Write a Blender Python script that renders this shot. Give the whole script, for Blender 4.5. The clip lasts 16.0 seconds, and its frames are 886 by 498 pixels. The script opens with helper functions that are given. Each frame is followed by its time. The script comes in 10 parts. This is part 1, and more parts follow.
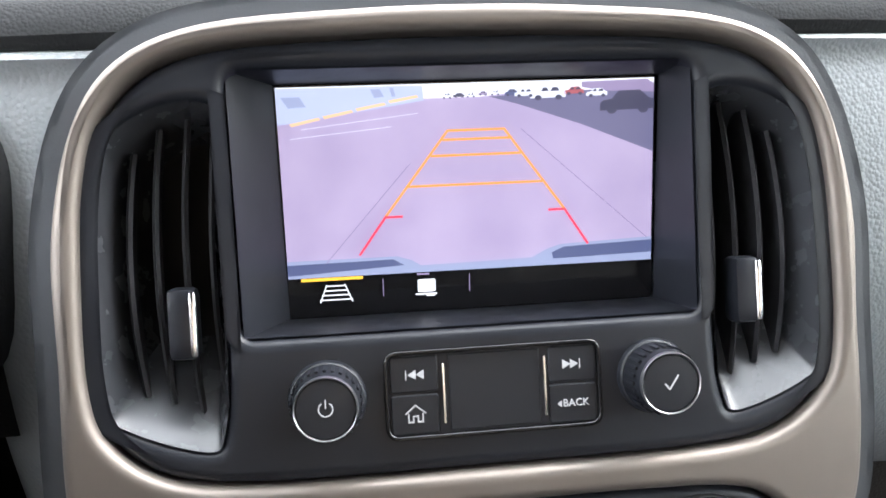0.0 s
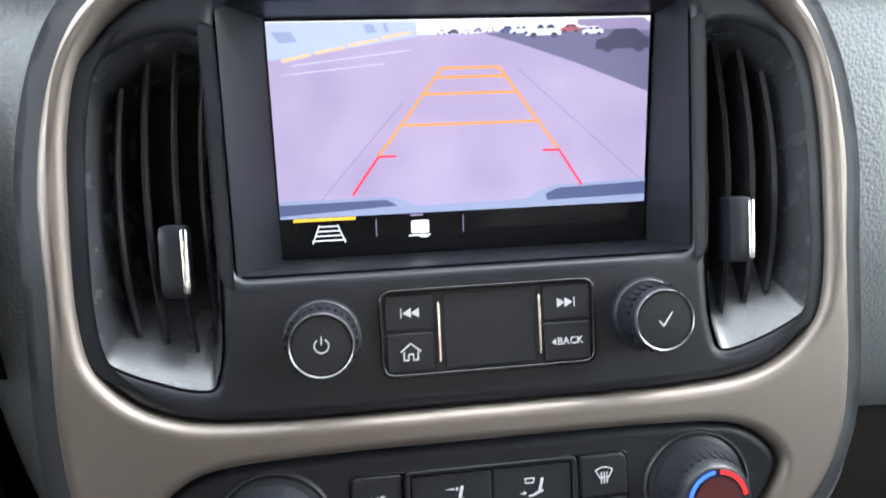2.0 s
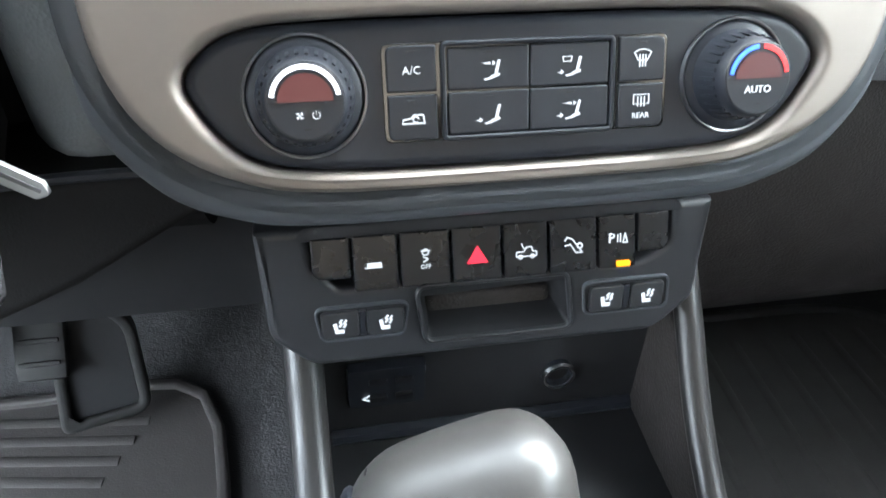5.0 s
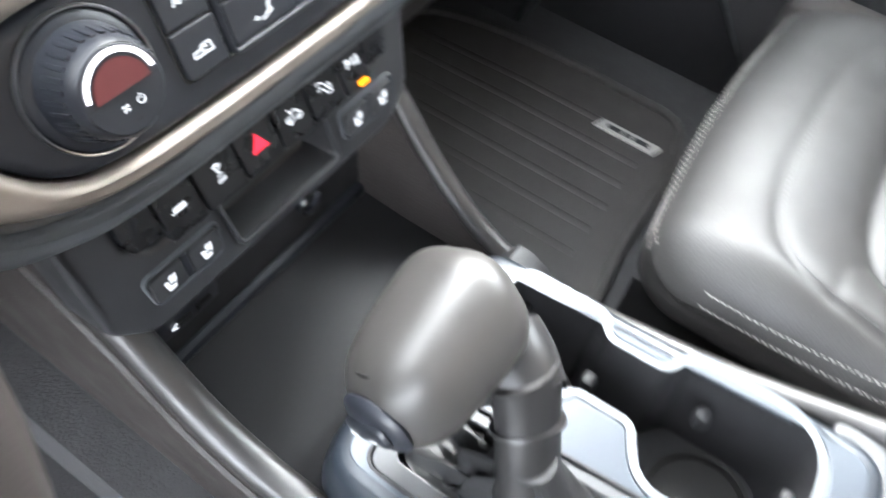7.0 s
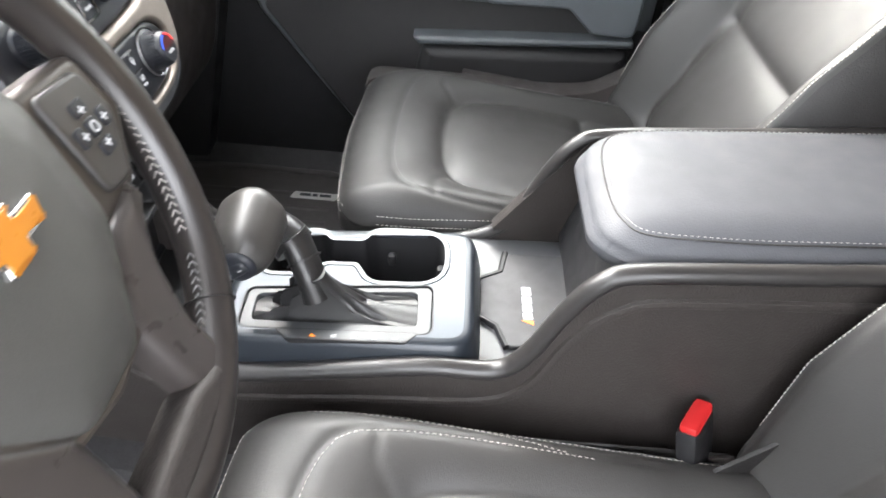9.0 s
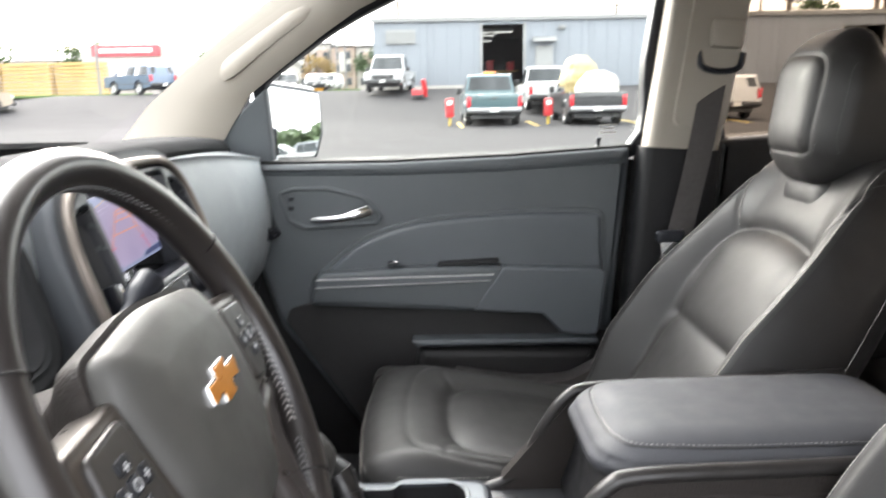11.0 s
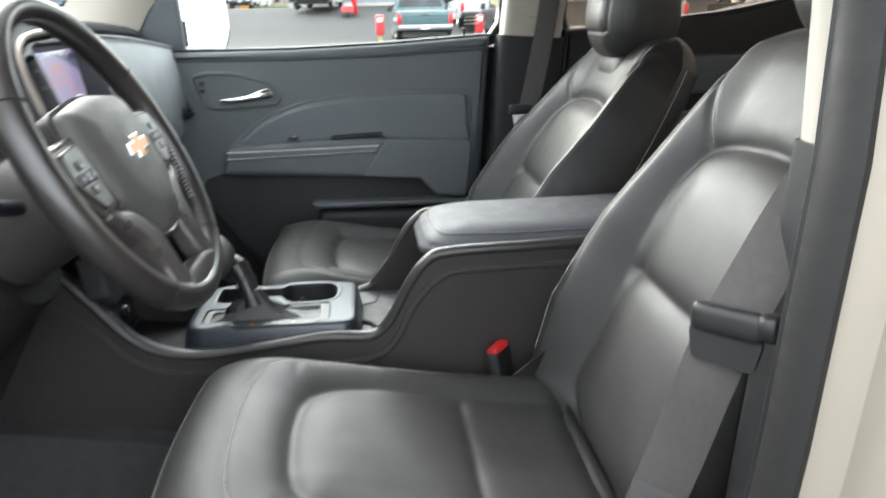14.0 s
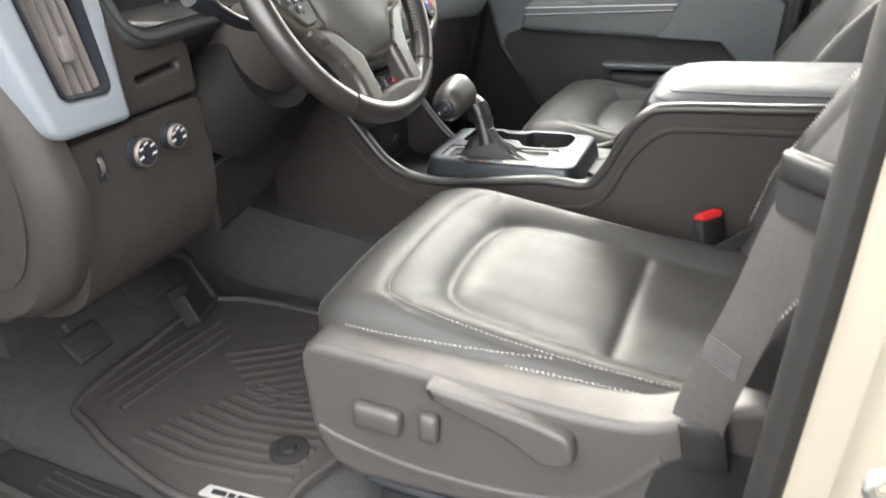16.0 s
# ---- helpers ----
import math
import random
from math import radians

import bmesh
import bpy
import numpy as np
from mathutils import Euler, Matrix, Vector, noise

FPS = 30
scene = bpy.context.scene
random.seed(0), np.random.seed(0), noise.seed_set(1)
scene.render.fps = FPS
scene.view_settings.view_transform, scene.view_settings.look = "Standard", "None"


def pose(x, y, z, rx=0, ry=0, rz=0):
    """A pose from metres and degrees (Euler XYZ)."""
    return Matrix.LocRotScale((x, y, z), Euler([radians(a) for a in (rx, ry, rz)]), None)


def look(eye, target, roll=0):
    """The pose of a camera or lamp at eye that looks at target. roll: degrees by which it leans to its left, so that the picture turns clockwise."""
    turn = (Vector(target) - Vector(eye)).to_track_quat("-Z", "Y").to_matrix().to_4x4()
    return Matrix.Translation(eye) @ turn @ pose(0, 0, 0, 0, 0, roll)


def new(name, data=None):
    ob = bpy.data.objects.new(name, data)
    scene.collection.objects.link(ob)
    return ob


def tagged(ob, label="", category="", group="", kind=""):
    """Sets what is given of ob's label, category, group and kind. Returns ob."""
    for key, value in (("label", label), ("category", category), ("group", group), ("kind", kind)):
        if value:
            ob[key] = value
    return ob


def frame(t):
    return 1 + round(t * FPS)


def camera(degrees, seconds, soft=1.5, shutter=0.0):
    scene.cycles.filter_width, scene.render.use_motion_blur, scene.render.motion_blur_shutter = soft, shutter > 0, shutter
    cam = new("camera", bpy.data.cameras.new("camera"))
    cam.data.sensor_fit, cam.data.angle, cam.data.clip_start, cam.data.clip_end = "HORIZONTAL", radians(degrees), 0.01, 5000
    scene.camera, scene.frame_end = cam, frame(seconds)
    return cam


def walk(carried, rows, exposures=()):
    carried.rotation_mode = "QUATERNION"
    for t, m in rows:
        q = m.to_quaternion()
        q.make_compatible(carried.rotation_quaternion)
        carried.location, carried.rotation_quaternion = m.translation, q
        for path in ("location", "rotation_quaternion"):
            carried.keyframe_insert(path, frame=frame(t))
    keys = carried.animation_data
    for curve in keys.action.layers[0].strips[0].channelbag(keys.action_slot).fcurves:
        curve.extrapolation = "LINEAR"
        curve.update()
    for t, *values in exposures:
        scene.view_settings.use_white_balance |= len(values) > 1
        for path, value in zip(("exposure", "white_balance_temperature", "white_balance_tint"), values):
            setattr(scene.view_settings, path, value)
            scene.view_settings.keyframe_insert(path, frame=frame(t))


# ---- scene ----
# camera and its walk
cam = camera(62.03, 16.0, soft=1.6, shutter=0.4)
PATH = [
    (0, (-0.0493, -0.4083, 1.2579), (0.1707, 1.4727, 0.6149), -0.91),
    (0.5, (-0.0499, -0.4069, 1.2545), (0.1812, 1.4721, 0.6096), -0.84),
    (1, (-0.045, -0.4095, 1.2588), (0.2034, 1.466, 0.6102), -0.73),
    (1.5, (-0.0492, -0.4139, 1.2557), (0.2126, 1.4517, 0.584), -0.61),
    (2, (-0.0563, -0.4092, 1.2459), (0.2141, 1.4334, 0.5167), -0.32),
    (2.5, (-0.068, -0.423, 1.2361), (0.2026, 1.3855, 0.4262), -0.24),
    (3, (-0.066, -0.4366, 1.2207), (0.2013, 1.3328, 0.3274), -0.21),
    (3.5, (-0.075, -0.445, 1.2132), (0.1918, 1.2846, 0.245), 0.08),
    (4, (-0.0829, -0.4485, 1.1871), (0.1859, 1.2375, 0.1454), 0.57),
    (4.2, (-0.0856, -0.4465, 1.1769), (0.1992, 1.2169, 0.1037), 0.91),
    (6.3, (-0.1072, -0.4107, 1.123), (0.4816, 1.0096, -0.1561), 5.42),
    (6.5, (-0.1349, -0.388, 1.143), (0.6169, 0.8665, -0.2212), 4.72),
    (7, (-0.1917, -0.3561, 1.1883), (0.8815, 0.2653, -0.3808), 4.79),
    (7.5, (-0.2759, -0.3672, 1.2338), (0.8757, -0.1353, -0.3848), 1.52),
    (8, (-0.3839, -0.4392, 1.3175), (0.9135, -0.3228, -0.2001), 0.55),
    (8.2, (-0.4081, -0.4592, 1.3265), (0.9417, -0.4018, -0.1482), 0.55),
    (10.3, (-0.8692, -0.4897, 1.3459), (0.9721, -0.2333, 0.6084), -1.65),
    (10.5, (-0.8638, -0.4605, 1.3388), (1.0191, -0.2427, 0.7008), -1.71),
    (11, (-0.8131, -0.4236, 1.3254), (1.1409, -0.4494, 0.8994), -1.11),
    (11.5, (-0.7955, -0.4221, 1.3307), (1.1498, -0.7775, 1.032), 0.58),
    (12, (-0.8116, -0.4492, 1.3245), (1.066, -1.0898, 1.0709), 1.51),
    (12.5, (-0.8561, -0.4482, 1.3185), (0.9694, -1.2257, 1.0668), 1.48),
    (13, (-0.9403, -0.486, 1.3127), (0.8709, -1.2784, 1.01), 1.15),
    (13.5, (-1.0395, -0.5365, 1.2874), (0.8457, -1.0125, 0.8188), -0.19),
    (14, (-1.1548, -0.5251, 1.2745), (0.7347, -0.7094, 0.6455), -1.21),
    (14.5, (-1.2697, -0.5305, 1.2612), (0.576, -0.4582, 0.4944), -1.97),
    (15, (-1.3148, -0.5943, 1.2351), (0.4606, -0.2742, 0.3718), -2.91),
    (15.5, (-1.2959, -0.7191, 1.2072), (0.3982, -0.1666, 0.299), -3.90),
    (16, (-1.1925, -0.7635, 1.2331), (0.4343, -0.0044, 0.3514), -4.56),
]
EXPOSURE = [(0, 3.95, 6000, 12), (2.5, 3.95, 5800, 8), (4, 4.55, 5600, 5), (6.5, 5.1, 5800, 8), (7, 5.15, 5950, 10), (7.5, 4.75, 6200, 12), (8.2, 4.4, 6200, 12), (10.5, 3.55, 6200, 12), (11.5, 3.05, 6300, 13), (12.5, 3.1, 6300, 13), (13, 3.15, 5800, 6), (13.5, 3.0, 5650, 5), (14.5, 3.4, 6500, 11), (15.2, 3.65, 6650, 12), (16, 3.88, 6500, 9)]
walk(cam, [(t, look(eye, target, roll)) for t, eye, target, roll in PATH], EXPOSURE)
from mathutils.bvhtree import BVHTree


# world, sun and exposure
world = bpy.data.worlds.new("sky_world")
scene.world = world
world.use_nodes = True
wn, wl = world.node_tree.nodes, world.node_tree.links
sky = wn.new("ShaderNodeTexSky")
sky.sky_type, sky.sun_disc = 'NISHITA', False
sky.sun_elevation, sky.sun_rotation = radians(31), radians(60)
sky.air_density, sky.dust_density, sky.ozone_density = 1.2, 4.0, 1.0
# a thin, nearly closed layer of cloud lifts and whitens the sky
wco = wn.new("ShaderNodeTexCoord")
wmap = wn.new("ShaderNodeMapping")
wmap.inputs["Scale"].default_value = (1.0, 1.0, 5.0)
wcl = wn.new("ShaderNodeTexNoise")
wcl.inputs["Scale"].default_value, wcl.inputs["Detail"].default_value = 2.2, 6.0
wramp = wn.new("ShaderNodeValToRGB")
wramp.color_ramp.elements[0].position, wramp.color_ramp.elements[0].color = 0.34, (4.9, 4.65, 4.3, 1)
wramp.color_ramp.elements[1].position, wramp.color_ramp.elements[1].color = 0.66, (9.2, 9.1, 8.9, 1)
wmix = wn.new("ShaderNodeMixRGB")
wmix.inputs[0].default_value = 0.78
wl.new(wco.outputs["Generated"], wmap.inputs["Vector"])
wl.new(wmap.outputs[0], wcl.inputs["Vector"])
wl.new(wcl.outputs[0], wramp.inputs[0])
wl.new(sky.outputs[0], wmix.inputs[1])
wl.new(wramp.outputs[0], wmix.inputs[2])
wsep, wrise, wmul = wn.new("ShaderNodeSeparateXYZ"), wn.new("ShaderNodeMapRange"), wn.new("ShaderNodeVectorMath")
wrise.inputs[1].default_value, wrise.inputs[2].default_value = 0.0, 0.75
wrise.inputs[3].default_value, wrise.inputs[4].default_value = 0.92, 1.08
wmul.operation = 'MULTIPLY'
wl.new(wco.outputs["Generated"], wsep.inputs[0])
wl.new(wsep.outputs["Z"], wrise.inputs[0])
wl.new(wmix.outputs[0], wmul.inputs[0])
wl.new(wrise.outputs[0], wmul.inputs[1])
wl.new(wmul.outputs[0], wn["Background"].inputs[0])
wn["Background"].inputs[1].default_value = 0.13
sun = new("sun", bpy.data.lights.new("sun", 'SUN'))
sun.data.energy, sun.data.angle, sun.data.color = 2.2, radians(70), (1.0, 0.96, 0.90)
sun.matrix_world = look((0, 0, 30), (-7.42, -4.29, 24.85))


# ---- helpers of this scene ----
def v2(p):
    return np.array(p, float)


def sharpen(bm, ang=38):
    bm.normal_update()
    lim = radians(ang)
    for f in bm.faces:
        f.smooth = True
    for e in bm.edges:
        if len(e.link_faces) == 2 and e.calc_face_angle(0) > lim:
            e.smooth = False


def part(name, bm, material, parent=None, label="", ang=38):
    """Links a bmesh as one mesh object, under a thing or a part."""
    sharpen(bm, ang)
    me = bpy.data.meshes.new(name)
    bm.to_mesh(me)
    bm.free()
    me.materials.append(material)
    ob = new(name, me)
    if parent is not None:
        ob.parent = parent
        base = parent.matrix_basis if parent.parent is None else parent.parent.matrix_basis
        ob.matrix_parent_inverse = base.inverted()
        if parent.parent is not None:
            ob.matrix_parent_inverse = Matrix.Identity(4)
    if label:
        tagged(ob, label=label)
    if name in ("icon", "ticks", "port_mark", "badge_marks", "label_print", "etching", "lock_icon"):
        tagged(ob, kind="stuff")
    return ob


def thing(name, at, label, category, group="", kind=""):
    ob = new(name)
    ob.empty_display_size = 0.02
    ob.matrix_basis = pose(*at)
    return tagged(ob, label, category, group, kind)


def mk(verts, faces):
    bm = bmesh.new()
    vs = [bm.verts.new(tuple(map(float, v))) for v in verts]
    for f in faces:
        try:
            bm.faces.new([vs[i] for i in f])
        except ValueError:
            pass
    return bm


def placed(bm, m):
    bm.transform(m)
    return bm


def join(*bms):
    out = bms[0]
    for b in bms[1:]:
        me = bpy.data.meshes.new("tmp")
        b.to_mesh(me)
        b.free()
        out.from_mesh(me)
        bpy.data.meshes.remove(me)
    return out


def catmull(pts, n=6, closed=True):
    p = np.array(pts, float)
    m = len(p)
    out = []
    rng = range(m) if closed else range(m - 1)
    for i in rng:
        a, b, c, d = (p[(i - 1) % m], p[i], p[(i + 1) % m], p[(i + 2) % m]) if closed else (p[max(i - 1, 0)], p[i], p[i + 1], p[min(i + 2, m - 1)])
        for k in range(n):
            t = k / n
            out.append(0.5 * ((2 * b) + (c - a) * t + (2 * a - 5 * b + 4 * c - d) * t * t + (3 * b - a - 3 * c + d) * t ** 3))
    if not closed:
        out.append(p[-1])
    return np.array(out)


def mirror_loop(half, cx=0.0):
    """A closed outline, anticlockwise, from its right half, given from the bottom to the top."""
    h = np.array(half, float)
    left = h[::-1].copy()
    left[:, 0] *= -1
    keep = [q for q in left if abs(q[0]) > 1e-6]
    out = np.vstack([h, np.array(keep)])
    out[:, 0] += cx
    return out


def rounded(pts, r, seg=5):
    """A polygon, anticlockwise, with its corners rounded by r (one number or one for each corner)."""
    p = [v2(q) for q in pts]
    out = []
    for i, b in enumerate(p):
        a, c = p[i - 1], p[(i + 1) % len(p)]
        rr = r[i] if hasattr(r, "__len__") else r
        u, w = (a - b) / np.linalg.norm(a - b), (c - b) / np.linalg.norm(c - b)
        half = math.acos(max(-1, min(1, float(u @ w)))) / 2
        d = min(rr / max(math.tan(half), 1e-3), 0.48 * np.linalg.norm(a - b), 0.48 * np.linalg.norm(c - b))
        p0, p1 = b + u * d, b + w * d
        for k in range(seg + 1):
            t = k / seg
            out.append((1 - t) ** 2 * p0 + 2 * t * (1 - t) * b + t * t * p1)
    return np.array(out)


def rrect(cx, cy, w, h, r, seg=5):
    return rounded([(cx - w / 2, cy - h / 2), (cx + w / 2, cy - h / 2), (cx + w / 2, cy + h / 2), (cx - w / 2, cy + h / 2)], r, seg)


def circle(cx, cy, r, n=32, r2=None):
    a = np.arange(n) * 2 * np.pi / n
    return np.stack([cx + r * np.cos(a), cy + (r2 or r) * np.sin(a)], 1)


def offset(loop, d):
    """Moves an anticlockwise outline inwards by d."""
    p = np.array(loop, float)
    a, c = np.roll(p, 1, 0), np.roll(p, -1, 0)
    t1, t2 = p - a, c - p
    t1 /= np.linalg.norm(t1, axis=1)[:, None] + 1e-12
    t2 /= np.linalg.norm(t2, axis=1)[:, None] + 1e-12
    n = np.stack([-(t1 + t2)[:, 1], (t1 + t2)[:, 0]], 1)
    n /= np.linalg.norm(n, axis=1)[:, None] + 1e-12
    s = 1 / np.maximum(0.5, np.sqrt(np.maximum(0.0, (1 + (t1 * t2).sum(1)) / 2)))
    return p + n * (d * s)[:, None]


def plate(loop, z0, z1, bev, holes=(), m=None, seg=3, crown=0.0):
    """A plate with a rounded rim, from an anticlockwise outline, between the heights z0 and z1; holes go through it."""
    bm = bmesh.new()
    tops, bots = [], []
    for k, lp in enumerate([loop, *holes]):
        sgn = 1 if k == 0 else -1
        rings = [(0.0, z0), (0.0, z1 - bev)]
        for j in range(1, seg + 1):
            a = j / seg * math.pi / 2
            rings.append((bev * (1 - math.cos(a)), z1 - bev + bev * math.sin(a)))
        rings.append((bev * 1.25, z1 + crown))
        prev = None
        for d, z in rings:
            q = offset(lp, sgn * d)
            ring = [bm.verts.new((x, y, z)) for x, y in q]
            if prev:
                n = len(ring)
                for i in range(n):
                    f = (prev[i], prev[(i + 1) % n], ring[(i + 1) % n], ring[i])
                    bm.faces.new(f if sgn > 0 else f[::-1])
            else:
                bots.append(ring)
            prev = ring
        tops.append(prev)
    for group_, up in ((tops, True), (bots, False)):
        edges = []
        for ring in group_:
            n = len(ring)
            for i in range(n):
                e = bm.edges.get((ring[i], ring[(i + 1) % n])) or bm.edges.new((ring[i], ring[(i + 1) % n]))
                edges.append(e)
        made = bmesh.ops.triangle_fill(bm, use_beauty=True, use_dissolve=False, edges=edges, normal=(0, 0, 1 if up else -1))
        for f in made["geom"]:
            if isinstance(f, bmesh.types.BMFace):
                f.normal_update()
                if (f.normal.z > 0) != up:
                    f.normal_flip()
    if m is not None:
        bm.transform(m)
    return bm


def rbox(size, r, n, m=None, fn=None):
    """A box with rounded edges, of size (x, y, z) round the origin, cut n = (nx, ny, nz) times; fn reshapes its vertices, an array."""
    size = np.array(size, float)
    verts, index, faces = [], {}, []

    def vid(key):
        if key not in index:
            index[key] = len(verts)
            verts.append([2 * key[i] / n[i] - 1 for i in range(3)])
        return index[key]
    for ax in range(3):
        b, c = (ax + 1) % 3, (ax + 2) % 3
        for side in (0, n[ax]):
            for i in range(n[b]):
                for j in range(n[c]):
                    q = []
                    for di, dj in ((0, 0), (1, 0), (1, 1), (0, 1)):
                        k = [0, 0, 0]
                        k[ax], k[b], k[c] = side, i + di, j + dj
                        q.append(vid(tuple(k)))
                    faces.append(q if side else q[::-1])
    v = np.array(verts)
    half = size / 2
    rr = np.minimum(np.array([r] * 3 if not hasattr(r, "__len__") else r, float), half * 0.999)
    # spread the cuts so that the rounded rims get some of them
    v = np.sign(v) * (1 - (1 - np.abs(v)) ** 1.25)
    p = v * half
    inner = np.clip(p, -(half - rr), half - rr)
    d = (p - inner) / rr
    ln = np.linalg.norm(d, axis=1)[:, None]
    mx = np.abs(d).max(1)[:, None]
    d = np.where(ln > 1e-9, d * mx / np.maximum(ln, 1e-9), 0)
    p = inner + d * rr
    if fn is not None:
        p = fn(p)
    bm = mk(p, faces)
    if m is not None:
        bm.transform(m)
    return bm


def lathe(profile, n=32, m=None):
    """Turns a profile of (radius, height) round z; it is closed where the radius is 0."""
    verts, faces, rings = [], [], []
    for r, z in profile:
        if r < 1e-6:
            rings.append([len(verts)])
            verts.append((0, 0, z))
        else:
            rings.append(list(range(len(verts), len(verts) + n)))
            verts += [(r * math.cos(2 * math.pi * i / n), r * math.sin(2 * math.pi * i / n), z) for i in range(n)]
    for a, b in zip(rings, rings[1:]):
        for i in range(n):
            j = (i + 1) % n
            if len(a) == 1 and len(b) > 1:
                faces.append((a[0], b[j], b[i]))
            elif len(b) == 1 and len(a) > 1:
                faces.append((a[i], a[j], b[0]))
            elif len(a) > 1:
                faces.append((a[i], a[j], b[j], b[i]))
    bm = mk(verts, faces)
    bmesh.ops.recalc_face_normals(bm, faces=bm.faces)
    if m is not None:
        bm.transform(m)
    return bm


def sweep(path, rad, n=10, closed=False, up=(0, 0, 1), m=None):
    """A tube along a path; rad: a radius, or an (across, along up) pair, or one of these for each point."""
    p = np.array(path, float)
    k = len(p)
    t = (np.roll(p, -1, 0) - np.roll(p, 1, 0)) if closed else np.gradient(p, axis=0)
    t /= np.linalg.norm(t, axis=1)[:, None] + 1e-12
    up = np.array(up, float)
    verts, faces = [], []
    for i in range(k):
        u = up[i] if up.ndim == 2 else up
        s = np.cross(t[i], u)
        if np.linalg.norm(s) < 1e-6:
            s = np.cross(t[i], (1, 0, 0.3))
        s /= np.linalg.norm(s)
        w = np.cross(s, t[i])
        r = rad[i] if isinstance(rad, list) else rad
        a, b = r if hasattr(r, "__len__") else (r, r)
        for j in range(n):
            g = 2 * math.pi * j / n
            verts.append(p[i] + s * a * math.cos(g) + w * b * math.sin(g))
    for i in range(k if closed else k - 1):
        for j in range(n):
            a, b = i * n + j, i * n + (j + 1) % n
            c, d = ((i + 1) % k) * n + (j + 1) % n, ((i + 1) % k) * n + j
            faces.append((a, b, c, d))
    if not closed:
        faces.append(tuple(range(n))[::-1])
        faces.append(tuple(range((k - 1) * n, k * n)))
    bm = mk(verts, faces)
    bmesh.ops.recalc_face_normals(bm, faces=bm.faces)
    if m is not None:
        bm.transform(m)
    return bm


def loft(rings, caps=True, m=None, closed=True):
    """A skin over rings of equally many points."""
    n = len(rings[0])
    verts = [v for r in rings for v in r]
    faces = []
    for i in range(len(rings) - 1):
        for j in range(n if closed else n - 1):
            faces.append((i * n + j, i * n + (j + 1) % n, (i + 1) * n + (j + 1) % n, (i + 1) * n + j))
    if caps:
        faces.append(tuple(range(n))[::-1])
        faces.append(tuple(range((len(rings) - 1) * n, len(rings) * n)))
    bm = mk(verts, faces)
    bmesh.ops.recalc_face_normals(bm, faces=bm.faces)
    if m is not None:
        bm.transform(m)
    return bm


def slab(profile, x0, x1, nx=2, fn=None, m=None):
    """A closed (y, z) profile drawn out along x; fn(x, y, z arrays) may bend it."""
    pr = np.array(profile, float)
    rings = []
    for i in range(nx + 1):
        x = x0 + (x1 - x0) * i / nx
        q = np.column_stack([np.full(len(pr), x), pr])
        rings.append(fn(q) if fn else q)
    return loft(rings, m=m)


def box(x0, x1, y0, y1, z0, z1, r=0.003, seg=2, m=None):
    lp = rrect((x0 + x1) / 2, (y0 + y1) / 2, x1 - x0, y1 - y0, min(r * 1.2, (x1 - x0) * 0.45, (y1 - y0) * 0.45), 3)
    return plate(lp, z0, z1, min(r, (x1 - x0) * 0.3, (y1 - y0) * 0.3, (z1 - z0) * 0.4), m=m, seg=seg)


def frame_from(o, xdir, ydir):
    x = Vector(xdir).normalized()
    z = x.cross(Vector(ydir)).normalized()
    y = z.cross(x)
    return Matrix(((x.x, y.x, z.x, o[0]), (x.y, y.y, z.y, o[1]), (x.z, y.z, z.z, o[2]), (0, 0, 0, 1)))


def stitches(path, normal_up, size=0.0035, gap=0.0062, r=0.0007):
    """Short thread stitches along a path of points: one mesh."""
    p = np.array(path, float)
    seg = np.linalg.norm(np.diff(p, axis=0), axis=1)
    s = np.concatenate([[0], np.cumsum(seg)])
    verts, faces = [], []
    up = np.array(normal_up, float)
    for k in range(int(s[-1] / gap)):
        a, b = k * gap, k * gap + size
        q = [np.array([np.interp(v, s, p[:, i]) for i in range(3)]) for v in (a, (a + b) / 2, b)]
        d = q[2] - q[0]
        d /= np.linalg.norm(d) + 1e-12
        side = np.cross(d, up)
        side /= np.linalg.norm(side) + 1e-12
        w = np.cross(side, d)
        base = len(verts)
        for c, h in ((q[0], 0.0), (q[1], 1.0), (q[2], 0.0)):
            for g in range(4):
                a_ = math.pi / 2 * g
                rr = r * (0.5 + 0.5 * h)
                verts.append(c + side * rr * math.cos(a_) + w * (rr * math.sin(a_) + r * 0.6 * h))
        for i in range(2):
            for g in range(4):
                faces.append((base + i * 4 + g, base + i * 4 + (g + 1) % 4, base + i * 4 + 4 + (g + 1) % 4, base + i * 4 + 4 + g))
        faces.append((base + 3, base + 2, base + 1, base))
        faces.append((base + 8, base + 9, base + 10, base + 11))
    return mk(verts, faces)


def drape(tree, path, aim, lift=0.0005):
    """Lays a path of points on a skin, along the direction aim."""
    out = []
    aim = Vector(aim).normalized()
    for p in path:
        at, nm, _, _ = tree.ray_cast(Vector(p) - aim * 0.3, aim)
        if at is not None:
            out.append(at - aim * lift)
    return out


def words(name, text, size, m, material, parent, depth=0.0004, align='CENTER'):
    cu = bpy.data.curves.new(name, 'FONT')
    cu.body, cu.size, cu.extrude, cu.align_x, cu.align_y = text, size, depth, align, 'CENTER'
    cu.resolution_u = 2
    tmp = bpy.data.objects.new("tmp_text", cu)
    me = bpy.data.meshes.new_from_object(tmp)
    bpy.data.objects.remove(tmp)
    bm = bmesh.new()
    bm.from_mesh(me)
    bpy.data.meshes.remove(me)
    bm.transform(m)
    return part(name, bm, material, parent)


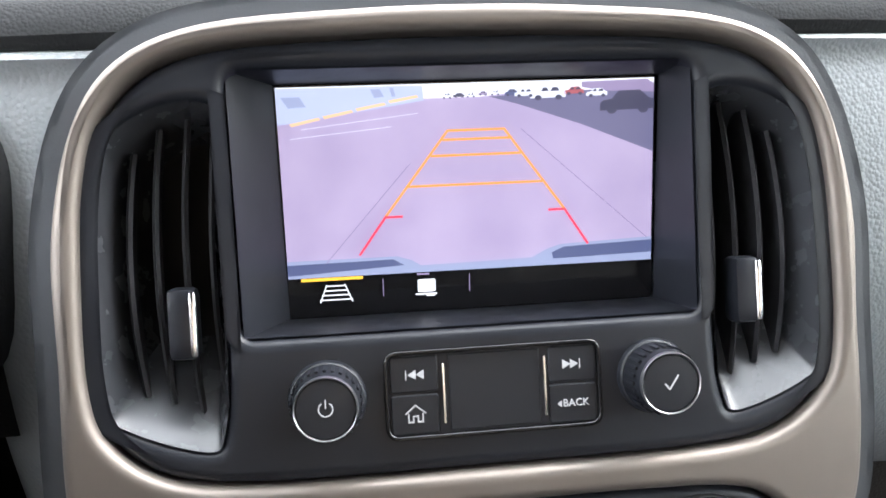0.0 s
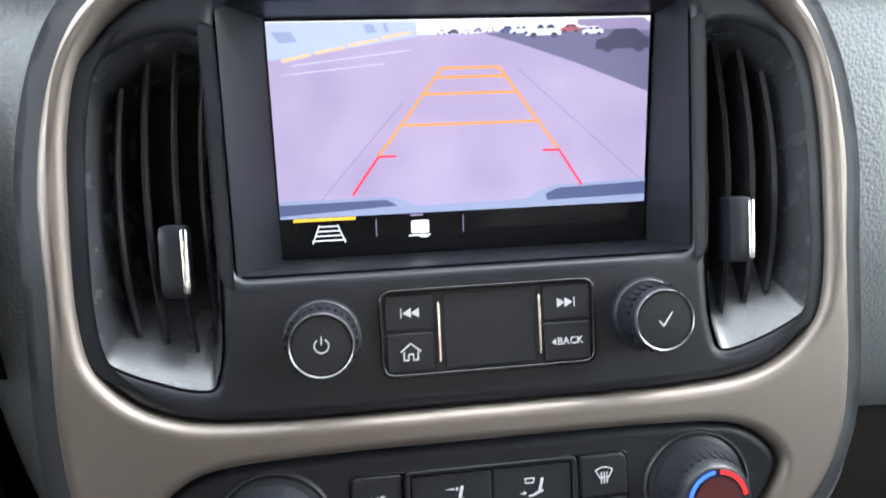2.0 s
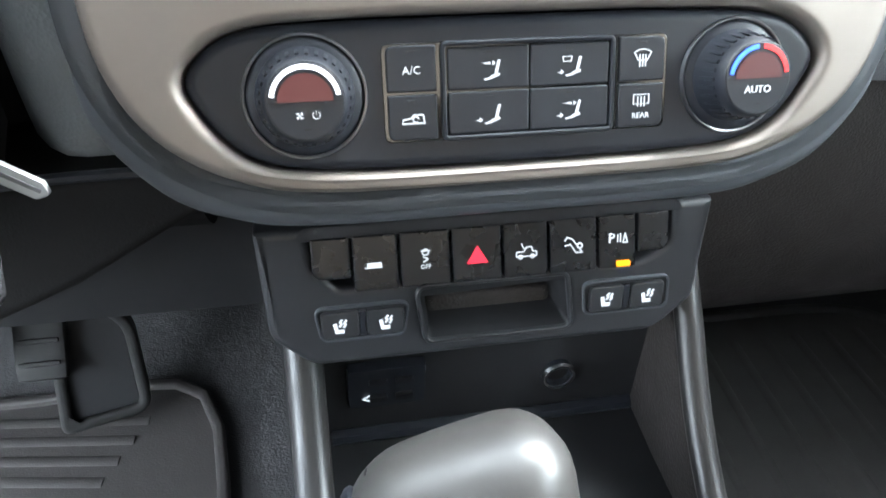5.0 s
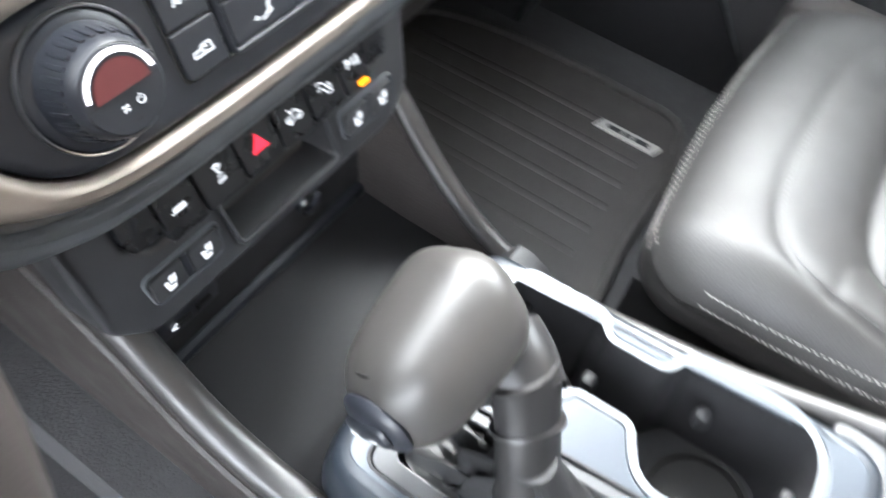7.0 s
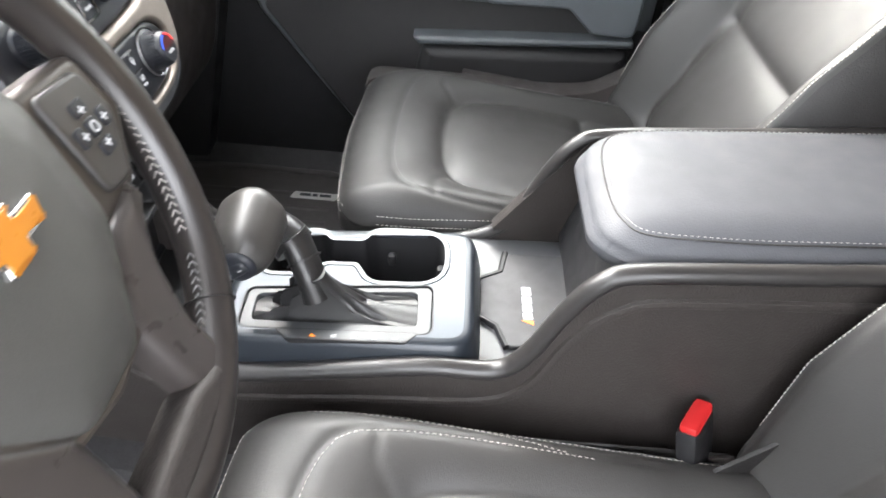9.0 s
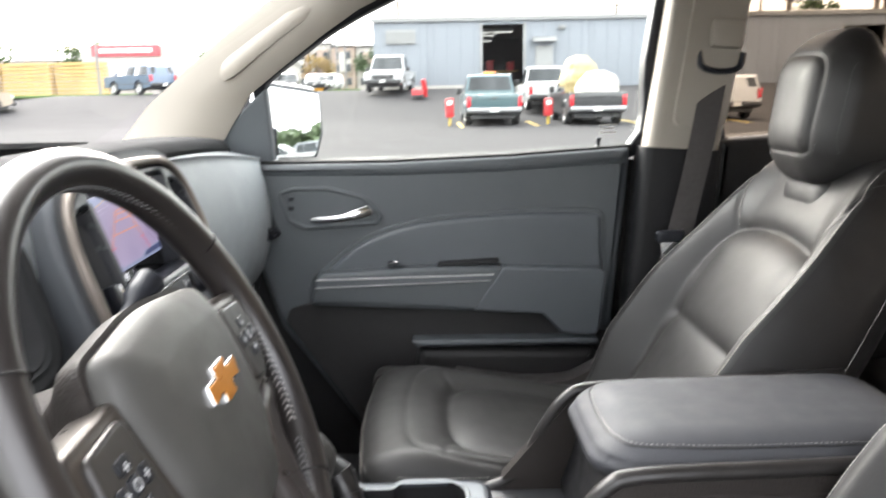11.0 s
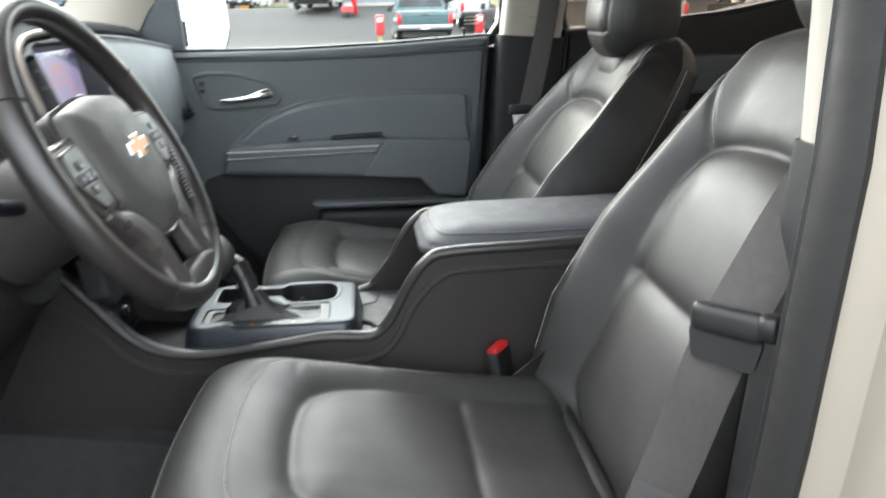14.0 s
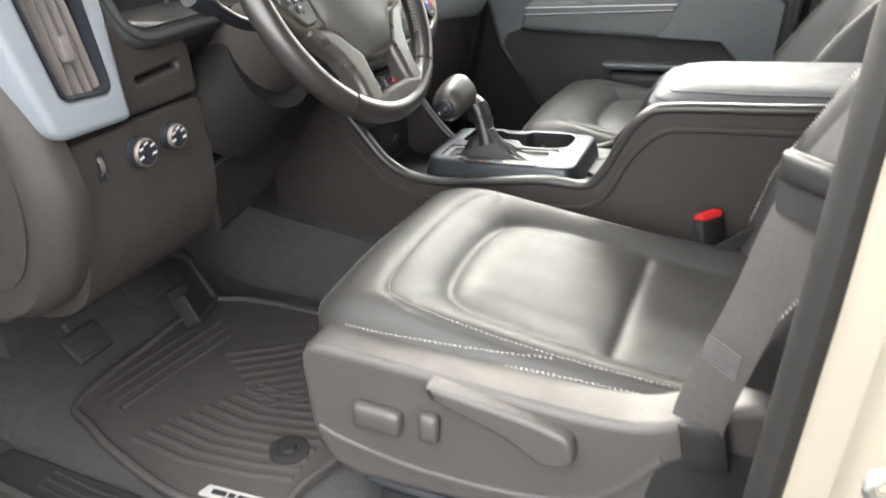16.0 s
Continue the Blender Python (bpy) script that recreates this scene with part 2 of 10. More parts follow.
def strokes(lines, w, m, h=0.0004):
    """Thin flat bars along 2D polylines, for signs and icons: one mesh."""
    verts, faces = [], []
    for ln in lines:
        for a, b in zip(ln, ln[1:]):
            a, b = v2(a), v2(b)
            d = b - a
            d = d / (np.linalg.norm(d) + 1e-12)
            nn = np.array([-d[1], d[0]]) * w / 2
            e = d * w * 0.35
            base = len(verts)
            for q in (a - e + nn, a - e - nn, b + e - nn, b + e + nn):
                verts += [(q[0], q[1], 0), (q[0], q[1], h)]
            faces += [(base + 1, base + 3, base + 5, base + 7), (base, base + 1, base + 7, base + 6), (base + 2, base + 4, base + 5, base + 3),
                      (base, base + 2, base + 3, base + 1), (base + 4, base + 6, base + 7, base + 5)]
    bm = mk(verts, faces)
    bm.transform(m)
    return bm


# ---- materials ----
def material(name, color, rough=0.5, metal=0.0, vary=0.12, vary_scale=6.0, grain=0.0, grain_scale=900.0, kind="noise", fine=0.0, fine_scale=60.0,
             rough_vary=0.08, coat=0.0, spec=0.5, sheen=0.0):
    m = bpy.data.materials.new(name)
    m.use_nodes = True
    nt = m.node_tree
    nd, ln = nt.nodes, nt.links
    b = nd["Principled BSDF"]
    b.inputs["Roughness"].default_value, b.inputs["Metallic"].default_value = rough, metal
    b.inputs["Specular IOR Level"].default_value = spec
    b.inputs["Coat Weight"].default_value = coat
    b.inputs["Sheen Weight"].default_value = sheen
    co = nd.new("ShaderNodeTexCoord")
    n1 = nd.new("ShaderNodeTexNoise")
    n1.inputs["Scale"].default_value, n1.inputs["Detail"].default_value = vary_scale, 5.0
    ln.new(co.outputs["Object"], n1.inputs["Vector"])
    mix = nd.new("ShaderNodeMixRGB")
    lo = [c * (1 - vary) for c in color]
    hi = [min(1.0, c * (1 + vary)) for c in color]
    mix.inputs[1].default_value, mix.inputs[2].default_value = (*lo, 1), (*hi, 1)
    ln.new(n1.outputs[0], mix.inputs[0])
    ln.new(mix.outputs[0], b.inputs["Base Color"])
    mr = nd.new("ShaderNodeMapRange")
    mr.inputs[1].default_value, mr.inputs[2].default_value = 0.3, 0.7
    mr.inputs[3].default_value, mr.inputs[4].default_value = max(0.02, rough - rough_vary), min(1.0, rough + rough_vary)
    n2 = nd.new("ShaderNodeTexNoise")
    n2.inputs["Scale"].default_value, n2.inputs["Detail"].default_value = vary_scale * 4.3, 4.0
    ln.new(co.outputs["Object"], n2.inputs["Vector"])
    ln.new(n2.outputs[0], mr.inputs[0])
    ln.new(mr.outputs[0], b.inputs["Roughness"])
    last = None
    for amount, sc, kd in ((fine, fine_scale, "noise"), (grain, grain_scale, kind)):
        if amount <= 0:
            continue
        if kd == "voronoi":
            tx = nd.new("ShaderNodeTexVoronoi")
            tx.feature = 'F1'
            tx.inputs["Scale"].default_value = sc
            out = tx.outputs["Distance"]
        else:
            tx = nd.new("ShaderNodeTexNoise")
            tx.inputs["Scale"].default_value, tx.inputs["Detail"].default_value = sc, 3.0
            out = tx.outputs[0]
        ln.new(co.outputs["Object"], tx.inputs["Vector"])
        bp = nd.new("ShaderNodeBump")
        bp.inputs["Strength"].default_value, bp.inputs["Distance"].default_value = amount, 0.0012 if sc > 200 else 0.004
        if kd == "voronoi":
            bp.invert = True
        ln.new(out, bp.inputs["Height"])
        if last is not None:
            ln.new(last, bp.inputs["Normal"])
        last = bp.outputs[0]
    if last is not None:
        ln.new(last, b.inputs["Normal"])
    return m


def glow(name, color, strength):
    m = bpy.data.materials.new(name)
    m.use_nodes = True
    b = m.node_tree.nodes["Principled BSDF"]
    b.inputs["Base Color"].default_value = (*[c * 0.2 for c in color], 1)
    b.inputs["Emission Color"].default_value, b.inputs["Emission Strength"].default_value = (*color, 1), strength * 0.15
    b.inputs["Roughness"].default_value = 0.35
    return m


def glass(name, tint, alpha_gloss=0.025):
    """Thin pane: clear or tinted, with a weak mirror on it."""
    m = bpy.data.materials.new(name)
    m.use_nodes = True
    nt = m.node_tree
    nt.nodes.remove(nt.nodes["Principled BSDF"])
    tr, gl, mx = nt.nodes.new("ShaderNodeBsdfTransparent"), nt.nodes.new("ShaderNodeBsdfGlossy"), nt.nodes.new("ShaderNodeMixShader")
    mx.inputs[0].default_value = alpha_gloss
    tr.inputs[0].default_value = (*tint, 1)
    gl.inputs["Roughness"].default_value = 0.02
    nt.links.new(tr.outputs[0], mx.inputs[1])
    nt.links.new(gl.outputs[0], mx.inputs[2])
    nt.links.new(mx.outputs[0], nt.nodes["Material Output"].inputs[0])
    return m


LEATHER = material("black_leather", (0.0260, 0.0250, 0.0240), 0.49, spec=0.41, vary=0.12, vary_scale=9, grain=0.14, grain_scale=700, kind="voronoi", fine=0.05, fine_scale=24, rough_vary=0.04)
LEATHER_SIDE = material("black_vinyl", (0.0135, 0.0125, 0.0125), 0.48, spec=0.42, vary=0.15, vary_scale=8, grain=0.25, grain_scale=560, kind="voronoi", fine=0.12, fine_scale=18)
THREAD = material("pale_thread", (0.46, 0.44, 0.41), 0.7, vary=0.1, vary_scale=90)
DARKTHREAD = material("dark_thread", (0.10, 0.10, 0.10), 0.7, vary=0.1, vary_scale=90)
DASH_SOFT = material("soft_dash_skin", (0.27, 0.29, 0.30), 0.50, vary=0.08, vary_scale=5, grain=0.35, grain_scale=480, kind="voronoi")
BLACK = material("satin_black_plastic", (0.0130, 0.0145, 0.0190), 0.40, spec=0.36, vary=0.15, vary_scale=12, grain=0.04, grain_scale=1500)
BLACK_MATT = material("matt_black_plastic", (0.0145, 0.0145, 0.0155), 0.5, spec=0.3, vary=0.15, vary_scale=10, grain=0.15, grain_scale=900)
# slat colour raised above BLACK_MATT to stand in for haze over the vents
SLATGREY = material("haze_lifted_vent_slat", (0.028, 0.028, 0.030), 0.45, spec=0.3, vary=0.1, vary_scale=20, grain=0.08, grain_scale=900)
BROWNISH = material("dark_lower_plastic", (0.028, 0.0243, 0.0226), 0.55, spec=0.28, vary=0.12, vary_scale=6, grain=0.35, grain_scale=520, kind="voronoi")
BUTTON = material("button_plastic", (0.0145, 0.0160, 0.0200), 0.38, spec=0.36, vary=0.12, vary_scale=30, grain=0.05, grain_scale=1500)
RUBBER = material("black_rubber", (0.016, 0.0155, 0.015), 0.6, spec=0.2, vary=0.15, vary_scale=15, grain=0.1, grain_scale=700)
SILVER = material("satin_nickel_trim", (0.222, 0.194, 0.170), 0.52, metal=0.8, vary=0.06, vary_scale=14, grain=0.05, grain_scale=2200, rough_vary=0.05)
CHROME = material("chrome", (0.80, 0.80, 0.80), 0.20, metal=1.0, vary=0.03, vary_scale=30, rough_vary=0.03)
RINGCHROME = material("dulled_chrome_ring", (0.34, 0.34, 0.345), 0.32, metal=1.0, vary=0.06, vary_scale=40, rough_vary=0.04)
PLATE_GREY = material("blue_grey_patterned_trim", (0.040, 0.047, 0.057), 0.36, metal=0.45, rough_vary=0.02, vary=0.03, vary_scale=30, coat=0.04)
BRUSHED = material("satin_metal_plate", (0.095, 0.103, 0.112), 0.44, metal=0.6, rough_vary=0.02, vary=0.03, vary_scale=40, coat=0.03)
DOORSKIN = material("door_skin", (0.070, 0.078, 0.084), 0.46, vary=0.10, vary_scale=6, grain=0.3, grain_scale=480, kind="voronoi")
DOORINSERT = material("door_insert_vinyl", (0.080, 0.089, 0.097), 0.42, vary=0.08, vary_scale=6, grain=0.22, grain_scale=560, kind="voronoi")
# darker than BLACK_MATT: footwell shade put into the colour; also serves door seals
FOOTBLACK = material("dull_black_seal_and_shade", (0.0085, 0.0080, 0.0078), 0.7, spec=0.12, vary=0.12, vary_scale=8, grain=0.2, grain_scale=700)
BRIGHTLINE = material("bright_silver_line", (0.50, 0.50, 0.49), 0.4, metal=0.3, vary=0.04, vary_scale=40)
LOWERDOOR = material("black_lower_door", (0.021, 0.0205, 0.021), 0.5, spec=0.3, vary=0.10, vary_scale=6, grain=0.3, grain_scale=480, kind="voronoi")
CREAM = material("cream_pillar_trim", (0.345, 0.315, 0.268), 0.6, vary=0.06, vary_scale=5, grain=0.2, grain_scale=700)
HEADLINER = material("grey_headliner_cloth", (0.33, 0.32, 0.30), 0.9, vary=0.06, vary_scale=4, grain=0.4, grain_scale=900)
CARPET = material("dark_carpet", (0.034, 0.033, 0.034), 0.95, vary=0.3, vary_scale=40, grain=0.9, grain_scale=500, fine=0.4, fine_scale=60)
MATRUBBER = material("rubber_mat", (0.040, 0.0365, 0.035), 0.6, spec=0.3, vary=0.2, vary_scale=7, grain=0.25, grain_scale=450, fine=0.15, fine_scale=25)
WEBBING = material("seat_belt_webbing", (0.044, 0.039, 0.037), 0.7, vary=0.1, vary_scale=30, grain=0.5, grain_scale=700)
PAINT = material("champagne_body_paint", (0.265, 0.236, 0.195), 0.50, spec=0.16, metal=0.0, vary=0.04, vary_scale=8, coat=0.0, rough_vary=0.04)
WHITEMARK = glow("white_marking", (0.85, 0.86, 0.86), 0.28)
STEEL = material("worn_steel", (0.42, 0.42, 0.41), 0.45, metal=1.0, vary=0.1, vary_scale=60)
PIANO = material("gloss_black", (0.008, 0.008, 0.009), 0.10, vary=0.1, vary_scale=10, rough_vary=0.03)
CLEAR = glass("clear_glass", (0.95, 0.97, 0.95))
TINTED = glass("tinted_glass", (0.60, 0.54, 0.47))
MIRROR = material("mirror_silver", (0.85, 0.87, 0.88), 0.015, metal=1.0, vary=0.0, rough_vary=0.005)

# ================= centre stack of the dashboard =================
CX = -0.001
STK = frame_from((CX, -0.0374, 1.1258), (1, 0, 0), (0, 0.4, 1))


def S(x, y, z=0.0):
    return STK @ Matrix.Translation((x, y, z))


stack = thing("center_stack", (0, -0.05, 0.95), "dark center stack with satin nickel surround on the dashboard", "dashboard panel")
silver_outer = catmull(mirror_loop([(0.0, -0.170), (0.085, -0.169), (0.122, -0.161), (0.150, -0.143), (0.166, -0.115), (0.171, -0.08), (0.171, -0.03), (0.171, 0.02),
                                    (0.161, 0.065), (0.142, 0.092), (0.107, 0.106), (0.045, 0.111), (0.0, 0.112)]), 5)
upper_hole = catmull(mirror_loop([(0.0, -0.085), (0.09, -0.0845), (0.13, -0.079), (0.153, -0.062), (0.160, -0.04), (0.1605, 0.0), (0.158, 0.04), (0.150, 0.068),
                                  (0.130, 0.088), (0.10, 0.097), (0.045, 0.1), (0.0, 0.1005)]), 5)
oval_hole = catmull(mirror_loop([(0.0, -0.162), (0.06, -0.1615), (0.098, -0.159), (0.118, -0.151), (0.131, -0.136), (0.1365, -0.122), (0.128, -0.110), (0.11, -0.1025),
                                 (0.07, -0.1003), (0.0, -0.1)]), 5)
part("surround_trim", plate(silver_outer, -0.05, 0.006, 0.0046, [offset(upper_hole, -0.0005), offset(oval_hole, -0.0005)], STK, seg=6), SILVER, stack, "satin nickel surround trim")
lip = catmull(mirror_loop([(0.0, -0.1875), (0.09, -0.187), (0.125, -0.181), (0.152, -0.168), (0.176, -0.138), (0.181, -0.10), (0.1805, -0.04), (0.180, 0.02), (0.172, 0.066),
                           (0.154, 0.096), (0.118, 0.113), (0.05, 0.119), (0.0, 0.12)]), 5)
LIPGREY = material("smooth_dark_surround", (0.066, 0.071, 0.078), 0.5, spec=0.3, vary=0.06, vary_scale=8, grain=0.08, grain_scale=900)
part("soft_surround", plate(lip, -0.075, -0.002, 0.013, [offset(silver_outer, 0.006)], STK, seg=5), LIPGREY, stack, "grained dark grey outer surround")

# upper black face with openings for the vents and the screen
ventL = catmull([(-0.154, -0.046), (-0.146, -0.058), (-0.116, -0.069), (-0.108, -0.062), (-0.1055, -0.03), (-0.1065, 0.06), (-0.109, 0.074), (-0.129, 0.073),
                 (-0.147, 0.062), (-0.154, 0.045), (-0.156, 0.0)], 5)
ventR = ventL.copy()
ventR[:, 0] *= -1
ventR = ventR[::-1]
opening = rounded([(-0.0995, -0.0245), (0.0995, -0.0245), (0.1015, 0.088), (-0.1015, 0.088)], [0.006, 0.006, 0.01, 0.01], 4)
part("upper_face", plate(offset(upper_hole, 0.0004), -0.03, 0.001, 0.0048, [ventL, ventR, opening], STK, seg=3), BLACK, stack, "satin black upper face panel")

# screen well and display
disp = [(-0.0830, -0.0205, -0.0385), (0.0930, -0.0205, -0.0385), (0.0935, 0.0850, -0.0208), (-0.0835, 0.0850, -0.0208)]


def quad_ring(corners, n=6):
    out = []
    for i in range(4):
        a, b = np.array(corners[i], float), np.array(corners[(i + 1) % 4], float)
        out += [a + (b - a) * k / n for k in range(n)]
    return out


open_c = [(-0.0985, -0.0238, -0.002), (0.0985, -0.0238, -0.002), (0.1005, 0.0875, -0.002), (-0.1005, 0.0875, -0.002)]
mid_c = [tuple(np.array(a) * 0.35 + np.array(b) * 0.65) for a, b in zip(open_c, disp)]
part("screen_well", loft([quad_ring(open_c), quad_ring(mid_c), quad_ring(disp)], caps=False, m=STK), BLACK, stack, "sloping black well round the screen")

A_, B_, D_ = [Vector(STK @ Vector(disp[i])) for i in (0, 1, 3)]
SCR = frame_from(D_ + (B_ - A_) * 0.0, (B_ - A_), (D_ - A_))   # origin at the top left corner, y up
SW, SH = (B_ - A_).length, (D_ - A_).length
display = part("display", plate(rounded([(0, -SH), (SW, -SH), (SW, 0), (0, 0)], 0.002, 3), -0.006, 0.0, 0.0006, (), SCR), PIANO, stack, "lit eight inch touch screen")


def concrete_glow():
    m = glow("camera_view_concrete", (0.56, 0.47, 0.66), 0.50)
    nt = m.node_tree
    co, nz, rp = nt.nodes.new("ShaderNodeTexCoord"), nt.nodes.new("ShaderNodeTexNoise"), nt.nodes.new("ShaderNodeValToRGB")
    nz.inputs["Scale"].default_value, nz.inputs["Detail"].default_value = 38, 8
    rp.color_ramp.elements[0].position, rp.color_ramp.elements[0].color = 0.3, (0.40, 0.32, 0.50, 1)
    rp.color_ramp.elements[1].position, rp.color_ramp.elements[1].color = 0.75, (0.55, 0.45, 0.63, 1)
    nt.links.new(co.outputs["Object"], nz.inputs["Vector"])
    nt.links.new(nz.outputs[0], rp.inputs[0])
    nt.links.new(rp.outputs[0], nt.nodes["Principled BSDF"].inputs["Emission Color"])
    return m


LIT_H, LIT_W = 0.0865, 0.174
LX, LY = (SW - LIT_W) / 2, -0.0012


def sp(s, r):
    return (LX + s * LIT_W, LY - r * LIT_H)


def poly(pts, h, mat, name, ang=38):
    q = [sp(*p) for p in pts]
    area = sum(a[0] * b[1] - b[0] * a[1] for a, b in zip(q, q[1:] + q[:1]))
    if area < 0:
        q = q[::-1]
    bm = bmesh.new()
    vs = [bm.verts.new((x, y, h)) for x, y in q]
    bmesh.ops.triangle_fill(bm, use_beauty=True, edges=[bm.edges.new((vs[i], vs[(i + 1) % len(vs)])) for i in range(len(vs))], normal=(0, 0, 1))
    for f in bm.faces:
        f.normal_update()
        if f.normal.z < 0:
            f.normal_flip()
    bm.transform(SCR)
    return part(name, bm, mat, display)


GL = {k: glow("view_" + k, c, e * (0.66 if k in ("orange", "red", "amber") else 0.56)) for k, c, e in (("sky", (0.93, 0.93, 0.97), 1.0), ("wall", (0.50, 0.55, 0.76), 0.95), ("asphalt", (0.17, 0.16, 0.27), 0.9),
                                                 ("kerb", (0.95, 0.62, 0.35), 0.9), ("dark", (0.06, 0.06, 0.11), 0.9), ("car_white", (0.85, 0.87, 0.95), 0.95),
                                                 ("car_red", (0.45, 0.12, 0.14), 0.9), ("bumper", (0.34, 0.38, 0.55), 0.95), ("bumper_dark", (0.10, 0.12, 0.24), 0.9), ("joint", (0.33, 0.26, 0.42), 0.9),
                                                 ("orange", (1.0, 0.30, 0.04), 1.0), ("red", (0.95, 0.03, 0.08), 1.0), ("white", (0.9, 0.9, 0.92), 1.0), ("amber", (1.0, 0.55, 0.05), 1.0))}
poly([(0, 0), (1, 0), (1, 1), (0, 1)], 0.0002, concrete_glow(), "camera_view")
poly([(0, 0), (1, 0), (1, 0.05), (0.6, 0.06), (0.52, 0.075), (0.3, 0.075), (0, 0.06)], 0.00025, GL["sky"], "view_sky")
poly([(0, 0.005), (0.375, 0.008), (0.378, 0.085), (0.2, 0.135), (0.02, 0.185), (0.0, 0.19)], 0.0003, GL["wall"], "view_wall")
poly([(0.55, 0.075), (0.70, 0.06), (1, 0.05), (1, 0.395), (0.80, 0.235), (0.63, 0.12)], 0.0003, GL["asphalt"], "view_asphalt")
for k in range(4):
    s0 = 0.03 + 0.085 * k
    poly([(s0, 0.185 - 0.035 * k), (s0 + 0.075, 0.155 - 0.033 * k), (s0 + 0.08, 0.168 - 0.033 * k), (s0 + 0.005, 0.20 - 0.035 * k)], 0.0004, GL["kerb"], "view_kerb")


def view_car(s0, s1, r0, r1, mat, h=0.0005):
    """A parked car in the camera picture: body, dark windows, two wheels."""
    w_, h_ = s1 - s0, r1 - r0
    poly([(s0 + a * w_, r0 + b * h_) for a, b in ((0.0, 0.55), (0.06, 0.42), (0.22, 0.36), (0.34, 0.02), (0.74, 0.0), (0.90, 0.34), (1.0, 0.42), (1.0, 0.82), (0.0, 0.86))], h, mat, "view_car")
    for a, b in (((0.30, 0.36), (0.50, 0.10)), ((0.54, 0.82), (0.73, 0.08))):
        a0, a1 = (0.30, 0.52) if a[0] < 0.5 else (0.56, 0.82)
        poly([(s0 + a0 * w_, r0 + 0.36 * h_), (s0 + (a0 + 0.07) * w_, r0 + 0.10 * h_), (s0 + (a1 - 0.06) * w_, r0 + 0.09 * h_), (s0 + a1 * w_, r0 + 0.35 * h_)], h + 0.0001, GL["dark"], "view_window")
    for a in (0.22, 0.80):
        poly([(s0 + (a + 0.095 * math.cos(g)) * w_, r0 + (0.82 + 0.19 * math.sin(g)) * h_) for g in np.linspace(0, 2 * math.pi, 11)[:-1]], h + 0.0001, GL["dark"], "view_wheel")


for s0, s1, r0, r1, c_ in ((0.425, 0.452, 0.050, 0.080, "car_white"), (0.455, 0.485, 0.052, 0.076, "dark"), (0.487, 0.515, 0.054, 0.076, "car_white"), (0.522, 0.545, 0.046, 0.070, "joint"), (0.552, 0.580, 0.045, 0.070, "car_white"),
                           (0.592, 0.628, 0.040, 0.076, "bumper_dark"), (0.618, 0.672, 0.040, 0.084, "car_white"), (0.660, 0.756, 0.030, 0.102, "car_white"), (0.752, 0.806, 0.036, 0.080, "car_red"), (0.812, 0.870, 0.048, 0.094, "car_white"), (0.850, 1.0, 0.062, 0.185, "dark")):
    view_car(s0, s1, r0, r1, GL[c_], 0.0005 + 0.0002 * (s0 > 0.6))
poly([(0.80, 0.012), (0.98, 0.006), (1.0, 0.03), (1.0, 0.075), (0.86, 0.062), (0.80, 0.040)], 0.00035, GL["joint"], "view_building")
for k in range(9):
    s_ = 0.385 + 0.022 * k + 0.006 * (k % 3)
    view_pole = strokes([[sp(s_, 0.004 + 0.008 * (k % 2)), sp(s_, 0.066)]], 0.00022, SCR @ Matrix.Translation((0, 0, 0.0004)), 0.0001)
    part("view_pole", view_pole, GL["joint"], display)
for q in ([(0.012, 0.05), (0.06, 0.05), (0.075, 0.10), (0.03, 0.105)], [(0.24, 0.02), (0.265, 0.02), (0.275, 0.06), (0.25, 0.065)], [(0.29, 0.015), (0.30, 0.015), (0.305, 0.06), (0.295, 0.062)]):
    poly(q, 0.0004, GL["bumper"], "view_window")


def view_line(a, b, w, mat, name, h=0.0007):
    part(name, strokes([[sp(*a), sp(*b)]], w, SCR @ Matrix.Translation((0, 0, h)), 0.0002), mat, display)


for a, b in (((0.335, 0.41), (0.10, 0.93)), ((0.635, 0.25), (0.985, 0.87)), ((0.03, 0.262), (0.29, 0.215)), ((0.06, 0.215), (0.36, 0.15))):
    view_line(a, b, 0.0004 if a[0] > 0.2 else 0.00025, GL["joint"] if a[0] > 0.2 else GL["car_white"], "view_joint", 0.0005)
poly([(0, 0.905), (0.29, 0.905), (0.33, 0.93), (0.355, 0.962), (0.50, 0.958), (0.66, 0.952), (0.70, 0.91), (0.74, 0.885), (1, 0.868), (1, 1), (0, 1)], 0.0006, GL["bumper"], "view_bumper")
poly([(0, 0.925), (0.28, 0.92), (0.31, 0.955), (0, 0.985)], 0.0008, GL["bumper_dark"], "view_bumper_step")
poly([(0.715, 0.93), (0.75, 0.90), (1, 0.885), (1, 0.955), (0.72, 0.965)], 0.0008, GL["bumper_dark"], "view_bumper_step")
gw = 0.0010
for a, b, c_ in (((0.437, 0.245), (0.588, 0.245), "orange"), ((0.424, 0.292), (0.606, 0.292), "orange"), ((0.393, 0.375), (0.630, 0.375), "orange"), ((0.328, 0.532), (0.688, 0.532), "orange"),
                 ((0.437, 0.245), (0.266, 0.685), "orange"), ((0.588, 0.245), (0.750, 0.685), "orange"), ((0.266, 0.685), (0.193, 0.885), "red"), ((0.750, 0.685), (0.816, 0.885), "red"),
                 ((0.266, 0.690), (0.308, 0.690), "red"), ((0.708, 0.690), (0.750, 0.690), "red")):
    view_line(a, b, gw, GL[c_], "guide_line", 0.0010)
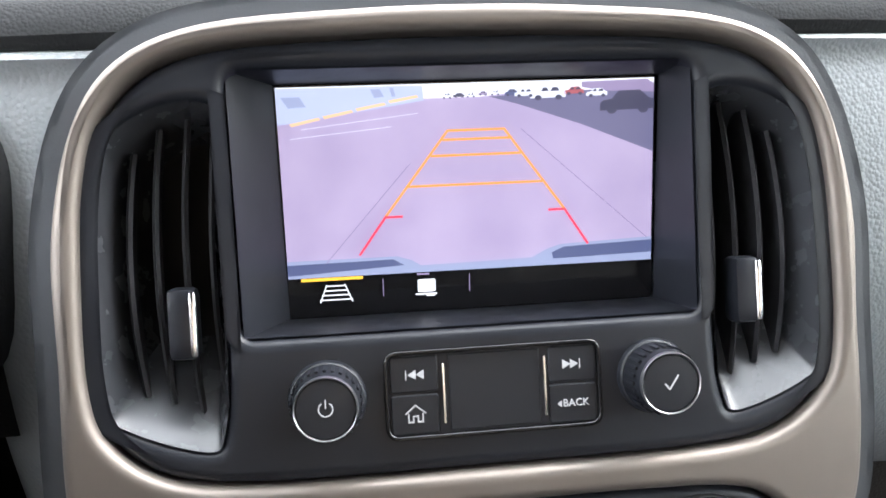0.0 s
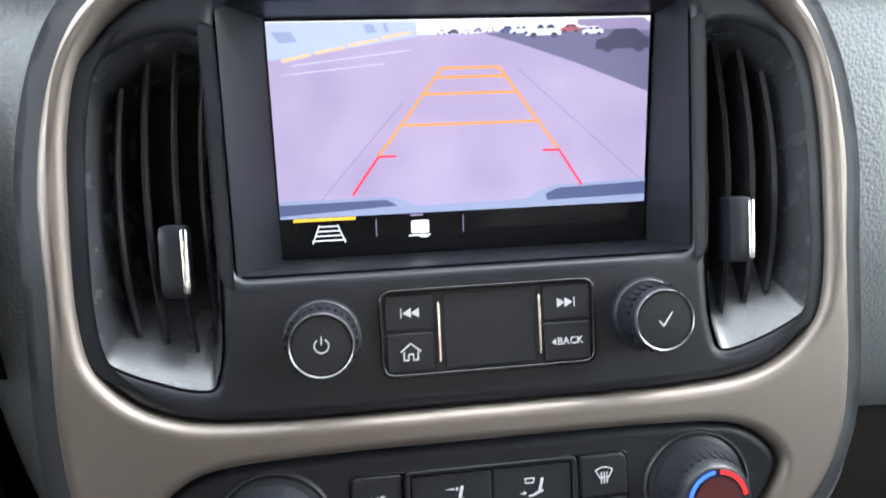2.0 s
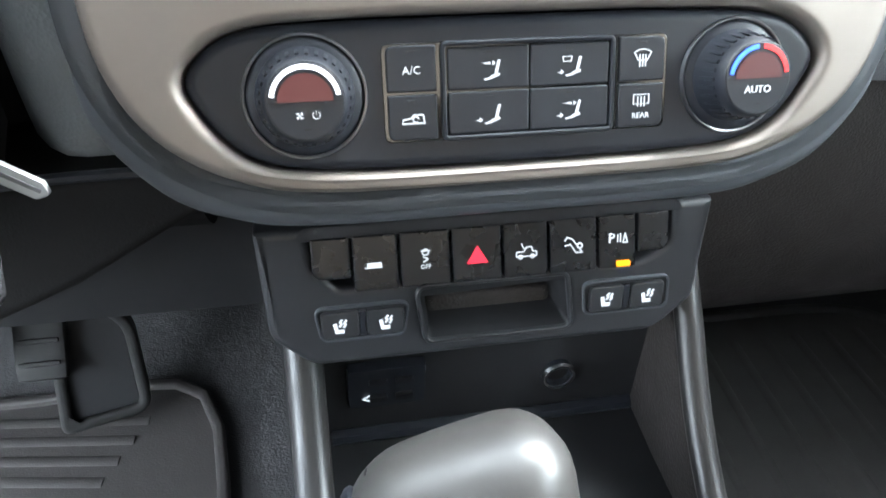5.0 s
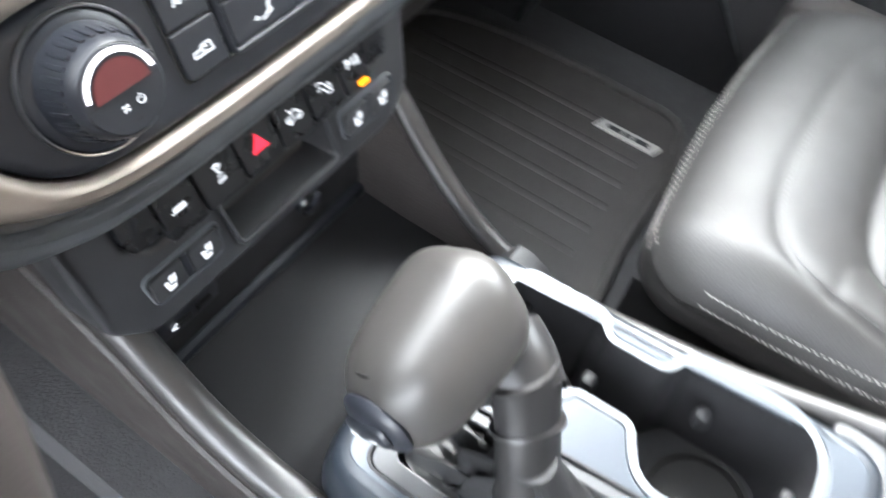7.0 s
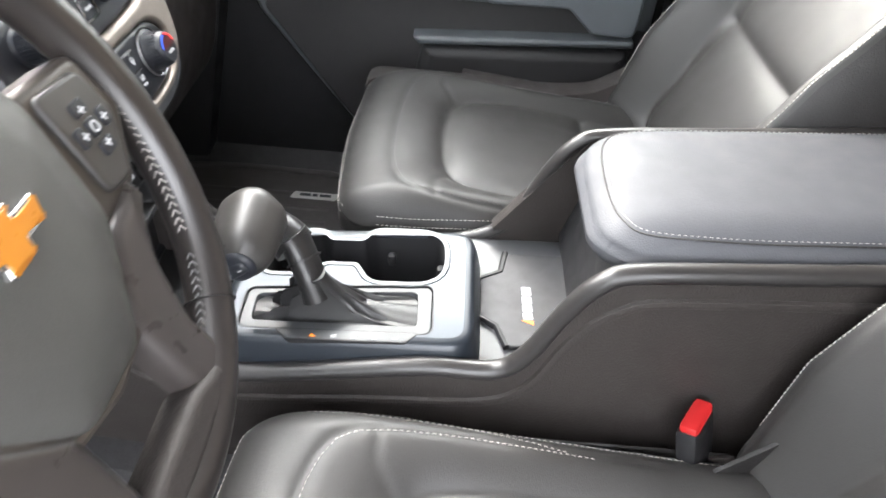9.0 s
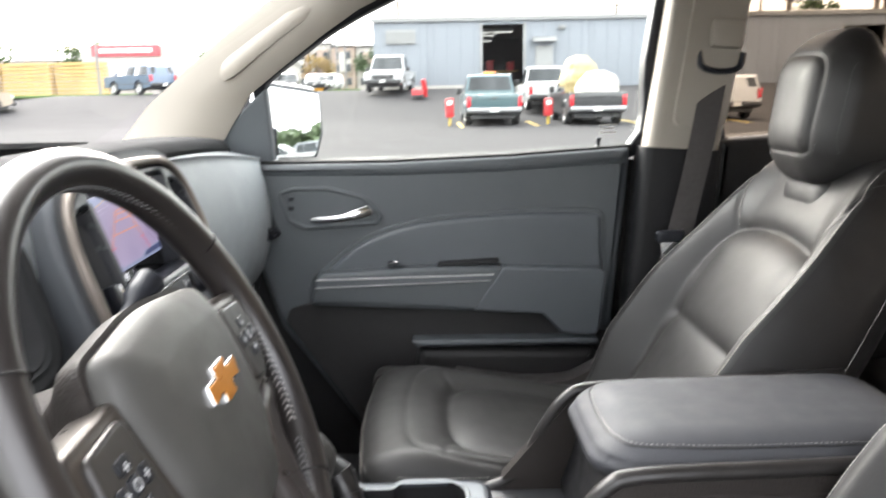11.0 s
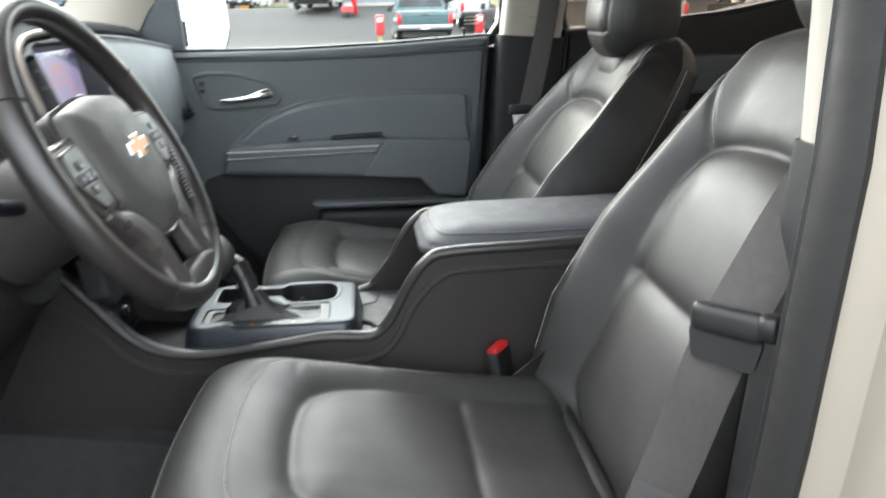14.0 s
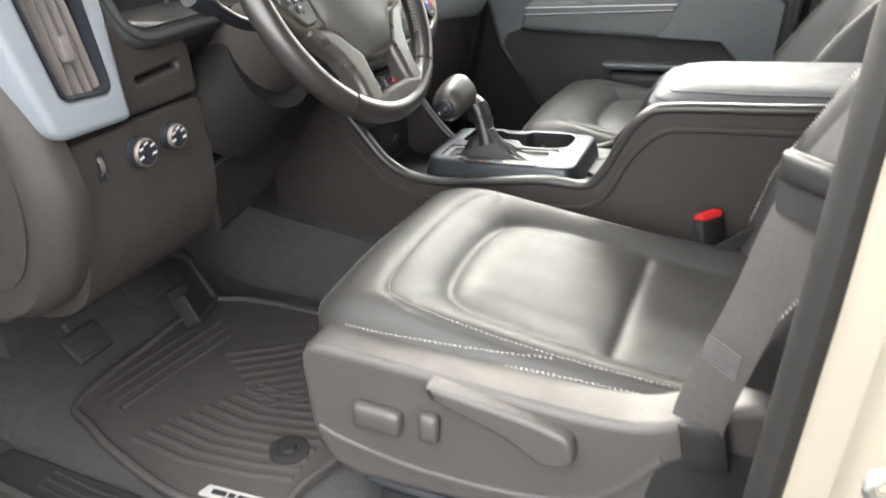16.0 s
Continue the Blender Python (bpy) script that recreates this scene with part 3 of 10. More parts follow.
# tool bar icons below the picture
TB = -LIT_H - 0.001
part("tab_mark", plate(rrect(LX + 0.020, TB - 0.0012, 0.0285, 0.0014, 0.0005), 0.0002, 0.0005, 0.0001, (), SCR), GL["amber"], display)
part("tab_mark", plate(rrect(LX + 0.0625, TB - 0.0012, 0.006, 0.0008, 0.0003), 0.0002, 0.0005, 0.0001, (), SCR), GL["joint"], display)
ic = []
for k in range(4):
    y_, w_ = TB - 0.0045 - k * 0.0022, 0.0042 + k * 0.0011
    ic.append([(LX + 0.0215 - w_, y_), (LX + 0.0215 + w_, y_)])
ic += [[(LX + 0.0215 - 0.0042, TB - 0.004), (LX + 0.0215 - 0.0074, TB - 0.0122)], [(LX + 0.0215 + 0.0042, TB - 0.004), (LX + 0.0215 + 0.0074, TB - 0.0122)]]
part("icon", strokes(ic, 0.0006, SCR @ Matrix.Translation((0, 0, 0.0004)), 0.0002), GL["white"], display)
part("icon", plate(rrect(LX + 0.0640, TB - 0.0068, 0.0085, 0.0062, 0.001), 0.0002, 0.0005, 0.0001, (), SCR), GL["white"], display)
part("icon", strokes([[(LX + 0.0588, TB - 0.0108), (LX + 0.0685, TB - 0.0108)], [(LX + 0.064, TB - 0.0116), (LX + 0.0675, TB - 0.0116)]], 0.0008, SCR @ Matrix.Translation((0, 0, 0.0004)), 0.0002), GL["white"], display)
for x_ in (0.0435, 0.0845):
    part("divider", strokes([[(LX + x_, TB - 0.0025), (LX + x_, TB - 0.0105)]], 0.0004, SCR @ Matrix.Translation((0, 0, 0.0004)), 0.0002), GL["joint"], display)


# air vents: a scooped shell, upright slats, a tab with a bright edge
SCOOP = material("smooth_black_scoop", (0.045, 0.047, 0.052), 0.26, vary=0.08, vary_scale=20, rough_vary=0.04)


def air_vent(sx):
    lp = ventL if sx < 0 else ventR
    rings = []
    for d, z in ((0.0, 0.0), (0.001, -0.004), (0.003, -0.012), (0.006, -0.030), (0.012, -0.05)):
        q = offset(lp, d)
        low = np.clip((-0.02 - q[:, 1]) / 0.05, 0, 1)
        rings.append([(x, y + l * -z * 0.85, z) for (x, y), l in zip(q, low)])
    sh = part("vent_shell", loft(rings, caps=False, m=STK), SCOOP, stack, "satin black vent scoop")
    part("vent_back", placed(plate(offset(lp, 0.001), -0.058, -0.048, 0.001), STK), BLACK_MATT, sh)
    xs = (-0.1475, -0.1365, -0.1245, -0.1135)
    for k, x0 in enumerate(xs):
        top, bot = (0.056, 0.066, 0.070, 0.068)[k], (-0.047, -0.051, -0.056, -0.057)[k]
        rows = []
        for i in range(13):
            y = bot + (top - bot) * i / 12
            bow = 0.004 * (1 - ((i - 6) / 6) ** 2)
            zf = -0.008 - 0.004 * ((i - 6) / 6) ** 2
            xx = x0 - bow * 0.8
            t = 0.0011
            rows.append([(sx * -1 * (xx - t) * -1 if sx > 0 else xx - t, y, zf - 0.030), (xx + t if sx < 0 else -(xx + t), y, zf - 0.030),
                         ((xx + t + 0.006) if sx < 0 else -(xx + t + 0.006), y, zf - 0.002), ((xx + 0.006) if sx < 0 else -(xx + 0.006), y, zf), ((xx - t + 0.0055) if sx < 0 else -(xx - t + 0.0055), y, zf - 0.002)])
        if sx > 0:
            rows = [[(-(x0 - 0.004 * (1 - ((i - 6) / 6) ** 2) * 0.8 + dx), y, z) for (dx, (_, y, z)) in zip((-0.0011, 0.0011, 0.0071, 0.006, 0.0044), r)] for i, r in enumerate(rows)]
        part("slat", loft(rows, m=STK), SLATGREY, sh)
    tx = -0.1275 * (1 if sx < 0 else -1)
    tab = part("vent_tab", rbox((0.012, 0.030, 0.014), 0.003, (4, 6, 3), S(tx + (0.0045 if sx < 0 else -0.0055), -0.016, -0.006)), BLACK, sh)
    part("tab_edge", rbox((0.0032, 0.027, 0.003), 0.0014, (3, 8, 3), S(tx + (0.0095 if sx < 0 else -0.0015), -0.016, 0.0012)), CHROME, tab, "chrome tab edge")


air_vent(-1)
air_vent(1)


# turn knobs
def knob(name, x, y, r, h, parent, face=True, notches=0):
    base = part(name, lathe([(r * 1.22, -0.004), (r * 1.24, 0.002), (r * 1.16, 0.0042), (r * 1.13, 0.0044), (r * 1.12, 0.004), (r * 1.07, h * 0.55), (r * 1.0, h * 0.93), (r * 0.95, h), (r * 0.86, h), (0, h)], 48, S(x, y)), BLACK, parent)
    part("knob_ring", lathe([(r * 0.985, h * 0.95), (r * 0.978, h * 1.03), (r * 0.955, h * 1.055), (r * 0.925, h * 1.04), (r * 0.915, h * 0.98)], 48, S(x, y)), RINGCHROME, base, "thin chrome ring")
    if face:
        part("knob_face", lathe([(r * 0.918, h * 0.985), (r * 0.87, h * 1.02), (r * 0.5, h * 1.03), (0, h * 1.03)], 40, S(x, y)), BUTTON, base)
    ribs = None
    for k in range(28):
        a = 2 * math.pi * k / 28
        b = rbox((0.0011, 0.0016, h * 0.62), 0.0004, (2, 2, 2), S(x, y) @ pose(r * 1.085 * math.cos(a), r * 1.085 * math.sin(a), h * 0.5, 0, 0, math.degrees(a)))
        ribs = b if ribs is None else join(ribs, b)
    tagged(part("knob_grip", ribs, BLACK, base), kind="stuff")
    return base


def arc(cx, cy, r, a0, a1, n=14):
    return [(cx + r * math.cos(radians(a0 + (a1 - a0) * i / n)), cy + r * math.sin(radians(a0 + (a1 - a0) * i / n))) for i in range(n + 1)]


kl = knob("power_knob", -0.0655, -0.0505, 0.0132, 0.020, stack)
kr = knob("select_knob", 0.0755, -0.0505, 0.0132, 0.020, stack)
part("icon", strokes([arc(0, 0, 0.0028, 125, 415), [(0, 0.0006), (0, 0.0036)]], 0.0005, S(-0.0655, -0.0505, 0.0207)), WHITEMARK, kl)
part("icon", strokes([[(-0.0026, -0.0002), (-0.0008, -0.0024), (0.003, 0.0032)]], 0.0006, S(0.0755, -0.0505, 0.0207)), WHITEMARK, kr)

# control pad with four keys
pad_outer = rrect(0.005, -0.0515, 0.0925, 0.0365, 0.0055)
pad = part("control_pad", plate(offset(pad_outer, -0.0008), -0.003, 0.0032, 0.0010, [offset(pad_outer, 0.0012)], STK, seg=3), PIANO, stack, "gloss black frame round the control keys")
part("pad_floor", plate(offset(pad_outer, 0.0011), -0.003, -0.0002, 0.0003, (), STK), PIANO, pad)
part("pad_centre", plate(rrect(0.0053, -0.0515, 0.0395, 0.0325, 0.001), -0.002, 0.0016, 0.0006, (), STK), BUTTON, pad)
for x0, x1, y0, y1 in ((-0.0395, -0.0190, -0.0505, -0.0350), (-0.0395, -0.0190, -0.0682, -0.0515), (0.0285, 0.0495, -0.0505, -0.0350), (0.0285, 0.0495, -0.0682, -0.0515)):
    part("pad_key", plate(rrect((x0 + x1) / 2, (y0 + y1) / 2, x1 - x0, y1 - y0, 0.0016), -0.002, 0.0020, 0.0007, (), STK), BUTTON, pad)
for x_ in (-0.0168, 0.0268):
    part("chrome_bar", plate(rrect(x_, -0.0515, 0.0011, 0.0262, 0.0005), -0.002, 0.0030, 0.0008, (), STK), CHROME, pad, "chrome bar")


def tri_shape(cx, cy, w, h):
    return [(cx - w / 2, cy - h / 2), (cx + w / 2, cy), (cx - w / 2, cy + h / 2)]


def icon_fill(polys, m, parent, mat=None, name="icon", h=0.0003):
    out = None
    for q in polys:
        q = np.array(q, float)
        if sum(q[i - 1][0] * q[i][1] - q[i][0] * q[i - 1][1] for i in range(len(q))) < 0:
            q = q[::-1]
        bm = bmesh.new()
        top = [bm.verts.new((x, y, h)) for x, y in q]
        bm.faces.new(top)
        out = bm if out is None else join(out, bm)
    out.transform(m)
    return part(name, out, mat or WHITEMARK, parent)


for cx_, sg in ((-0.0292, -1), (0.0390, 1)):
    ps = [[(cx_ + sg * (x), -0.0428 + y) for x, y in t] for t in ([(-0.0042, -0.0021), (-0.0006, 0), (-0.0042, 0.0021)], [(-0.0008, -0.0021), (0.0028, 0), (-0.0008, 0.0021)], [(0.0032, -0.0021), (0.0037, -0.0021), (0.0037, 0.0021), (0.0032, 0.0021)])]
    icon_fill(ps, S(0, 0, 0.0021), pad)
part("icon", strokes([[(-0.0334, -0.0592), (-0.0292, -0.0558), (-0.0250, -0.0592)], [(-0.0322, -0.0594), (-0.0322, -0.0628), (-0.0302, -0.0628), (-0.0302, -0.0604), (-0.0282, -0.0604), (-0.0282, -0.0628), (-0.0262, -0.0628), (-0.0262, -0.0594)]], 0.0006, S(0, 0, 0.0021)), WHITEMARK, pad)
words("label_back", "BACK", 0.0045, S(0.0402, -0.0598, 0.0022), WHITEMARK, pad)
icon_fill([tri_shape(0.0328, -0.0598, -0.002, 0.003)], S(0, 0, 0.0022), pad)

# climate panel
climate = part("climate_panel", plate(offset(oval_hole, 0.0006), -0.02, 0.0018, 0.004, (), STK, seg=4), BLACK, stack, "satin black oval climate panel")
MAROON = glow("dim_maroon_display", (0.06, 0.012, 0.012), 0.6)
ARCW = glow("white_arc_light", (0.9, 0.85, 0.85), 1.1)
ARCB = glow("blue_arc_light", (0.05, 0.14, 0.95), 1.1)
ARCR = glow("red_arc_light", (0.9, 0.02, 0.02), 1.1)


def band(cx, cy, r0, r1, a0, a1, m, n=20, h=0.0003):
    o, i_ = arc(cx, cy, r1, a0, a1, n), arc(cx, cy, r0, a0, a1, n)
    verts = [(x, y, h) for x, y in o] + [(x, y, h) for x, y in i_]
    faces = [(k + 1, k, n + 1 + k, n + 2 + k) for k in range(n)] if a1 > a0 else [(k, k + 1, n + 2 + k, n + 1 + k) for k in range(n)]
    bm = mk(verts, faces)
    bm.transform(m)
    return bm


def climate_knob(name, x, y, fan):
    r, f, h = 0.0180, 0.0146, 0.0215
    base = part(name, lathe([(r * 1.30, -0.002), (r * 1.31, 0.0024), (r * 1.22, 0.0036), (r * 1.10, 0.0040), (r * 1.06, 0.0060), (f * 1.16, h * 0.78), (f * 1.09, h * 0.93), (f * 1.02, h), (0, h)], 48, S(x, y)), BLACK, climate)
    part("knob_ring", lathe([(r * 1.385, 0.0008), (r * 1.385, 0.0030), (r * 1.36, 0.0040), (r * 1.325, 0.0038), (r * 1.315, 0.001)], 48, S(x, y)), RINGCHROME, base, "thin chrome ring")
    part("knob_face", plate(circle(0, 0, f, 40), h - 0.001, h + 0.0004, 0.0004, (), S(x, y)), BUTTON, base)
    top = S(x, y, h + 0.0005)
    icon_fill([arc(0, 0, f * 0.72, 0, 180, 20)], top, base, MAROON, "knob_display")
    icon_fill([rrect(0, -0.0002, f * 1.9, 0.0004, 0.0001)], top, base, BLACK_MATT, "face_seam")
    if fan:
        part("light_arc", band(0, 0.0004, f * 0.80, f * 0.92, 8, 172, S(x, y, h + 0.0006)), ARCW, base)
        part("icon", strokes([arc(0.0036, -0.0052, 0.0014, 130, 410, 10), [(0.0036, -0.0048), (0.0036, -0.0034)]], 0.0003, top), WHITEMARK, base)
        icon_fill([[(-0.0026 + 0.0014 * math.cos(a), -0.0052 + 0.0014 * math.sin(a)), (-0.0026 + 0.0018 * math.cos(a + 0.9), -0.0052 + 0.0018 * math.sin(a + 0.9)), (-0.0026, -0.0052)] for a in (0.2, 1.77, 3.34, 4.91)], top, base)
    else:
        part("light_arc", band(0, 0.0004, f * 0.80, f * 0.92, 95, 172, S(x, y, h + 0.0006)), ARCB, base)
        part("light_arc", band(0, 0.0004, f * 0.80, f * 0.92, 8, 85, S(x, y, h + 0.0006)), ARCR, base)
        words("label_auto", "AUTO", 0.0043, S(x, y - 0.0046, h + 0.0007), WHITEMARK, base)
    icon_fill([rrect(0, -0.0105, 0.0026, 0.0005, 0.0002)], top, base, BLACK_MATT)
    ribs = None
    for k in range(30):
        a = 2 * math.pi * k / 30
        b = rbox((0.0012, 0.0018, h * 0.58), 0.0004, (2, 2, 2), S(x, y) @ pose(0, 0, 0, 0, 0, math.degrees(a)) @ pose(r * 0.995, 0, h * 0.50, 0, -7, 0))
        ribs = b if ribs is None else join(ribs, b)
    tagged(part("knob_grip", ribs, BLACK, base), kind="stuff")


climate_knob("fan_knob", -0.0900, -0.1295, True)
climate_knob("temperature_knob", 0.0960, -0.1295, False)
grp = rrect(0.0028, -0.1303, 0.0755, 0.0405, 0.0035)
part("key_frame", plate(grp, 0, 0.0044, 0.0012, [offset(grp, 0.0022)], STK), BLACK, climate, "raised gloss frame round the mode keys")
part("key_well", plate(rrect(0.0028, -0.1303, 0.1235, 0.0400, 0.0035), 0, 0.0021, 0.0004, (), STK), PIANO, climate)
for i in range(2):
    for j in range(2):
        part("mode_key", plate(rrect(0.0028 + (i - 0.5) * 0.0352, -0.1303 + (0.5 - j) * 0.0180, 0.0346, 0.0174, 0.0012), 0, 0.0037, 0.0008, (), STK), BUTTON, climate)
        part("key_light", plate(rrect(0.0028 + (i - 0.5) * 0.0352, -0.1303 + (0.5 - j) * 0.0180 + 0.0064, 0.004, 0.0006, 0.0002), 0.003, 0.0040, 0.0001, (), STK), BLACK_MATT, climate)
for x_, sgn in ((-0.0470, -1), (0.0527, 1)):
    for j in range(2):
        rr_ = [0.0035 if (sgn < 0 and j == 1) else 0.001, 0.0035 if (sgn > 0 and j == 1) else 0.001, 0.0035 if (sgn > 0 and j == 0) else 0.001, 0.0035 if (sgn < 0 and j == 0) else 0.001]
        cx_, cy_ = x_, -0.1303 + (0.5 - j) * 0.0196
        part("side_key", plate(rounded([(cx_ - 0.0103, cy_ - 0.0093), (cx_ + 0.0103, cy_ - 0.0093), (cx_ + 0.0103, cy_ + 0.0093), (cx_ - 0.0103, cy_ + 0.0093)], rr_, 4), 0, 0.0036, 0.0008, (), STK), BUTTON, climate)
        part("key_light", plate(rrect(cx_, cy_ + 0.0068, 0.004, 0.0006, 0.0002), 0.003, 0.0039, 0.0001, (), STK), BLACK_MATT, climate)
words("label_ac", "A/C", 0.0046, S(-0.0470, -0.1212, 0.0037), WHITEMARK, climate)
words("label_rear", "REAR", 0.0034, S(0.0527, -0.1445, 0.0037), WHITEMARK, climate)
part("icon", strokes([[(-0.0035, -0.002), (-0.0035, 0.002), (0.0035, 0.002), (0.0035, -0.002), (-0.0035, -0.002)], [(-0.0015, -0.003), (-0.0015, 0.001)], [(0.0, -0.003), (0.0, 0.001)], [(0.0015, -0.003), (0.0015, 0.001)]], 0.0004, S(0.0527, -0.1375, 0.0037)), WHITEMARK, climate)
part("icon", strokes([arc(0, -0.0022, 0.0062, 52, 128, 8) + [(-0.002, -0.0006), (0.002, -0.0006), (0.0038, 0.0027)], [(-0.0013, -0.0030), (-0.0013, 0.0018)], [(0.0, -0.003), (0.0, 0.0018)], [(0.0013, -0.003), (0.0013, 0.0018)]], 0.0005, S(0.0527, -0.1206, 0.0037)), WHITEMARK, climate)
part("icon", strokes([[(-0.0045, -0.0012), (-0.0042, 0.0005), (-0.0012, 0.0008), (0.0004, 0.0022), (0.0042, 0.0022), (0.0046, -0.0012), (-0.0045, -0.0012)], arc(0.001, 0.0004, 0.0012, 20, 300, 8)], 0.0006, S(-0.0470, -0.1412, 0.0037)), WHITEMARK, climate)


def seat_icon(cx, cy, z, m0, parent, face=False, feet=False, glass_=False, s=1.0):
    icon_fill([[(cx + x * s, cy + y * s) for x, y in t] for t in ([(0.0006, -0.003), (0.0038, -0.0018), (0.0036, -0.0010), (0.0006, -0.0018)], [(0.0028, -0.0018), (0.0040, 0.0030), (0.0030, 0.0032), (0.0018, -0.0012)], [(-0.0014, -0.0034), (0.001, -0.003), (0.0006, -0.0022), (-0.0018, -0.0028)])]
              + ([[(cx + x * s, cy + y * s) for x, y in t] for t in ([(-0.003, 0.0022), (0.0006, 0.0018), (0.0006, 0.0026)], [(0.0012, 0.0014), (0.0012, 0.0030), (0.0024, 0.0022)])] if face else [])
              + ([[(cx + x * s, cy + y * s) for x, y in t] for t in ([(-0.0034, -0.0028), (-0.0034, -0.0008), (-0.0022, -0.0018)], [(-0.005, -0.002), (-0.0034, -0.0016), (-0.0034, -0.0022)])] if feet else []), m0 @ Matrix.Translation((0, 0, z)), parent)
    if glass_:
        part("icon", strokes([[(cx - 0.003, cy + 0.002), (cx - 0.0034, cy + 0.004), (cx + 0.0008, cy + 0.004), (cx + 0.0002, cy + 0.002), (cx - 0.003, cy + 0.002)]], 0.0004, m0 @ Matrix.Translation((0, 0, z))), WHITEMARK, parent)


seat_icon(-0.0148, -0.1222, 0.0037, STK, climate, face=True, s=1.25)
seat_icon(0.0204, -0.1222, 0.0037, STK, climate, feet=True, glass_=True, s=1.25)
seat_icon(-0.0148, -0.1402, 0.0037, STK, climate, feet=True, s=1.25)
seat_icon(0.0204, -0.1402, 0.0037, STK, climate, face=True, feet=True, s=1.25)

# ---- switch bank below, with heater keys and a small tray ----
SWB = frame_from((CX, -0.0725, 0.8990), (1, 0, 0), (0, 0.2, 1))


bank = thing("switch_panel", (0, -0.08, 0.85), "black lower switch panel with buttons, seat heater keys and small tray", "switch panel")
bank_out = rounded([(-0.098, -0.056), (0.098, -0.056), (0.119, -0.036), (0.1215, 0.026), (-0.1215, 0.026), (-0.119, -0.036)], [0.02, 0.02, 0.012, 0.002, 0.002, 0.012], 5)
bank_hole = rounded([(-0.036, -0.0455), (0.0455, -0.0455), (0.0405, -0.012), (-0.041, -0.012)], 0.005, 4)
row_hole = rounded([(-0.082, -0.0085), (0.083, -0.0085), (0.098, 0.0), (0.098, 0.0225), (-0.096, 0.0225), (-0.093, 0.004)], [0.008, 0.008, 0.006, 0.002, 0.002, 0.008], 4)
heatL = rounded([(-0.091, -0.0375), (-0.050, -0.0375), (-0.0475, -0.0205), (-0.0935, -0.0205)], 0.003, 4)
heatR = rounded([(0.0545, -0.0375), (0.1005, -0.0375), (0.0995, -0.0200), (0.0525, -0.0200)], 0.003, 4)
PANELGREY = material("grey_black_panel", (0.023, 0.0235, 0.0255), 0.40, vary=0.10, vary_scale=12, grain=0.08, grain_scale=1200)
ROCKER = material("piano_black_rocker", (0.0075, 0.0078, 0.0090), 0.30, spec=0.3, vary=0.10, vary_scale=25, grain=0.03, grain_scale=1500)
part("panel_face", plate(bank_out, -0.03, 0.0, 0.004, [bank_hole, row_hole], SWB, seg=3), PANELGREY, bank)
tray_rings = [offset(bank_hole, d) for d in (0.0, 0.002, 0.005, 0.012)]
part("tray_well", loft([[(x, y + (0.000 if k == 0 else 0.001 * k), z) for x, y in lp] for k, (lp, z) in enumerate(zip(tray_rings, (0.0, -0.006, -0.03, -0.045)))], caps=False, m=SWB), BLACK_MATT, bank)
part("tray_back", plate(offset(bank_hole, 0.010), -0.05, -0.044, 0.001, (), SWB), BROWNISH, bank)
part("tray_rim", plate(offset(bank_hole, -0.0022), -0.002, 0.0022, 0.0012, [offset(bank_hole, 0.0004)], SWB, seg=3), PANELGREY, bank)
part("tray_step", box(-0.034, 0.040, -0.0445, -0.030, -0.040, -0.020, 0.004, 3, SWB), BROWNISH, bank)
edges_x = (-0.095, -0.0745, -0.0505, -0.0235, 0.0035, 0.0285, 0.0555, 0.0775, 0.0965)
for k in range(8):
    x0, x1 = edges_x[k] + 0.0006, edges_x[k + 1] - 0.0006
    top, bot = 0.0215, -0.0072 if 0 < k < 7 else 0.0
    lp = rounded([(x0, bot), (x1, bot), (x1, top), (x0, top)], [0.006 if k == 0 else 0.001, 0.006 if k == 7 else 0.001, 0.001, 0.001], 3)
    bt = plate(lp, -0.012, 0.006, 0.0014, (), None, seg=2)
    for v in bt.verts:
        if v.co.z > 0:
            v.co.z += -0.006 * max(0.0, (v.co.y - 0.0) / 0.0215) + 0.002 * max(0.0, -v.co.y / 0.0072)
    part("rocker_button" if 0 < k < 7 else "blank_cover", placed(bt, SWB), ROCKER, bank)
part("row_back", plate(offset(row_hole, -0.0005), -0.02, -0.0125, 0.001, (), SWB), BLACK_MATT, bank)
bx = [(edges_x[k] + edges_x[k + 1]) / 2 for k in range(1, 7)]
IW = SWB @ Matrix.Translation((0, 0, 0.0056)) @ pose(0, 0, 0, -12)
# trailer, traction, hazard, cargo light, descent, parking sensor marks
icon_fill([rrect(bx[0] - 0.0006, 0.0062, 0.0075, 0.0024, 0.0006)], IW, bank)
part("icon", strokes([[(bx[0] - 0.0055, 0.0048), (bx[0] + 0.003, 0.0048)]], 0.0006, IW), WHITEMARK, bank)
part("icon", strokes([arc(bx[1], 0.0105, 0.0016, 0, 360, 10), [(bx[1] - 0.0012, 0.0082), (bx[1] + 0.0012, 0.0068), (bx[1] - 0.0012, 0.0054)], [(bx[1] - 0.0022, 0.0112), (bx[1] + 0.0022, 0.0112)]], 0.0006, IW), WHITEMARK, bank)
words("label_off", "OFF", 0.0032, IW @ Matrix.Translation((bx[1], 0.0028, 0.0002)), WHITEMARK, bank)
HAZ = glow("red_triangle_light", (0.75, 0.02, 0.04), 0.6)
icon_fill([[(bx[2] - 0.0058, 0.0022), (bx[2] + 0.0058, 0.0022), (bx[2], 0.0118)]], IW, bank, HAZ, "hazard_mark")
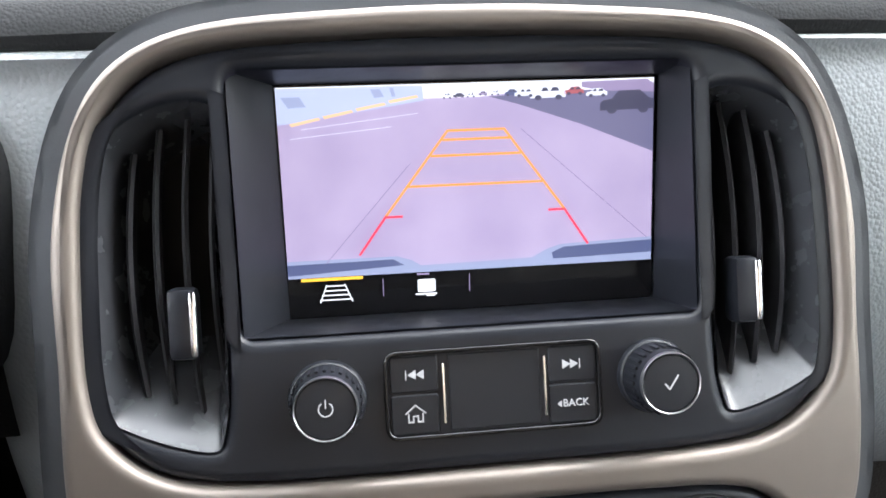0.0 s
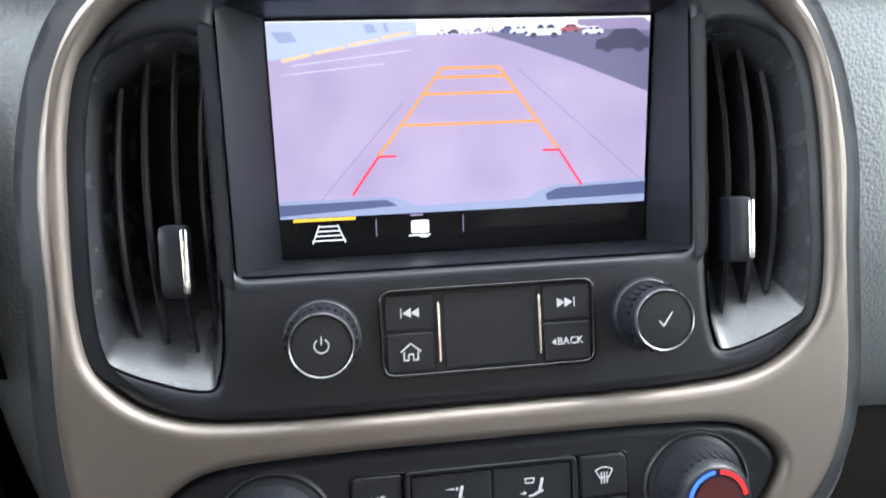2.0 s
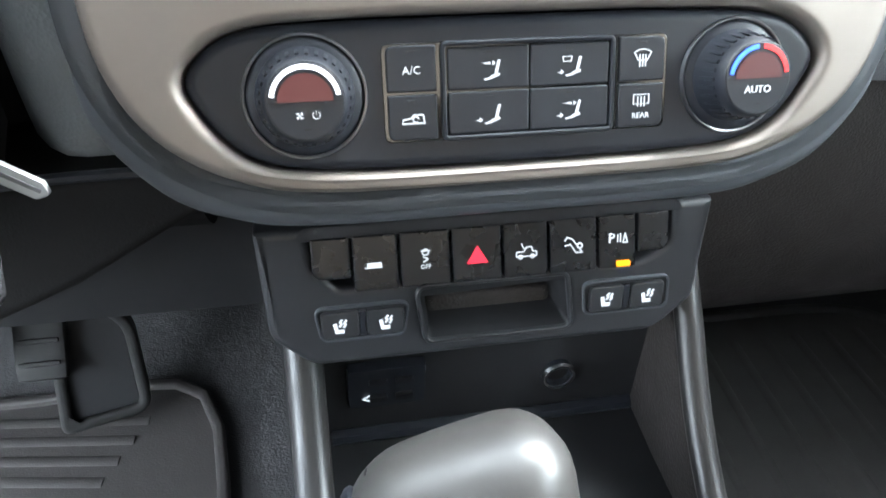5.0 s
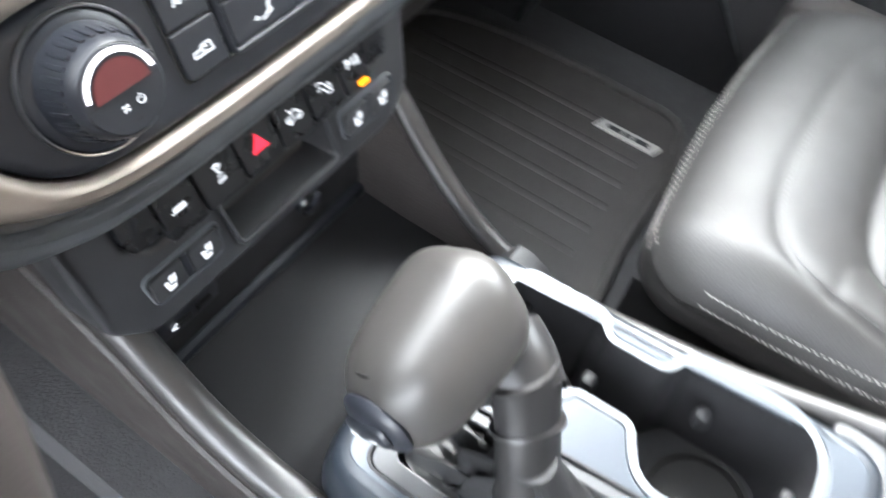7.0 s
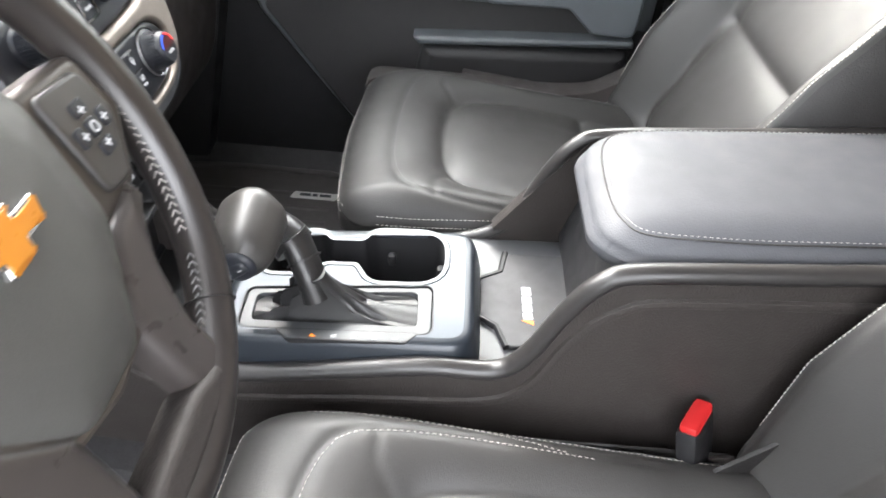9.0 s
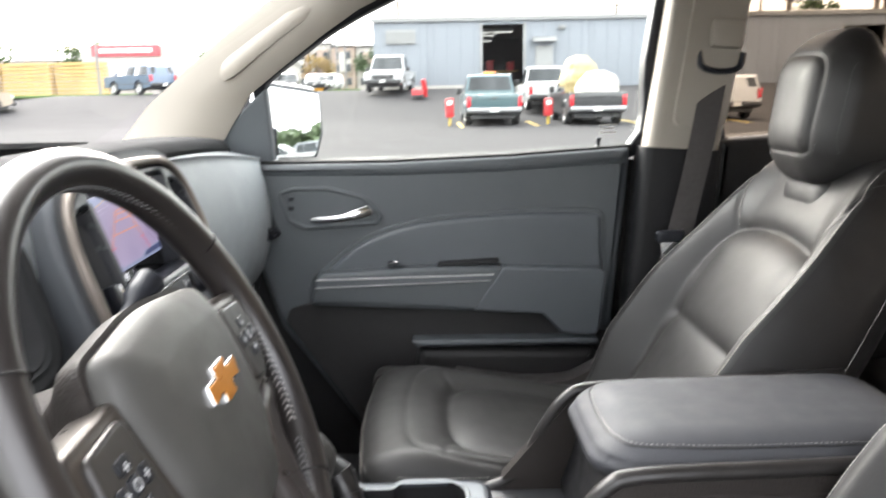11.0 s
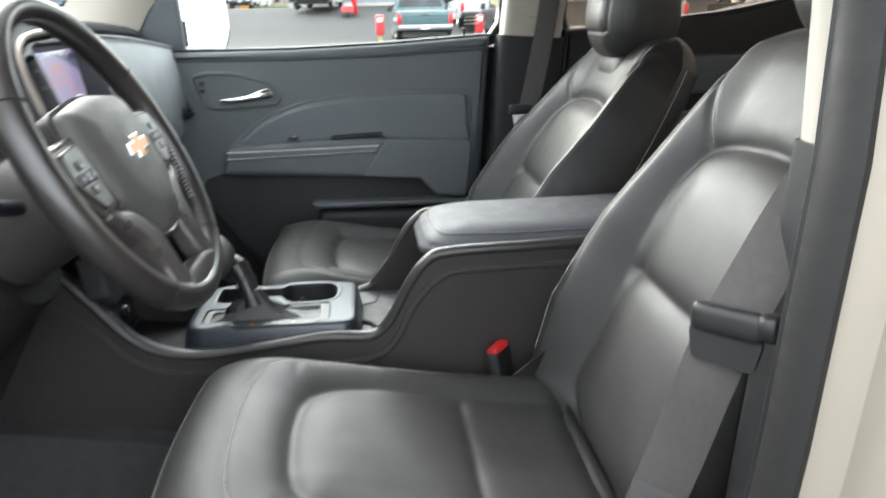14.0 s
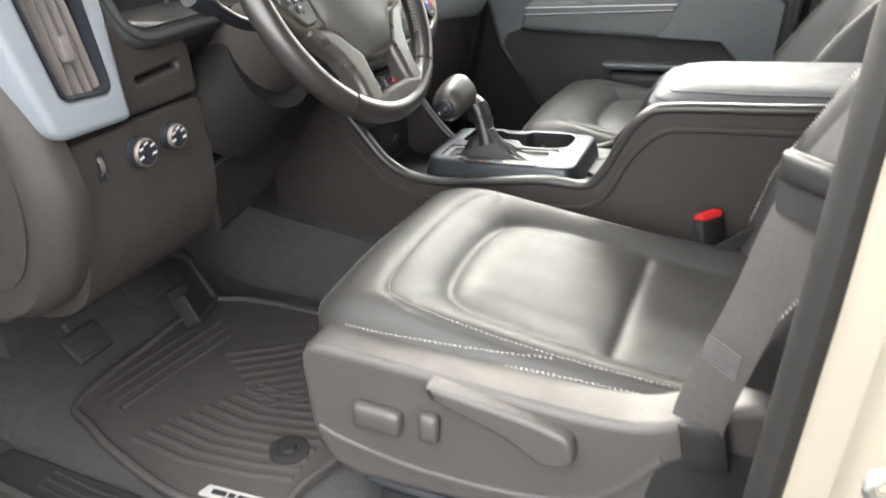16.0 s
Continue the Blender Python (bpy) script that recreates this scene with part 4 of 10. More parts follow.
part("icon", strokes([[(bx[3] - 0.0052, 0.0036), (bx[3] - 0.0052, 0.006), (bx[3] - 0.001, 0.0062), (bx[3] + 0.0002, 0.0085), (bx[3] + 0.003, 0.0085), (bx[3] + 0.0036, 0.0062), (bx[3] + 0.0056, 0.0060), (bx[3] + 0.0056, 0.0036), (bx[3] - 0.0052, 0.0036)], [(bx[3] - 0.0025, 0.0105), (bx[3] - 0.0012, 0.0078)], arc(bx[3] - 0.003, 0.0034, 0.001, 0, 360, 8), arc(bx[3] + 0.0034, 0.0034, 0.001, 0, 360, 8)], 0.0006, IW), WHITEMARK, bank)
part("icon", strokes([[(bx[4] - 0.0048, 0.010), (bx[4] - 0.0036, 0.0118), (bx[4] - 0.001, 0.0108), (bx[4] + 0.0048, 0.0032), (bx[4] + 0.0012, 0.0032), (bx[4] - 0.0018, 0.0078), (bx[4] - 0.0048, 0.0072)], arc(bx[4] + 0.0034, 0.0068, 0.0014, 0, 360, 8)], 0.0007, IW), WHITEMARK, bank)
words("label_p", "P", 0.0075, IW @ Matrix.Translation((bx[5] - 0.0035, 0.009, 0.0002)), WHITEMARK, bank)
part("icon", strokes([[(bx[5], 0.007), (bx[5], 0.011)], [(bx[5] + 0.0015, 0.007), (bx[5] + 0.0015, 0.0115)], [(bx[5] + 0.003, 0.0065), (bx[5] + 0.0055, 0.0065), (bx[5] + 0.0042, 0.0115), (bx[5] + 0.003, 0.0065)]], 0.0006, IW), WHITEMARK, bank)
AMBER = glow("amber_indicator", (1.0, 0.26, 0.0), 0.75)
part("indicator", plate(rrect(bx[5] + 0.003, -0.0045, 0.0075, 0.0028, 0.0006), 0.006, 0.0088, 0.0003, (), SWB), AMBER, bank, "lit amber indicator")
for lp, cx_ in ((heatL, -0.0705), (heatR, 0.0765)):
    part("heater_surround", plate(offset(lp, -0.0012), -0.001, 0.0010, 0.0004, (), SWB), BLACK_MATT, bank)
    part("heater_rim", plate(offset(lp, -0.0022), -0.001, 0.0024, 0.0009, [offset(lp, -0.0008)], SWB, seg=2), LIPGREY, bank, "raised grey rim")
    for dx in (-0.0120, 0.0120):
        part("heater_key", plate(rrect(cx_ + dx, -0.029, 0.0198, 0.0158, 0.0028), 0.0, 0.0034, 0.0010, (), SWB, seg=2), PANELGREY, bank)
        hx_ = cx_ + dx
        part("icon", strokes([[(hx_ - 0.0026, -0.0280), (hx_ - 0.0018, -0.0322), (hx_ + 0.0014, -0.0322)]], 0.0021, SWB @ Matrix.Translation((0, 0, 0.0036))), WHITEMARK, bank)
        part("icon", strokes([[(hx_ - 0.0002, -0.0290), (hx_ + 0.0008, -0.0276), (hx_, -0.0266), (hx_ + 0.0010, -0.0252)], [(hx_ + 0.0020, -0.0296), (hx_ + 0.0030, -0.0282), (hx_ + 0.0022, -0.0272), (hx_ + 0.0032, -0.0258)]], 0.0011, SWB @ Matrix.Translation((0, 0, 0.0036))), WHITEMARK, bank)
    part("key_divider", plate(rrect(cx_, -0.029, 0.0036, 0.0150, 0.0008), 0.0, 0.0026, 0.0005, (), SWB), BUTTON, bank)

# ================= shell of the cab =================
DOOR = frame_from((0.74, 0, 0), (0, -1, 0), (0, 0, 1))      # (back, up, inwards) on the passenger side
DOORL = frame_from((-0.74, 0, 0), (0, 1, 0), (0, 0, 1))     # (ahead, up, inwards) on the driver side

floor = tagged(part("floor", slab([(0.62, 0.80), (0.45, 0.62), (0.32, 0.515), (0.20, 0.488), (-2.05, 0.488), (-2.05, 0.44), (0.30, 0.44), (0.70, 0.78)], -0.76, 0.76, 4), CARPET), "dark carpeted cab floor rising to the firewall", "floor", kind="structure")
part("tunnel", slab([(0.5, 0.52), (0.5, 0.72), (0.1, 0.66), (-0.5, 0.60), (-1.2, 0.52), (-1.2, 0.45), (0.5, 0.45)], -0.15, 0.14, 2), CARPET, floor)
tagged(part("wall_front", slab([(0.60, 0.5), (0.62, 1.16), (0.68, 1.16), (0.68, 0.5)], -0.80, 0.80, 2), BLACK_MATT), "black firewall behind the dashboard", "wall", kind="structure")
tagged(part("wall_back", slab([(-1.98, 0.45), (-2.02, 1.28), (-2.06, 1.28), (-2.04, 0.45)], -0.76, 0.76, 2), BLACK_MATT), "dark back wall of the cab below the rear glass", "wall", kind="structure")


def roof_z(x, y):
    b = -y
    z = 1.628 + 0.072 * (b - 0.6) + 0.055 * (1 - (x / 0.68) ** 2)
    z -= 0.24 * max(0.0, (0.52 - b)) ** 1.35
    z -= 0.09 * max(0.0, abs(x) - 0.56) ** 1.0 * 3.0
    return z


vt, fc = [], []
NX, NY = 24, 40
for j in range(NY + 1):
    for i in range(NX + 1):
        x, y = -0.70 + 1.40 * i / NX, -0.10 - 1.86 * j / NY
        vt.append((x, y, roof_z(x, y)))
for j in range(NY + 1):
    for i in range(NX + 1):
        x, y = -0.70 + 1.40 * i / NX, -0.10 - 1.86 * j / NY
        vt.append((x * 1.02, y, roof_z(x, y) + 0.05))
N1 = (NX + 1) * (NY + 1)
for j in range(NY):
    for i in range(NX):
        a = j * (NX + 1) + i
        fc.append((a, a + NX + 1, a + NX + 2, a + 1))
        fc.append((N1 + a, N1 + a + 1, N1 + a + NX + 2, N1 + a + NX + 1))
rim = [j * (NX + 1) for j in range(NY + 1)] + [NY * (NX + 1) + i for i in range(1, NX + 1)] + [j * (NX + 1) + NX for j in range(NY - 1, -1, -1)] + [i for i in range(NX - 1, 0, -1)]
for a, b in zip(rim, rim[1:] + rim[:1]):
    fc.append((a, b, N1 + b, N1 + a))
bm_ = mk(vt, fc)
bmesh.ops.recalc_face_normals(bm_, faces=bm_.faces)
tagged(part("ceiling", bm_, HEADLINER), "grey cloth headliner of the cab roof", "ceiling", kind="structure")
gh = thing("grab_handle", (0.56, -1.28, 1.68), "grey folding grab handle on the headliner", "grab handle")
part("grip", sweep([(0.575, -1.14, 1.698), (0.555, -1.15, 1.672), (0.55, -1.20, 1.666), (0.55, -1.36, 1.678), (0.555, -1.41, 1.688), (0.575, -1.42, 1.715)], (0.015, 0.020), 10), HEADLINER, gh)
for y_ in (-1.14, -1.42):
    part("mount", rbox((0.05, 0.045, 0.03), 0.010, (4, 4, 3), pose(0.575, y_, 1.697 - 0.07 * (y_ + 1.14) , 0, 12, 0)), HEADLINER, gh)
part("coat_hook", sweep([(0.57, -1.33, 1.70), (0.555, -1.335, 1.685), (0.55, -1.345, 1.668), (0.545, -1.36, 1.664)], 0.005, 8), BLACK_MATT, gh)

tagged(part("wall_east", slab([(0.62, 0.44), (0.62, 1.15), (-0.02, 1.10), (-0.80, 1.10), (-1.95, 1.24), (-1.95, 0.44)], 0.765, 0.80, 2), BLACK_MATT), "black inner side of the passenger side body", "wall", kind="structure")
tagged(part("kick_panel", slab([(0.10, 0.48), (0.02, 0.90), (0.10, 1.10), (0.62, 1.10), (0.62, 0.48)], 0.70, 0.764, 2), BLACK_MATT), "black kick panel at the passenger footwell", "kick panel", kind="structure")

# ---- passenger door ----
door = thing("passenger_door", (0.74, -0.4, 0.55), "dark grey front passenger door panel with armrest and silver strip", "door")
skin_out = rounded([(0.745, 0.56), (0.750, 1.222), (0.50, 1.190), (0.26, 1.166), (-0.05, 1.148), (-0.06, 1.10), (-0.005, 0.92), (0.035, 0.81), (0.20, 0.605), (0.24, 0.56)][::-1], [0.02, 0.02, 0.03, 0.03, 0.02, 0.02, 0.3, 0.3, 0.012, 0.01], 5)
skin_out = skin_out if sum(skin_out[i - 1][0] * skin_out[i][1] - skin_out[i][0] * skin_out[i - 1][1] for i in range(len(skin_out))) > 0 else skin_out[::-1]
part("panel", plate(skin_out, -0.06, 0.035, 0.014, (), DOOR, seg=4), DOORSKIN, door)


def ccw(p):
    p = np.array(p, float)
    return p if sum(p[i - 1][0] * p[i][1] - p[i][0] * p[i - 1][1] for i in range(len(p))) > 0 else p[::-1]


belt = ccw(rounded([(0.748, 1.228), (0.50, 1.196), (0.26, 1.172), (-0.04, 1.152), (-0.05, 1.125), (0.26, 1.142), (0.50, 1.163), (0.746, 1.192)], 0.008, 3))
part("belt_roll", plate(belt, 0.0, 0.0395, 0.0125, (), DOOR, seg=4), DOORSKIN, door)
seal_ = ccw(rounded([(0.752, 1.2325), (0.50, 1.2005), (0.26, 1.1765), (-0.04, 1.1565), (-0.04, 1.140), (0.26, 1.160), (0.50, 1.184), (0.752, 1.216)], 0.002, 2))
part("window_seal", plate(seal_, -0.058, 0.0295, 0.002, (), DOOR), FOOTBLACK, door, "black rubber seal along the window")
part("shut_edge", plate(ccw([(0.7515, 0.56), (0.776, 0.56), (0.776, 1.20), (0.7515, 1.20)]), -0.058, 0.006, 0.004, (), DOOR), FOOTBLACK, door, "black rear edge of the door")
ins = ccw(catmull([(0.105, 0.902), (0.150, 0.955), (0.206, 1.003), (0.293, 1.041), (0.40, 1.064), (0.524, 1.080), (0.66, 1.089), (0.692, 1.086), (0.702, 1.068), (0.706, 1.02), (0.708, 0.965), (0.60, 0.955), (0.45, 0.95), (0.30, 0.935), (0.18, 0.92)], 4))
part("insert_frame", plate(offset(ins, -0.009), 0.0, 0.0375, 0.0024, (), DOOR), DOORSKIN, door)
part("upper_insert", plate(ins, 0.0, 0.046, 0.010, (), DOOR, seg=4), DOORINSERT, door, "smooth blue-grey vinyl insert")
shelf = ccw(rounded([(0.10, 0.868), (0.455, 0.872), (0.505, 0.952), (0.50, 0.975), (0.36, 0.966), (0.115, 0.936)], [0.01, 0.01, 0.01, 0.01, 0.01, 0.02], 4))
part("shelf", plate(shelf, 0.0, 0.072, 0.010, (), DOOR, seg=3), DOORSKIN, door, "dark grey switch shelf")
arm = ccw(rounded([(0.440, 0.872), (0.588, 0.874), (0.632, 0.833), (0.712, 0.829), (0.716, 0.968), (0.702, 0.978), (0.500, 0.972)], [0.008, 0.01, 0.01, 0.02, 0.02, 0.012, 0.012], 4))
part("armrest", plate(arm, 0.0, 0.0735, 0.006, (), DOOR, seg=4), DOORINSERT, door, "padded blue-grey armrest")
strip = ccw(rounded([(0.112, 0.905), (0.474, 0.939), (0.483, 0.9565), (0.118, 0.9275)], [0.003, 0.002, 0.002, 0.003], 3))
part("silver_strip", plate(strip, 0.064, 0.0755, 0.003, (), DOOR), DOORINSERT, door, "satin grey strip with bright edges")
part("bright_edge", plate(ccw(rounded([(0.113, 0.9232), (0.481, 0.9532), (0.482, 0.9562), (0.114, 0.9262)], 0.001, 2)), 0.074, 0.0765, 0.0005, (), DOOR), BRIGHTLINE, door, "thin satin silver line")
part("bright_edge", plate(ccw(rounded([(0.113, 0.9080), (0.475, 0.9410), (0.476, 0.9425), (0.114, 0.9095)], 0.0005, 2)), 0.074, 0.0765, 0.0003, (), DOOR), BRIGHTLINE, door, "thin satin silver line")
part("pull_slot", plate(ccw(rounded([(0.362, 0.9635), (0.488, 0.977), (0.492, 0.986), (0.366, 0.9725)], 0.003, 3)), 0.05, 0.070, 0.003, (), DOOR), BLACK_MATT, door)
sw_ = part("window_switch", rbox((0.024, 0.010, 0.018), 0.003, (4, 3, 3), DOOR @ pose(0.272, 0.966, 0.064, 0, 0, 5)), BUTTON, door)
part("switch_edge", rbox((0.012, 0.002, 0.004), 0.001, (3, 2, 2), DOOR @ pose(0.276, 0.9715, 0.071, 0, 0, 5)), CHROME, sw_)
bez = ccw(rounded([(0.025, 1.100), (0.060, 1.112), (0.130, 1.116), (0.205, 1.100), (0.246, 1.062), (0.236, 1.040), (0.085, 1.022), (0.048, 1.038)], 0.016, 5))
part("handle_bezel", plate(bez, 0.03, 0.040, 0.003, [offset(bez, 0.009)], DOOR), DOORSKIN, door)
part("handle_cup", plate(offset(bez, 0.008), 0.0, 0.0365, 0.001, (), DOOR), DOORSKIN, door)
part("door_handle", sweep([DOOR @ Vector(p) for p in ((0.100, 1.046, 0.046), (0.130, 1.049, 0.056), (0.165, 1.055, 0.060), (0.195, 1.064, 0.058), (0.214, 1.069, 0.050), (0.222, 1.064, 0.042))], [(0.004, 0.005), (0.005, 0.007), (0.005, 0.008), (0.005, 0.012), (0.005, 0.013), (0.004, 0.010)], 12, up=(0, 0, 1)), CHROME, door, "chrome inner door handle")
for b_ in (1.086, 1.067):
    part("lock_switch", rbox((0.013, 0.010, 0.004), 0.002, (3, 3, 2), DOOR @ pose(0.055, b_, 0.038)), BUTTON, door)
pk = ccw(rounded([(0.315, 0.803), (0.712, 0.826), (0.714, 0.812), (0.33, 0.788)], 0.004, 3))
part("pocket_lip", plate(pk, 0.02, 0.075, 0.006, (), DOOR), DOORSKIN, door)
part("lower_panel", plate(ccw(rounded([(0.742, 0.565), (0.742, 0.832), (0.640, 0.836), (0.596, 0.874), (0.105, 0.868), (0.055, 0.850), (0.045, 0.82), (0.205, 0.61), (0.24, 0.565)], [0.02, 0.004, 0.01, 0.01, 0.02, 0.02, 0.02, 0.01, 0.01], 4)), -0.02, 0.0385, 0.004, (), DOOR), LOWERDOOR, door, "black lower door trim")
low = ccw(rounded([(0.30, 0.60), (0.715, 0.60), (0.715, 0.80), (0.335, 0.782)], 0.02, 4))
part("map_pocket", plate(low, 0.0, 0.062, 0.02, (), DOOR), LOWERDOOR, door)
part("lock_pin", lathe([(0.0115, 0.0), (0.010, 0.004), (0.004, 0.006), (0.0035, 0.016), (0.0055, 0.020), (0.004, 0.0235), (0, 0.024)], 14, pose(0.735, -0.688, 1.219)), BLACK, door, "black lock pin")
# frame of the window: rubber edge, and the pane in it
win_f = ccw(catmull([(0.752, 1.226), (0.759, 1.40), (0.760, 1.563), (0.752, 1.588), (0.716, 1.604), (0.640, 1.597), (0.572, 1.585), (0.415, 1.551), (0.317, 1.520), (0.225, 1.476), (0.14, 1.427), (0.066, 1.372), (0.012, 1.328), (-0.004, 1.30), (0.006, 1.20), (0.016, 1.157), (0.13, 1.160), (0.26, 1.170), (0.50, 1.195)], 4))


def lean(bm, side=1):
    """Leans the upper part of a side of the cab inwards."""
    for v in bm.verts:
        if v.co.z > 1.16:
            v.co.x -= side * ((v.co.z - 1.16) * 0.20)
    return bm


part("window_frame", lean(plate(offset(win_f, -0.022), -0.035, 0.003, 0.006, [offset(win_f, 0.003)], DOOR)), BLACK, door, "black rubber window frame", 60)
pane = part("window_pane", lean(plate(win_f, -0.022, -0.018, 0.0005, (), DOOR)), CLEAR, door, "clear side glass")
pane.visible_shadow = False
part("etching", lean(strokes([[(0.690, 1.252 + 0.008 * k), (0.724 - 0.006 * (k % 2), 1.255 + 0.008 * k)] for k in range(3)], 0.0022, DOOR @ Matrix.Translation((0, 0, -0.0175)))), THREAD, pane)
# outside mirror with its foot
mir = thing("door_mirror", (0.86, 0.0, 1.15), "black passenger door mirror reflecting parked cars", "door mirror")
MM = pose(0.955, 0.028, 1.226) @ Euler((radians(-7.0), radians(3), radians(-30))).to_matrix().to_4x4() @ frame_from((0, 0, 0), (1, 0, 0), (0, 0, 1))
mo = rounded([(-0.115, -0.098), (0.130, -0.094), (0.162, -0.02), (0.154, 0.090), (-0.101, 0.096), (-0.124, 0.0)], [0.03, 0.04, 0.03, 0.03, 0.02, 0.05], 6)
part("housing", loft([[tuple(p) + (z,) for p in offset(mo, d)] for d, z in ((0.014, 0.016), (0.004, 0.014), (-0.004, 0.0), (-0.008, -0.03), (0.005, -0.07), (0.03, -0.10))], m=MM), BLACK, mir)
part("mirror_glass", plate(offset(mo, 0.0145), -0.002, 0.0178, 0.001, (), MM), MIRROR, mir, "silvered mirror glass")
part("foot", loft([[(0.80, 0.10, 1.165), (0.80, -0.01, 1.165), (0.78, -0.01, 1.225), (0.78, 0.09, 1.24)], [(0.88, 0.10, 1.17), (0.88, 0.02, 1.17), (0.88, 0.02, 1.21), (0.88, 0.10, 1.22)]]), BLACK, mir)
sail = ccw(rounded([(0.014, 1.155), (0.004, 1.31), (-0.045, 1.262), (-0.118, 1.172), (-0.11, 1.150)], 0.006, 3))
part("sail_panel", lean(plate(sail, -0.02, 0.012, 0.005, (), DOOR)), DOORSKIN, door, "dark triangular mirror cover")

# ---- rear passenger door ----
rdoor = thing("rear_door", (0.74, -1.35, 0.55), "black rear passenger door panel with rising window line", "door")
win_r = ccw(catmull([(0.946, 1.256), (1.10, 1.276), (1.25, 1.299), (1.352, 1.317), (1.48, 1.350), (1.60, 1.388), (1.636, 1.408), (1.650, 1.45), (1.652, 1.56), (1.646, 1.606), (1.615, 1.625), (1.45, 1.640), (1.289, 1.650), (1.10, 1.652), (1.010, 1.648), (0.966, 1.632), (0.944, 1.585), (0.938, 1.42)], 4))
rskin = ccw(rounded([(0.93, 0.56), (1.50, 0.56), (1.72, 0.80), (1.74, 1.42), (1.66, 1.405), (1.60, 1.385), (1.352, 1.315), (1.10, 1.274), (0.93, 1.252)], [0.02, 0.1, 0.1, 0.02, 0.02, 0.05, 0.1, 0.1, 0.01], 4))
part("panel", plate(rskin, -0.06, 0.04, 0.016, (), DOOR, seg=4), BLACK_MATT, rdoor)
part("upper_insert", plate(ccw(rounded([(1.05, 1.10), (1.40, 1.115), (1.62, 1.20), (1.60, 1.235), (1.20, 1.20), (1.04, 1.185)], 0.03, 4)), 0.0, 0.050, 0.010, (), DOOR), DOORSKIN, rdoor)
part("armrest", plate(ccw(rounded([(1.06, 0.97), (1.45, 0.99), (1.50, 1.06), (1.44, 1.075), (1.20, 1.06), (1.16, 1.02)], 0.02, 4)), 0.0, 0.10, 0.014, (), DOOR), DOORSKIN, rdoor)
part("door_handle", sweep([DOOR @ Vector(p) for p in ((1.06, 1.10, 0.052), (1.10, 1.105, 0.062), (1.14, 1.11, 0.06))], (0.005, 0.009), 8), BLACK, rdoor)
part("lock_pin", lathe([(0.0115, 0.0), (0.010, 0.004), (0.004, 0.006), (0.0035, 0.016), (0.0055, 0.020), (0, 0.024)], 14, pose(0.700, -1.555, 1.374)), BLACK, rdoor, "black lock pin")
part("window_surround", lean(plate(offset(win_r, -0.055), -0.030, 0.001, 0.004, [offset(win_r, -0.010)], DOOR)), HEADLINER, rdoor, "grey cloth window surround", 60)
part("window_frame", lean(plate(offset(win_r, -0.012), -0.035, 0.006, 0.004, [offset(win_r, 0.002)], DOOR)), BLACK, rdoor, "black rubber window frame", 60)
pane = part("window_pane", lean(plate(win_r, -0.022, -0.018, 0.0005, (), DOOR)), TINTED, rdoor, "bronze tinted side glass")
pane.visible_shadow = False


# ---- pillars: cream above, black below ----
def pillar(name, ring_pts, mat, label):
    return tagged(part(name, loft(ring_pts), mat), label, "pillar trim", kind="structure")


def bp_ring(z, y0, y1, xi, xo, r=0.018, side=1):
    lp = rrect((xi + xo) / 2, (y0 + y1) / 2, abs(xo - xi), abs(y1 - y0), r, 4)
    return [(side * p[0], p[1], z) for p in lp]


def tz(z):
    return 0.728 - max(0.0, z - 1.16) * 0.20


up_z = (1.232, 1.30, 1.40, 1.50, 1.58, 1.63, 1.68)
lo_z = (0.55, 0.70, 0.90, 1.10, 1.232)
for sd, nm in ((1, "east"), (-1, "west")):
    f0, f1 = (-0.772, -0.918) if sd > 0 else (-0.778, -0.955)
    wi, wo = (0.055, 0.015) if sd > 0 else (0.122, -0.074)
    zs = up_z if sd > 0 else (1.198,) + up_z[1:]
    tagged(part("wall_" + nm + "_pillar", loft([bp_ring(z, f1 - (0.012 if z > 1.5 else 0.0), f0 + (0.016 if z > 1.6 else 0.0), tz(z) - wi, tz(z) + wo, 0.022, sd) for z in zs]), CREAM), "cream upper trim of the middle pillar", "pillar trim", kind="structure")
    tagged(part("wall_" + nm + "_pillar_base", loft([bp_ring(z, f1 - 0.01, f0 + 0.006, (0.665 if sd > 0 else 0.602) + 0.01 * (z < 0.8), 0.76 if sd > 0 else 0.700, 0.02, sd) for z in (lo_z if sd > 0 else lo_z[:-1] + (1.198,))]), BLACK_MATT), "black lower trim of the middle pillar", "pillar trim", kind="structure")
# belt height adjuster plates on the pillars
for sd in (1,):
    adj = thing("belt_adjuster", (0.63, -0.885, 1.36), "cream belt height adjuster on the pillar", "belt adjuster")
    part("cover", lean(plate(ccw(rrect(0.862, 1.408, 0.105, 0.265, 0.022)), 0.055, 0.0715, 0.003, (), DOOR)), CREAM, adj)
    part("slider", rbox((0.062, 0.052, 0.022), 0.008, (5, 4, 3), DOOR @ pose(0.880, 1.452, 0.136)), CREAM, adj)
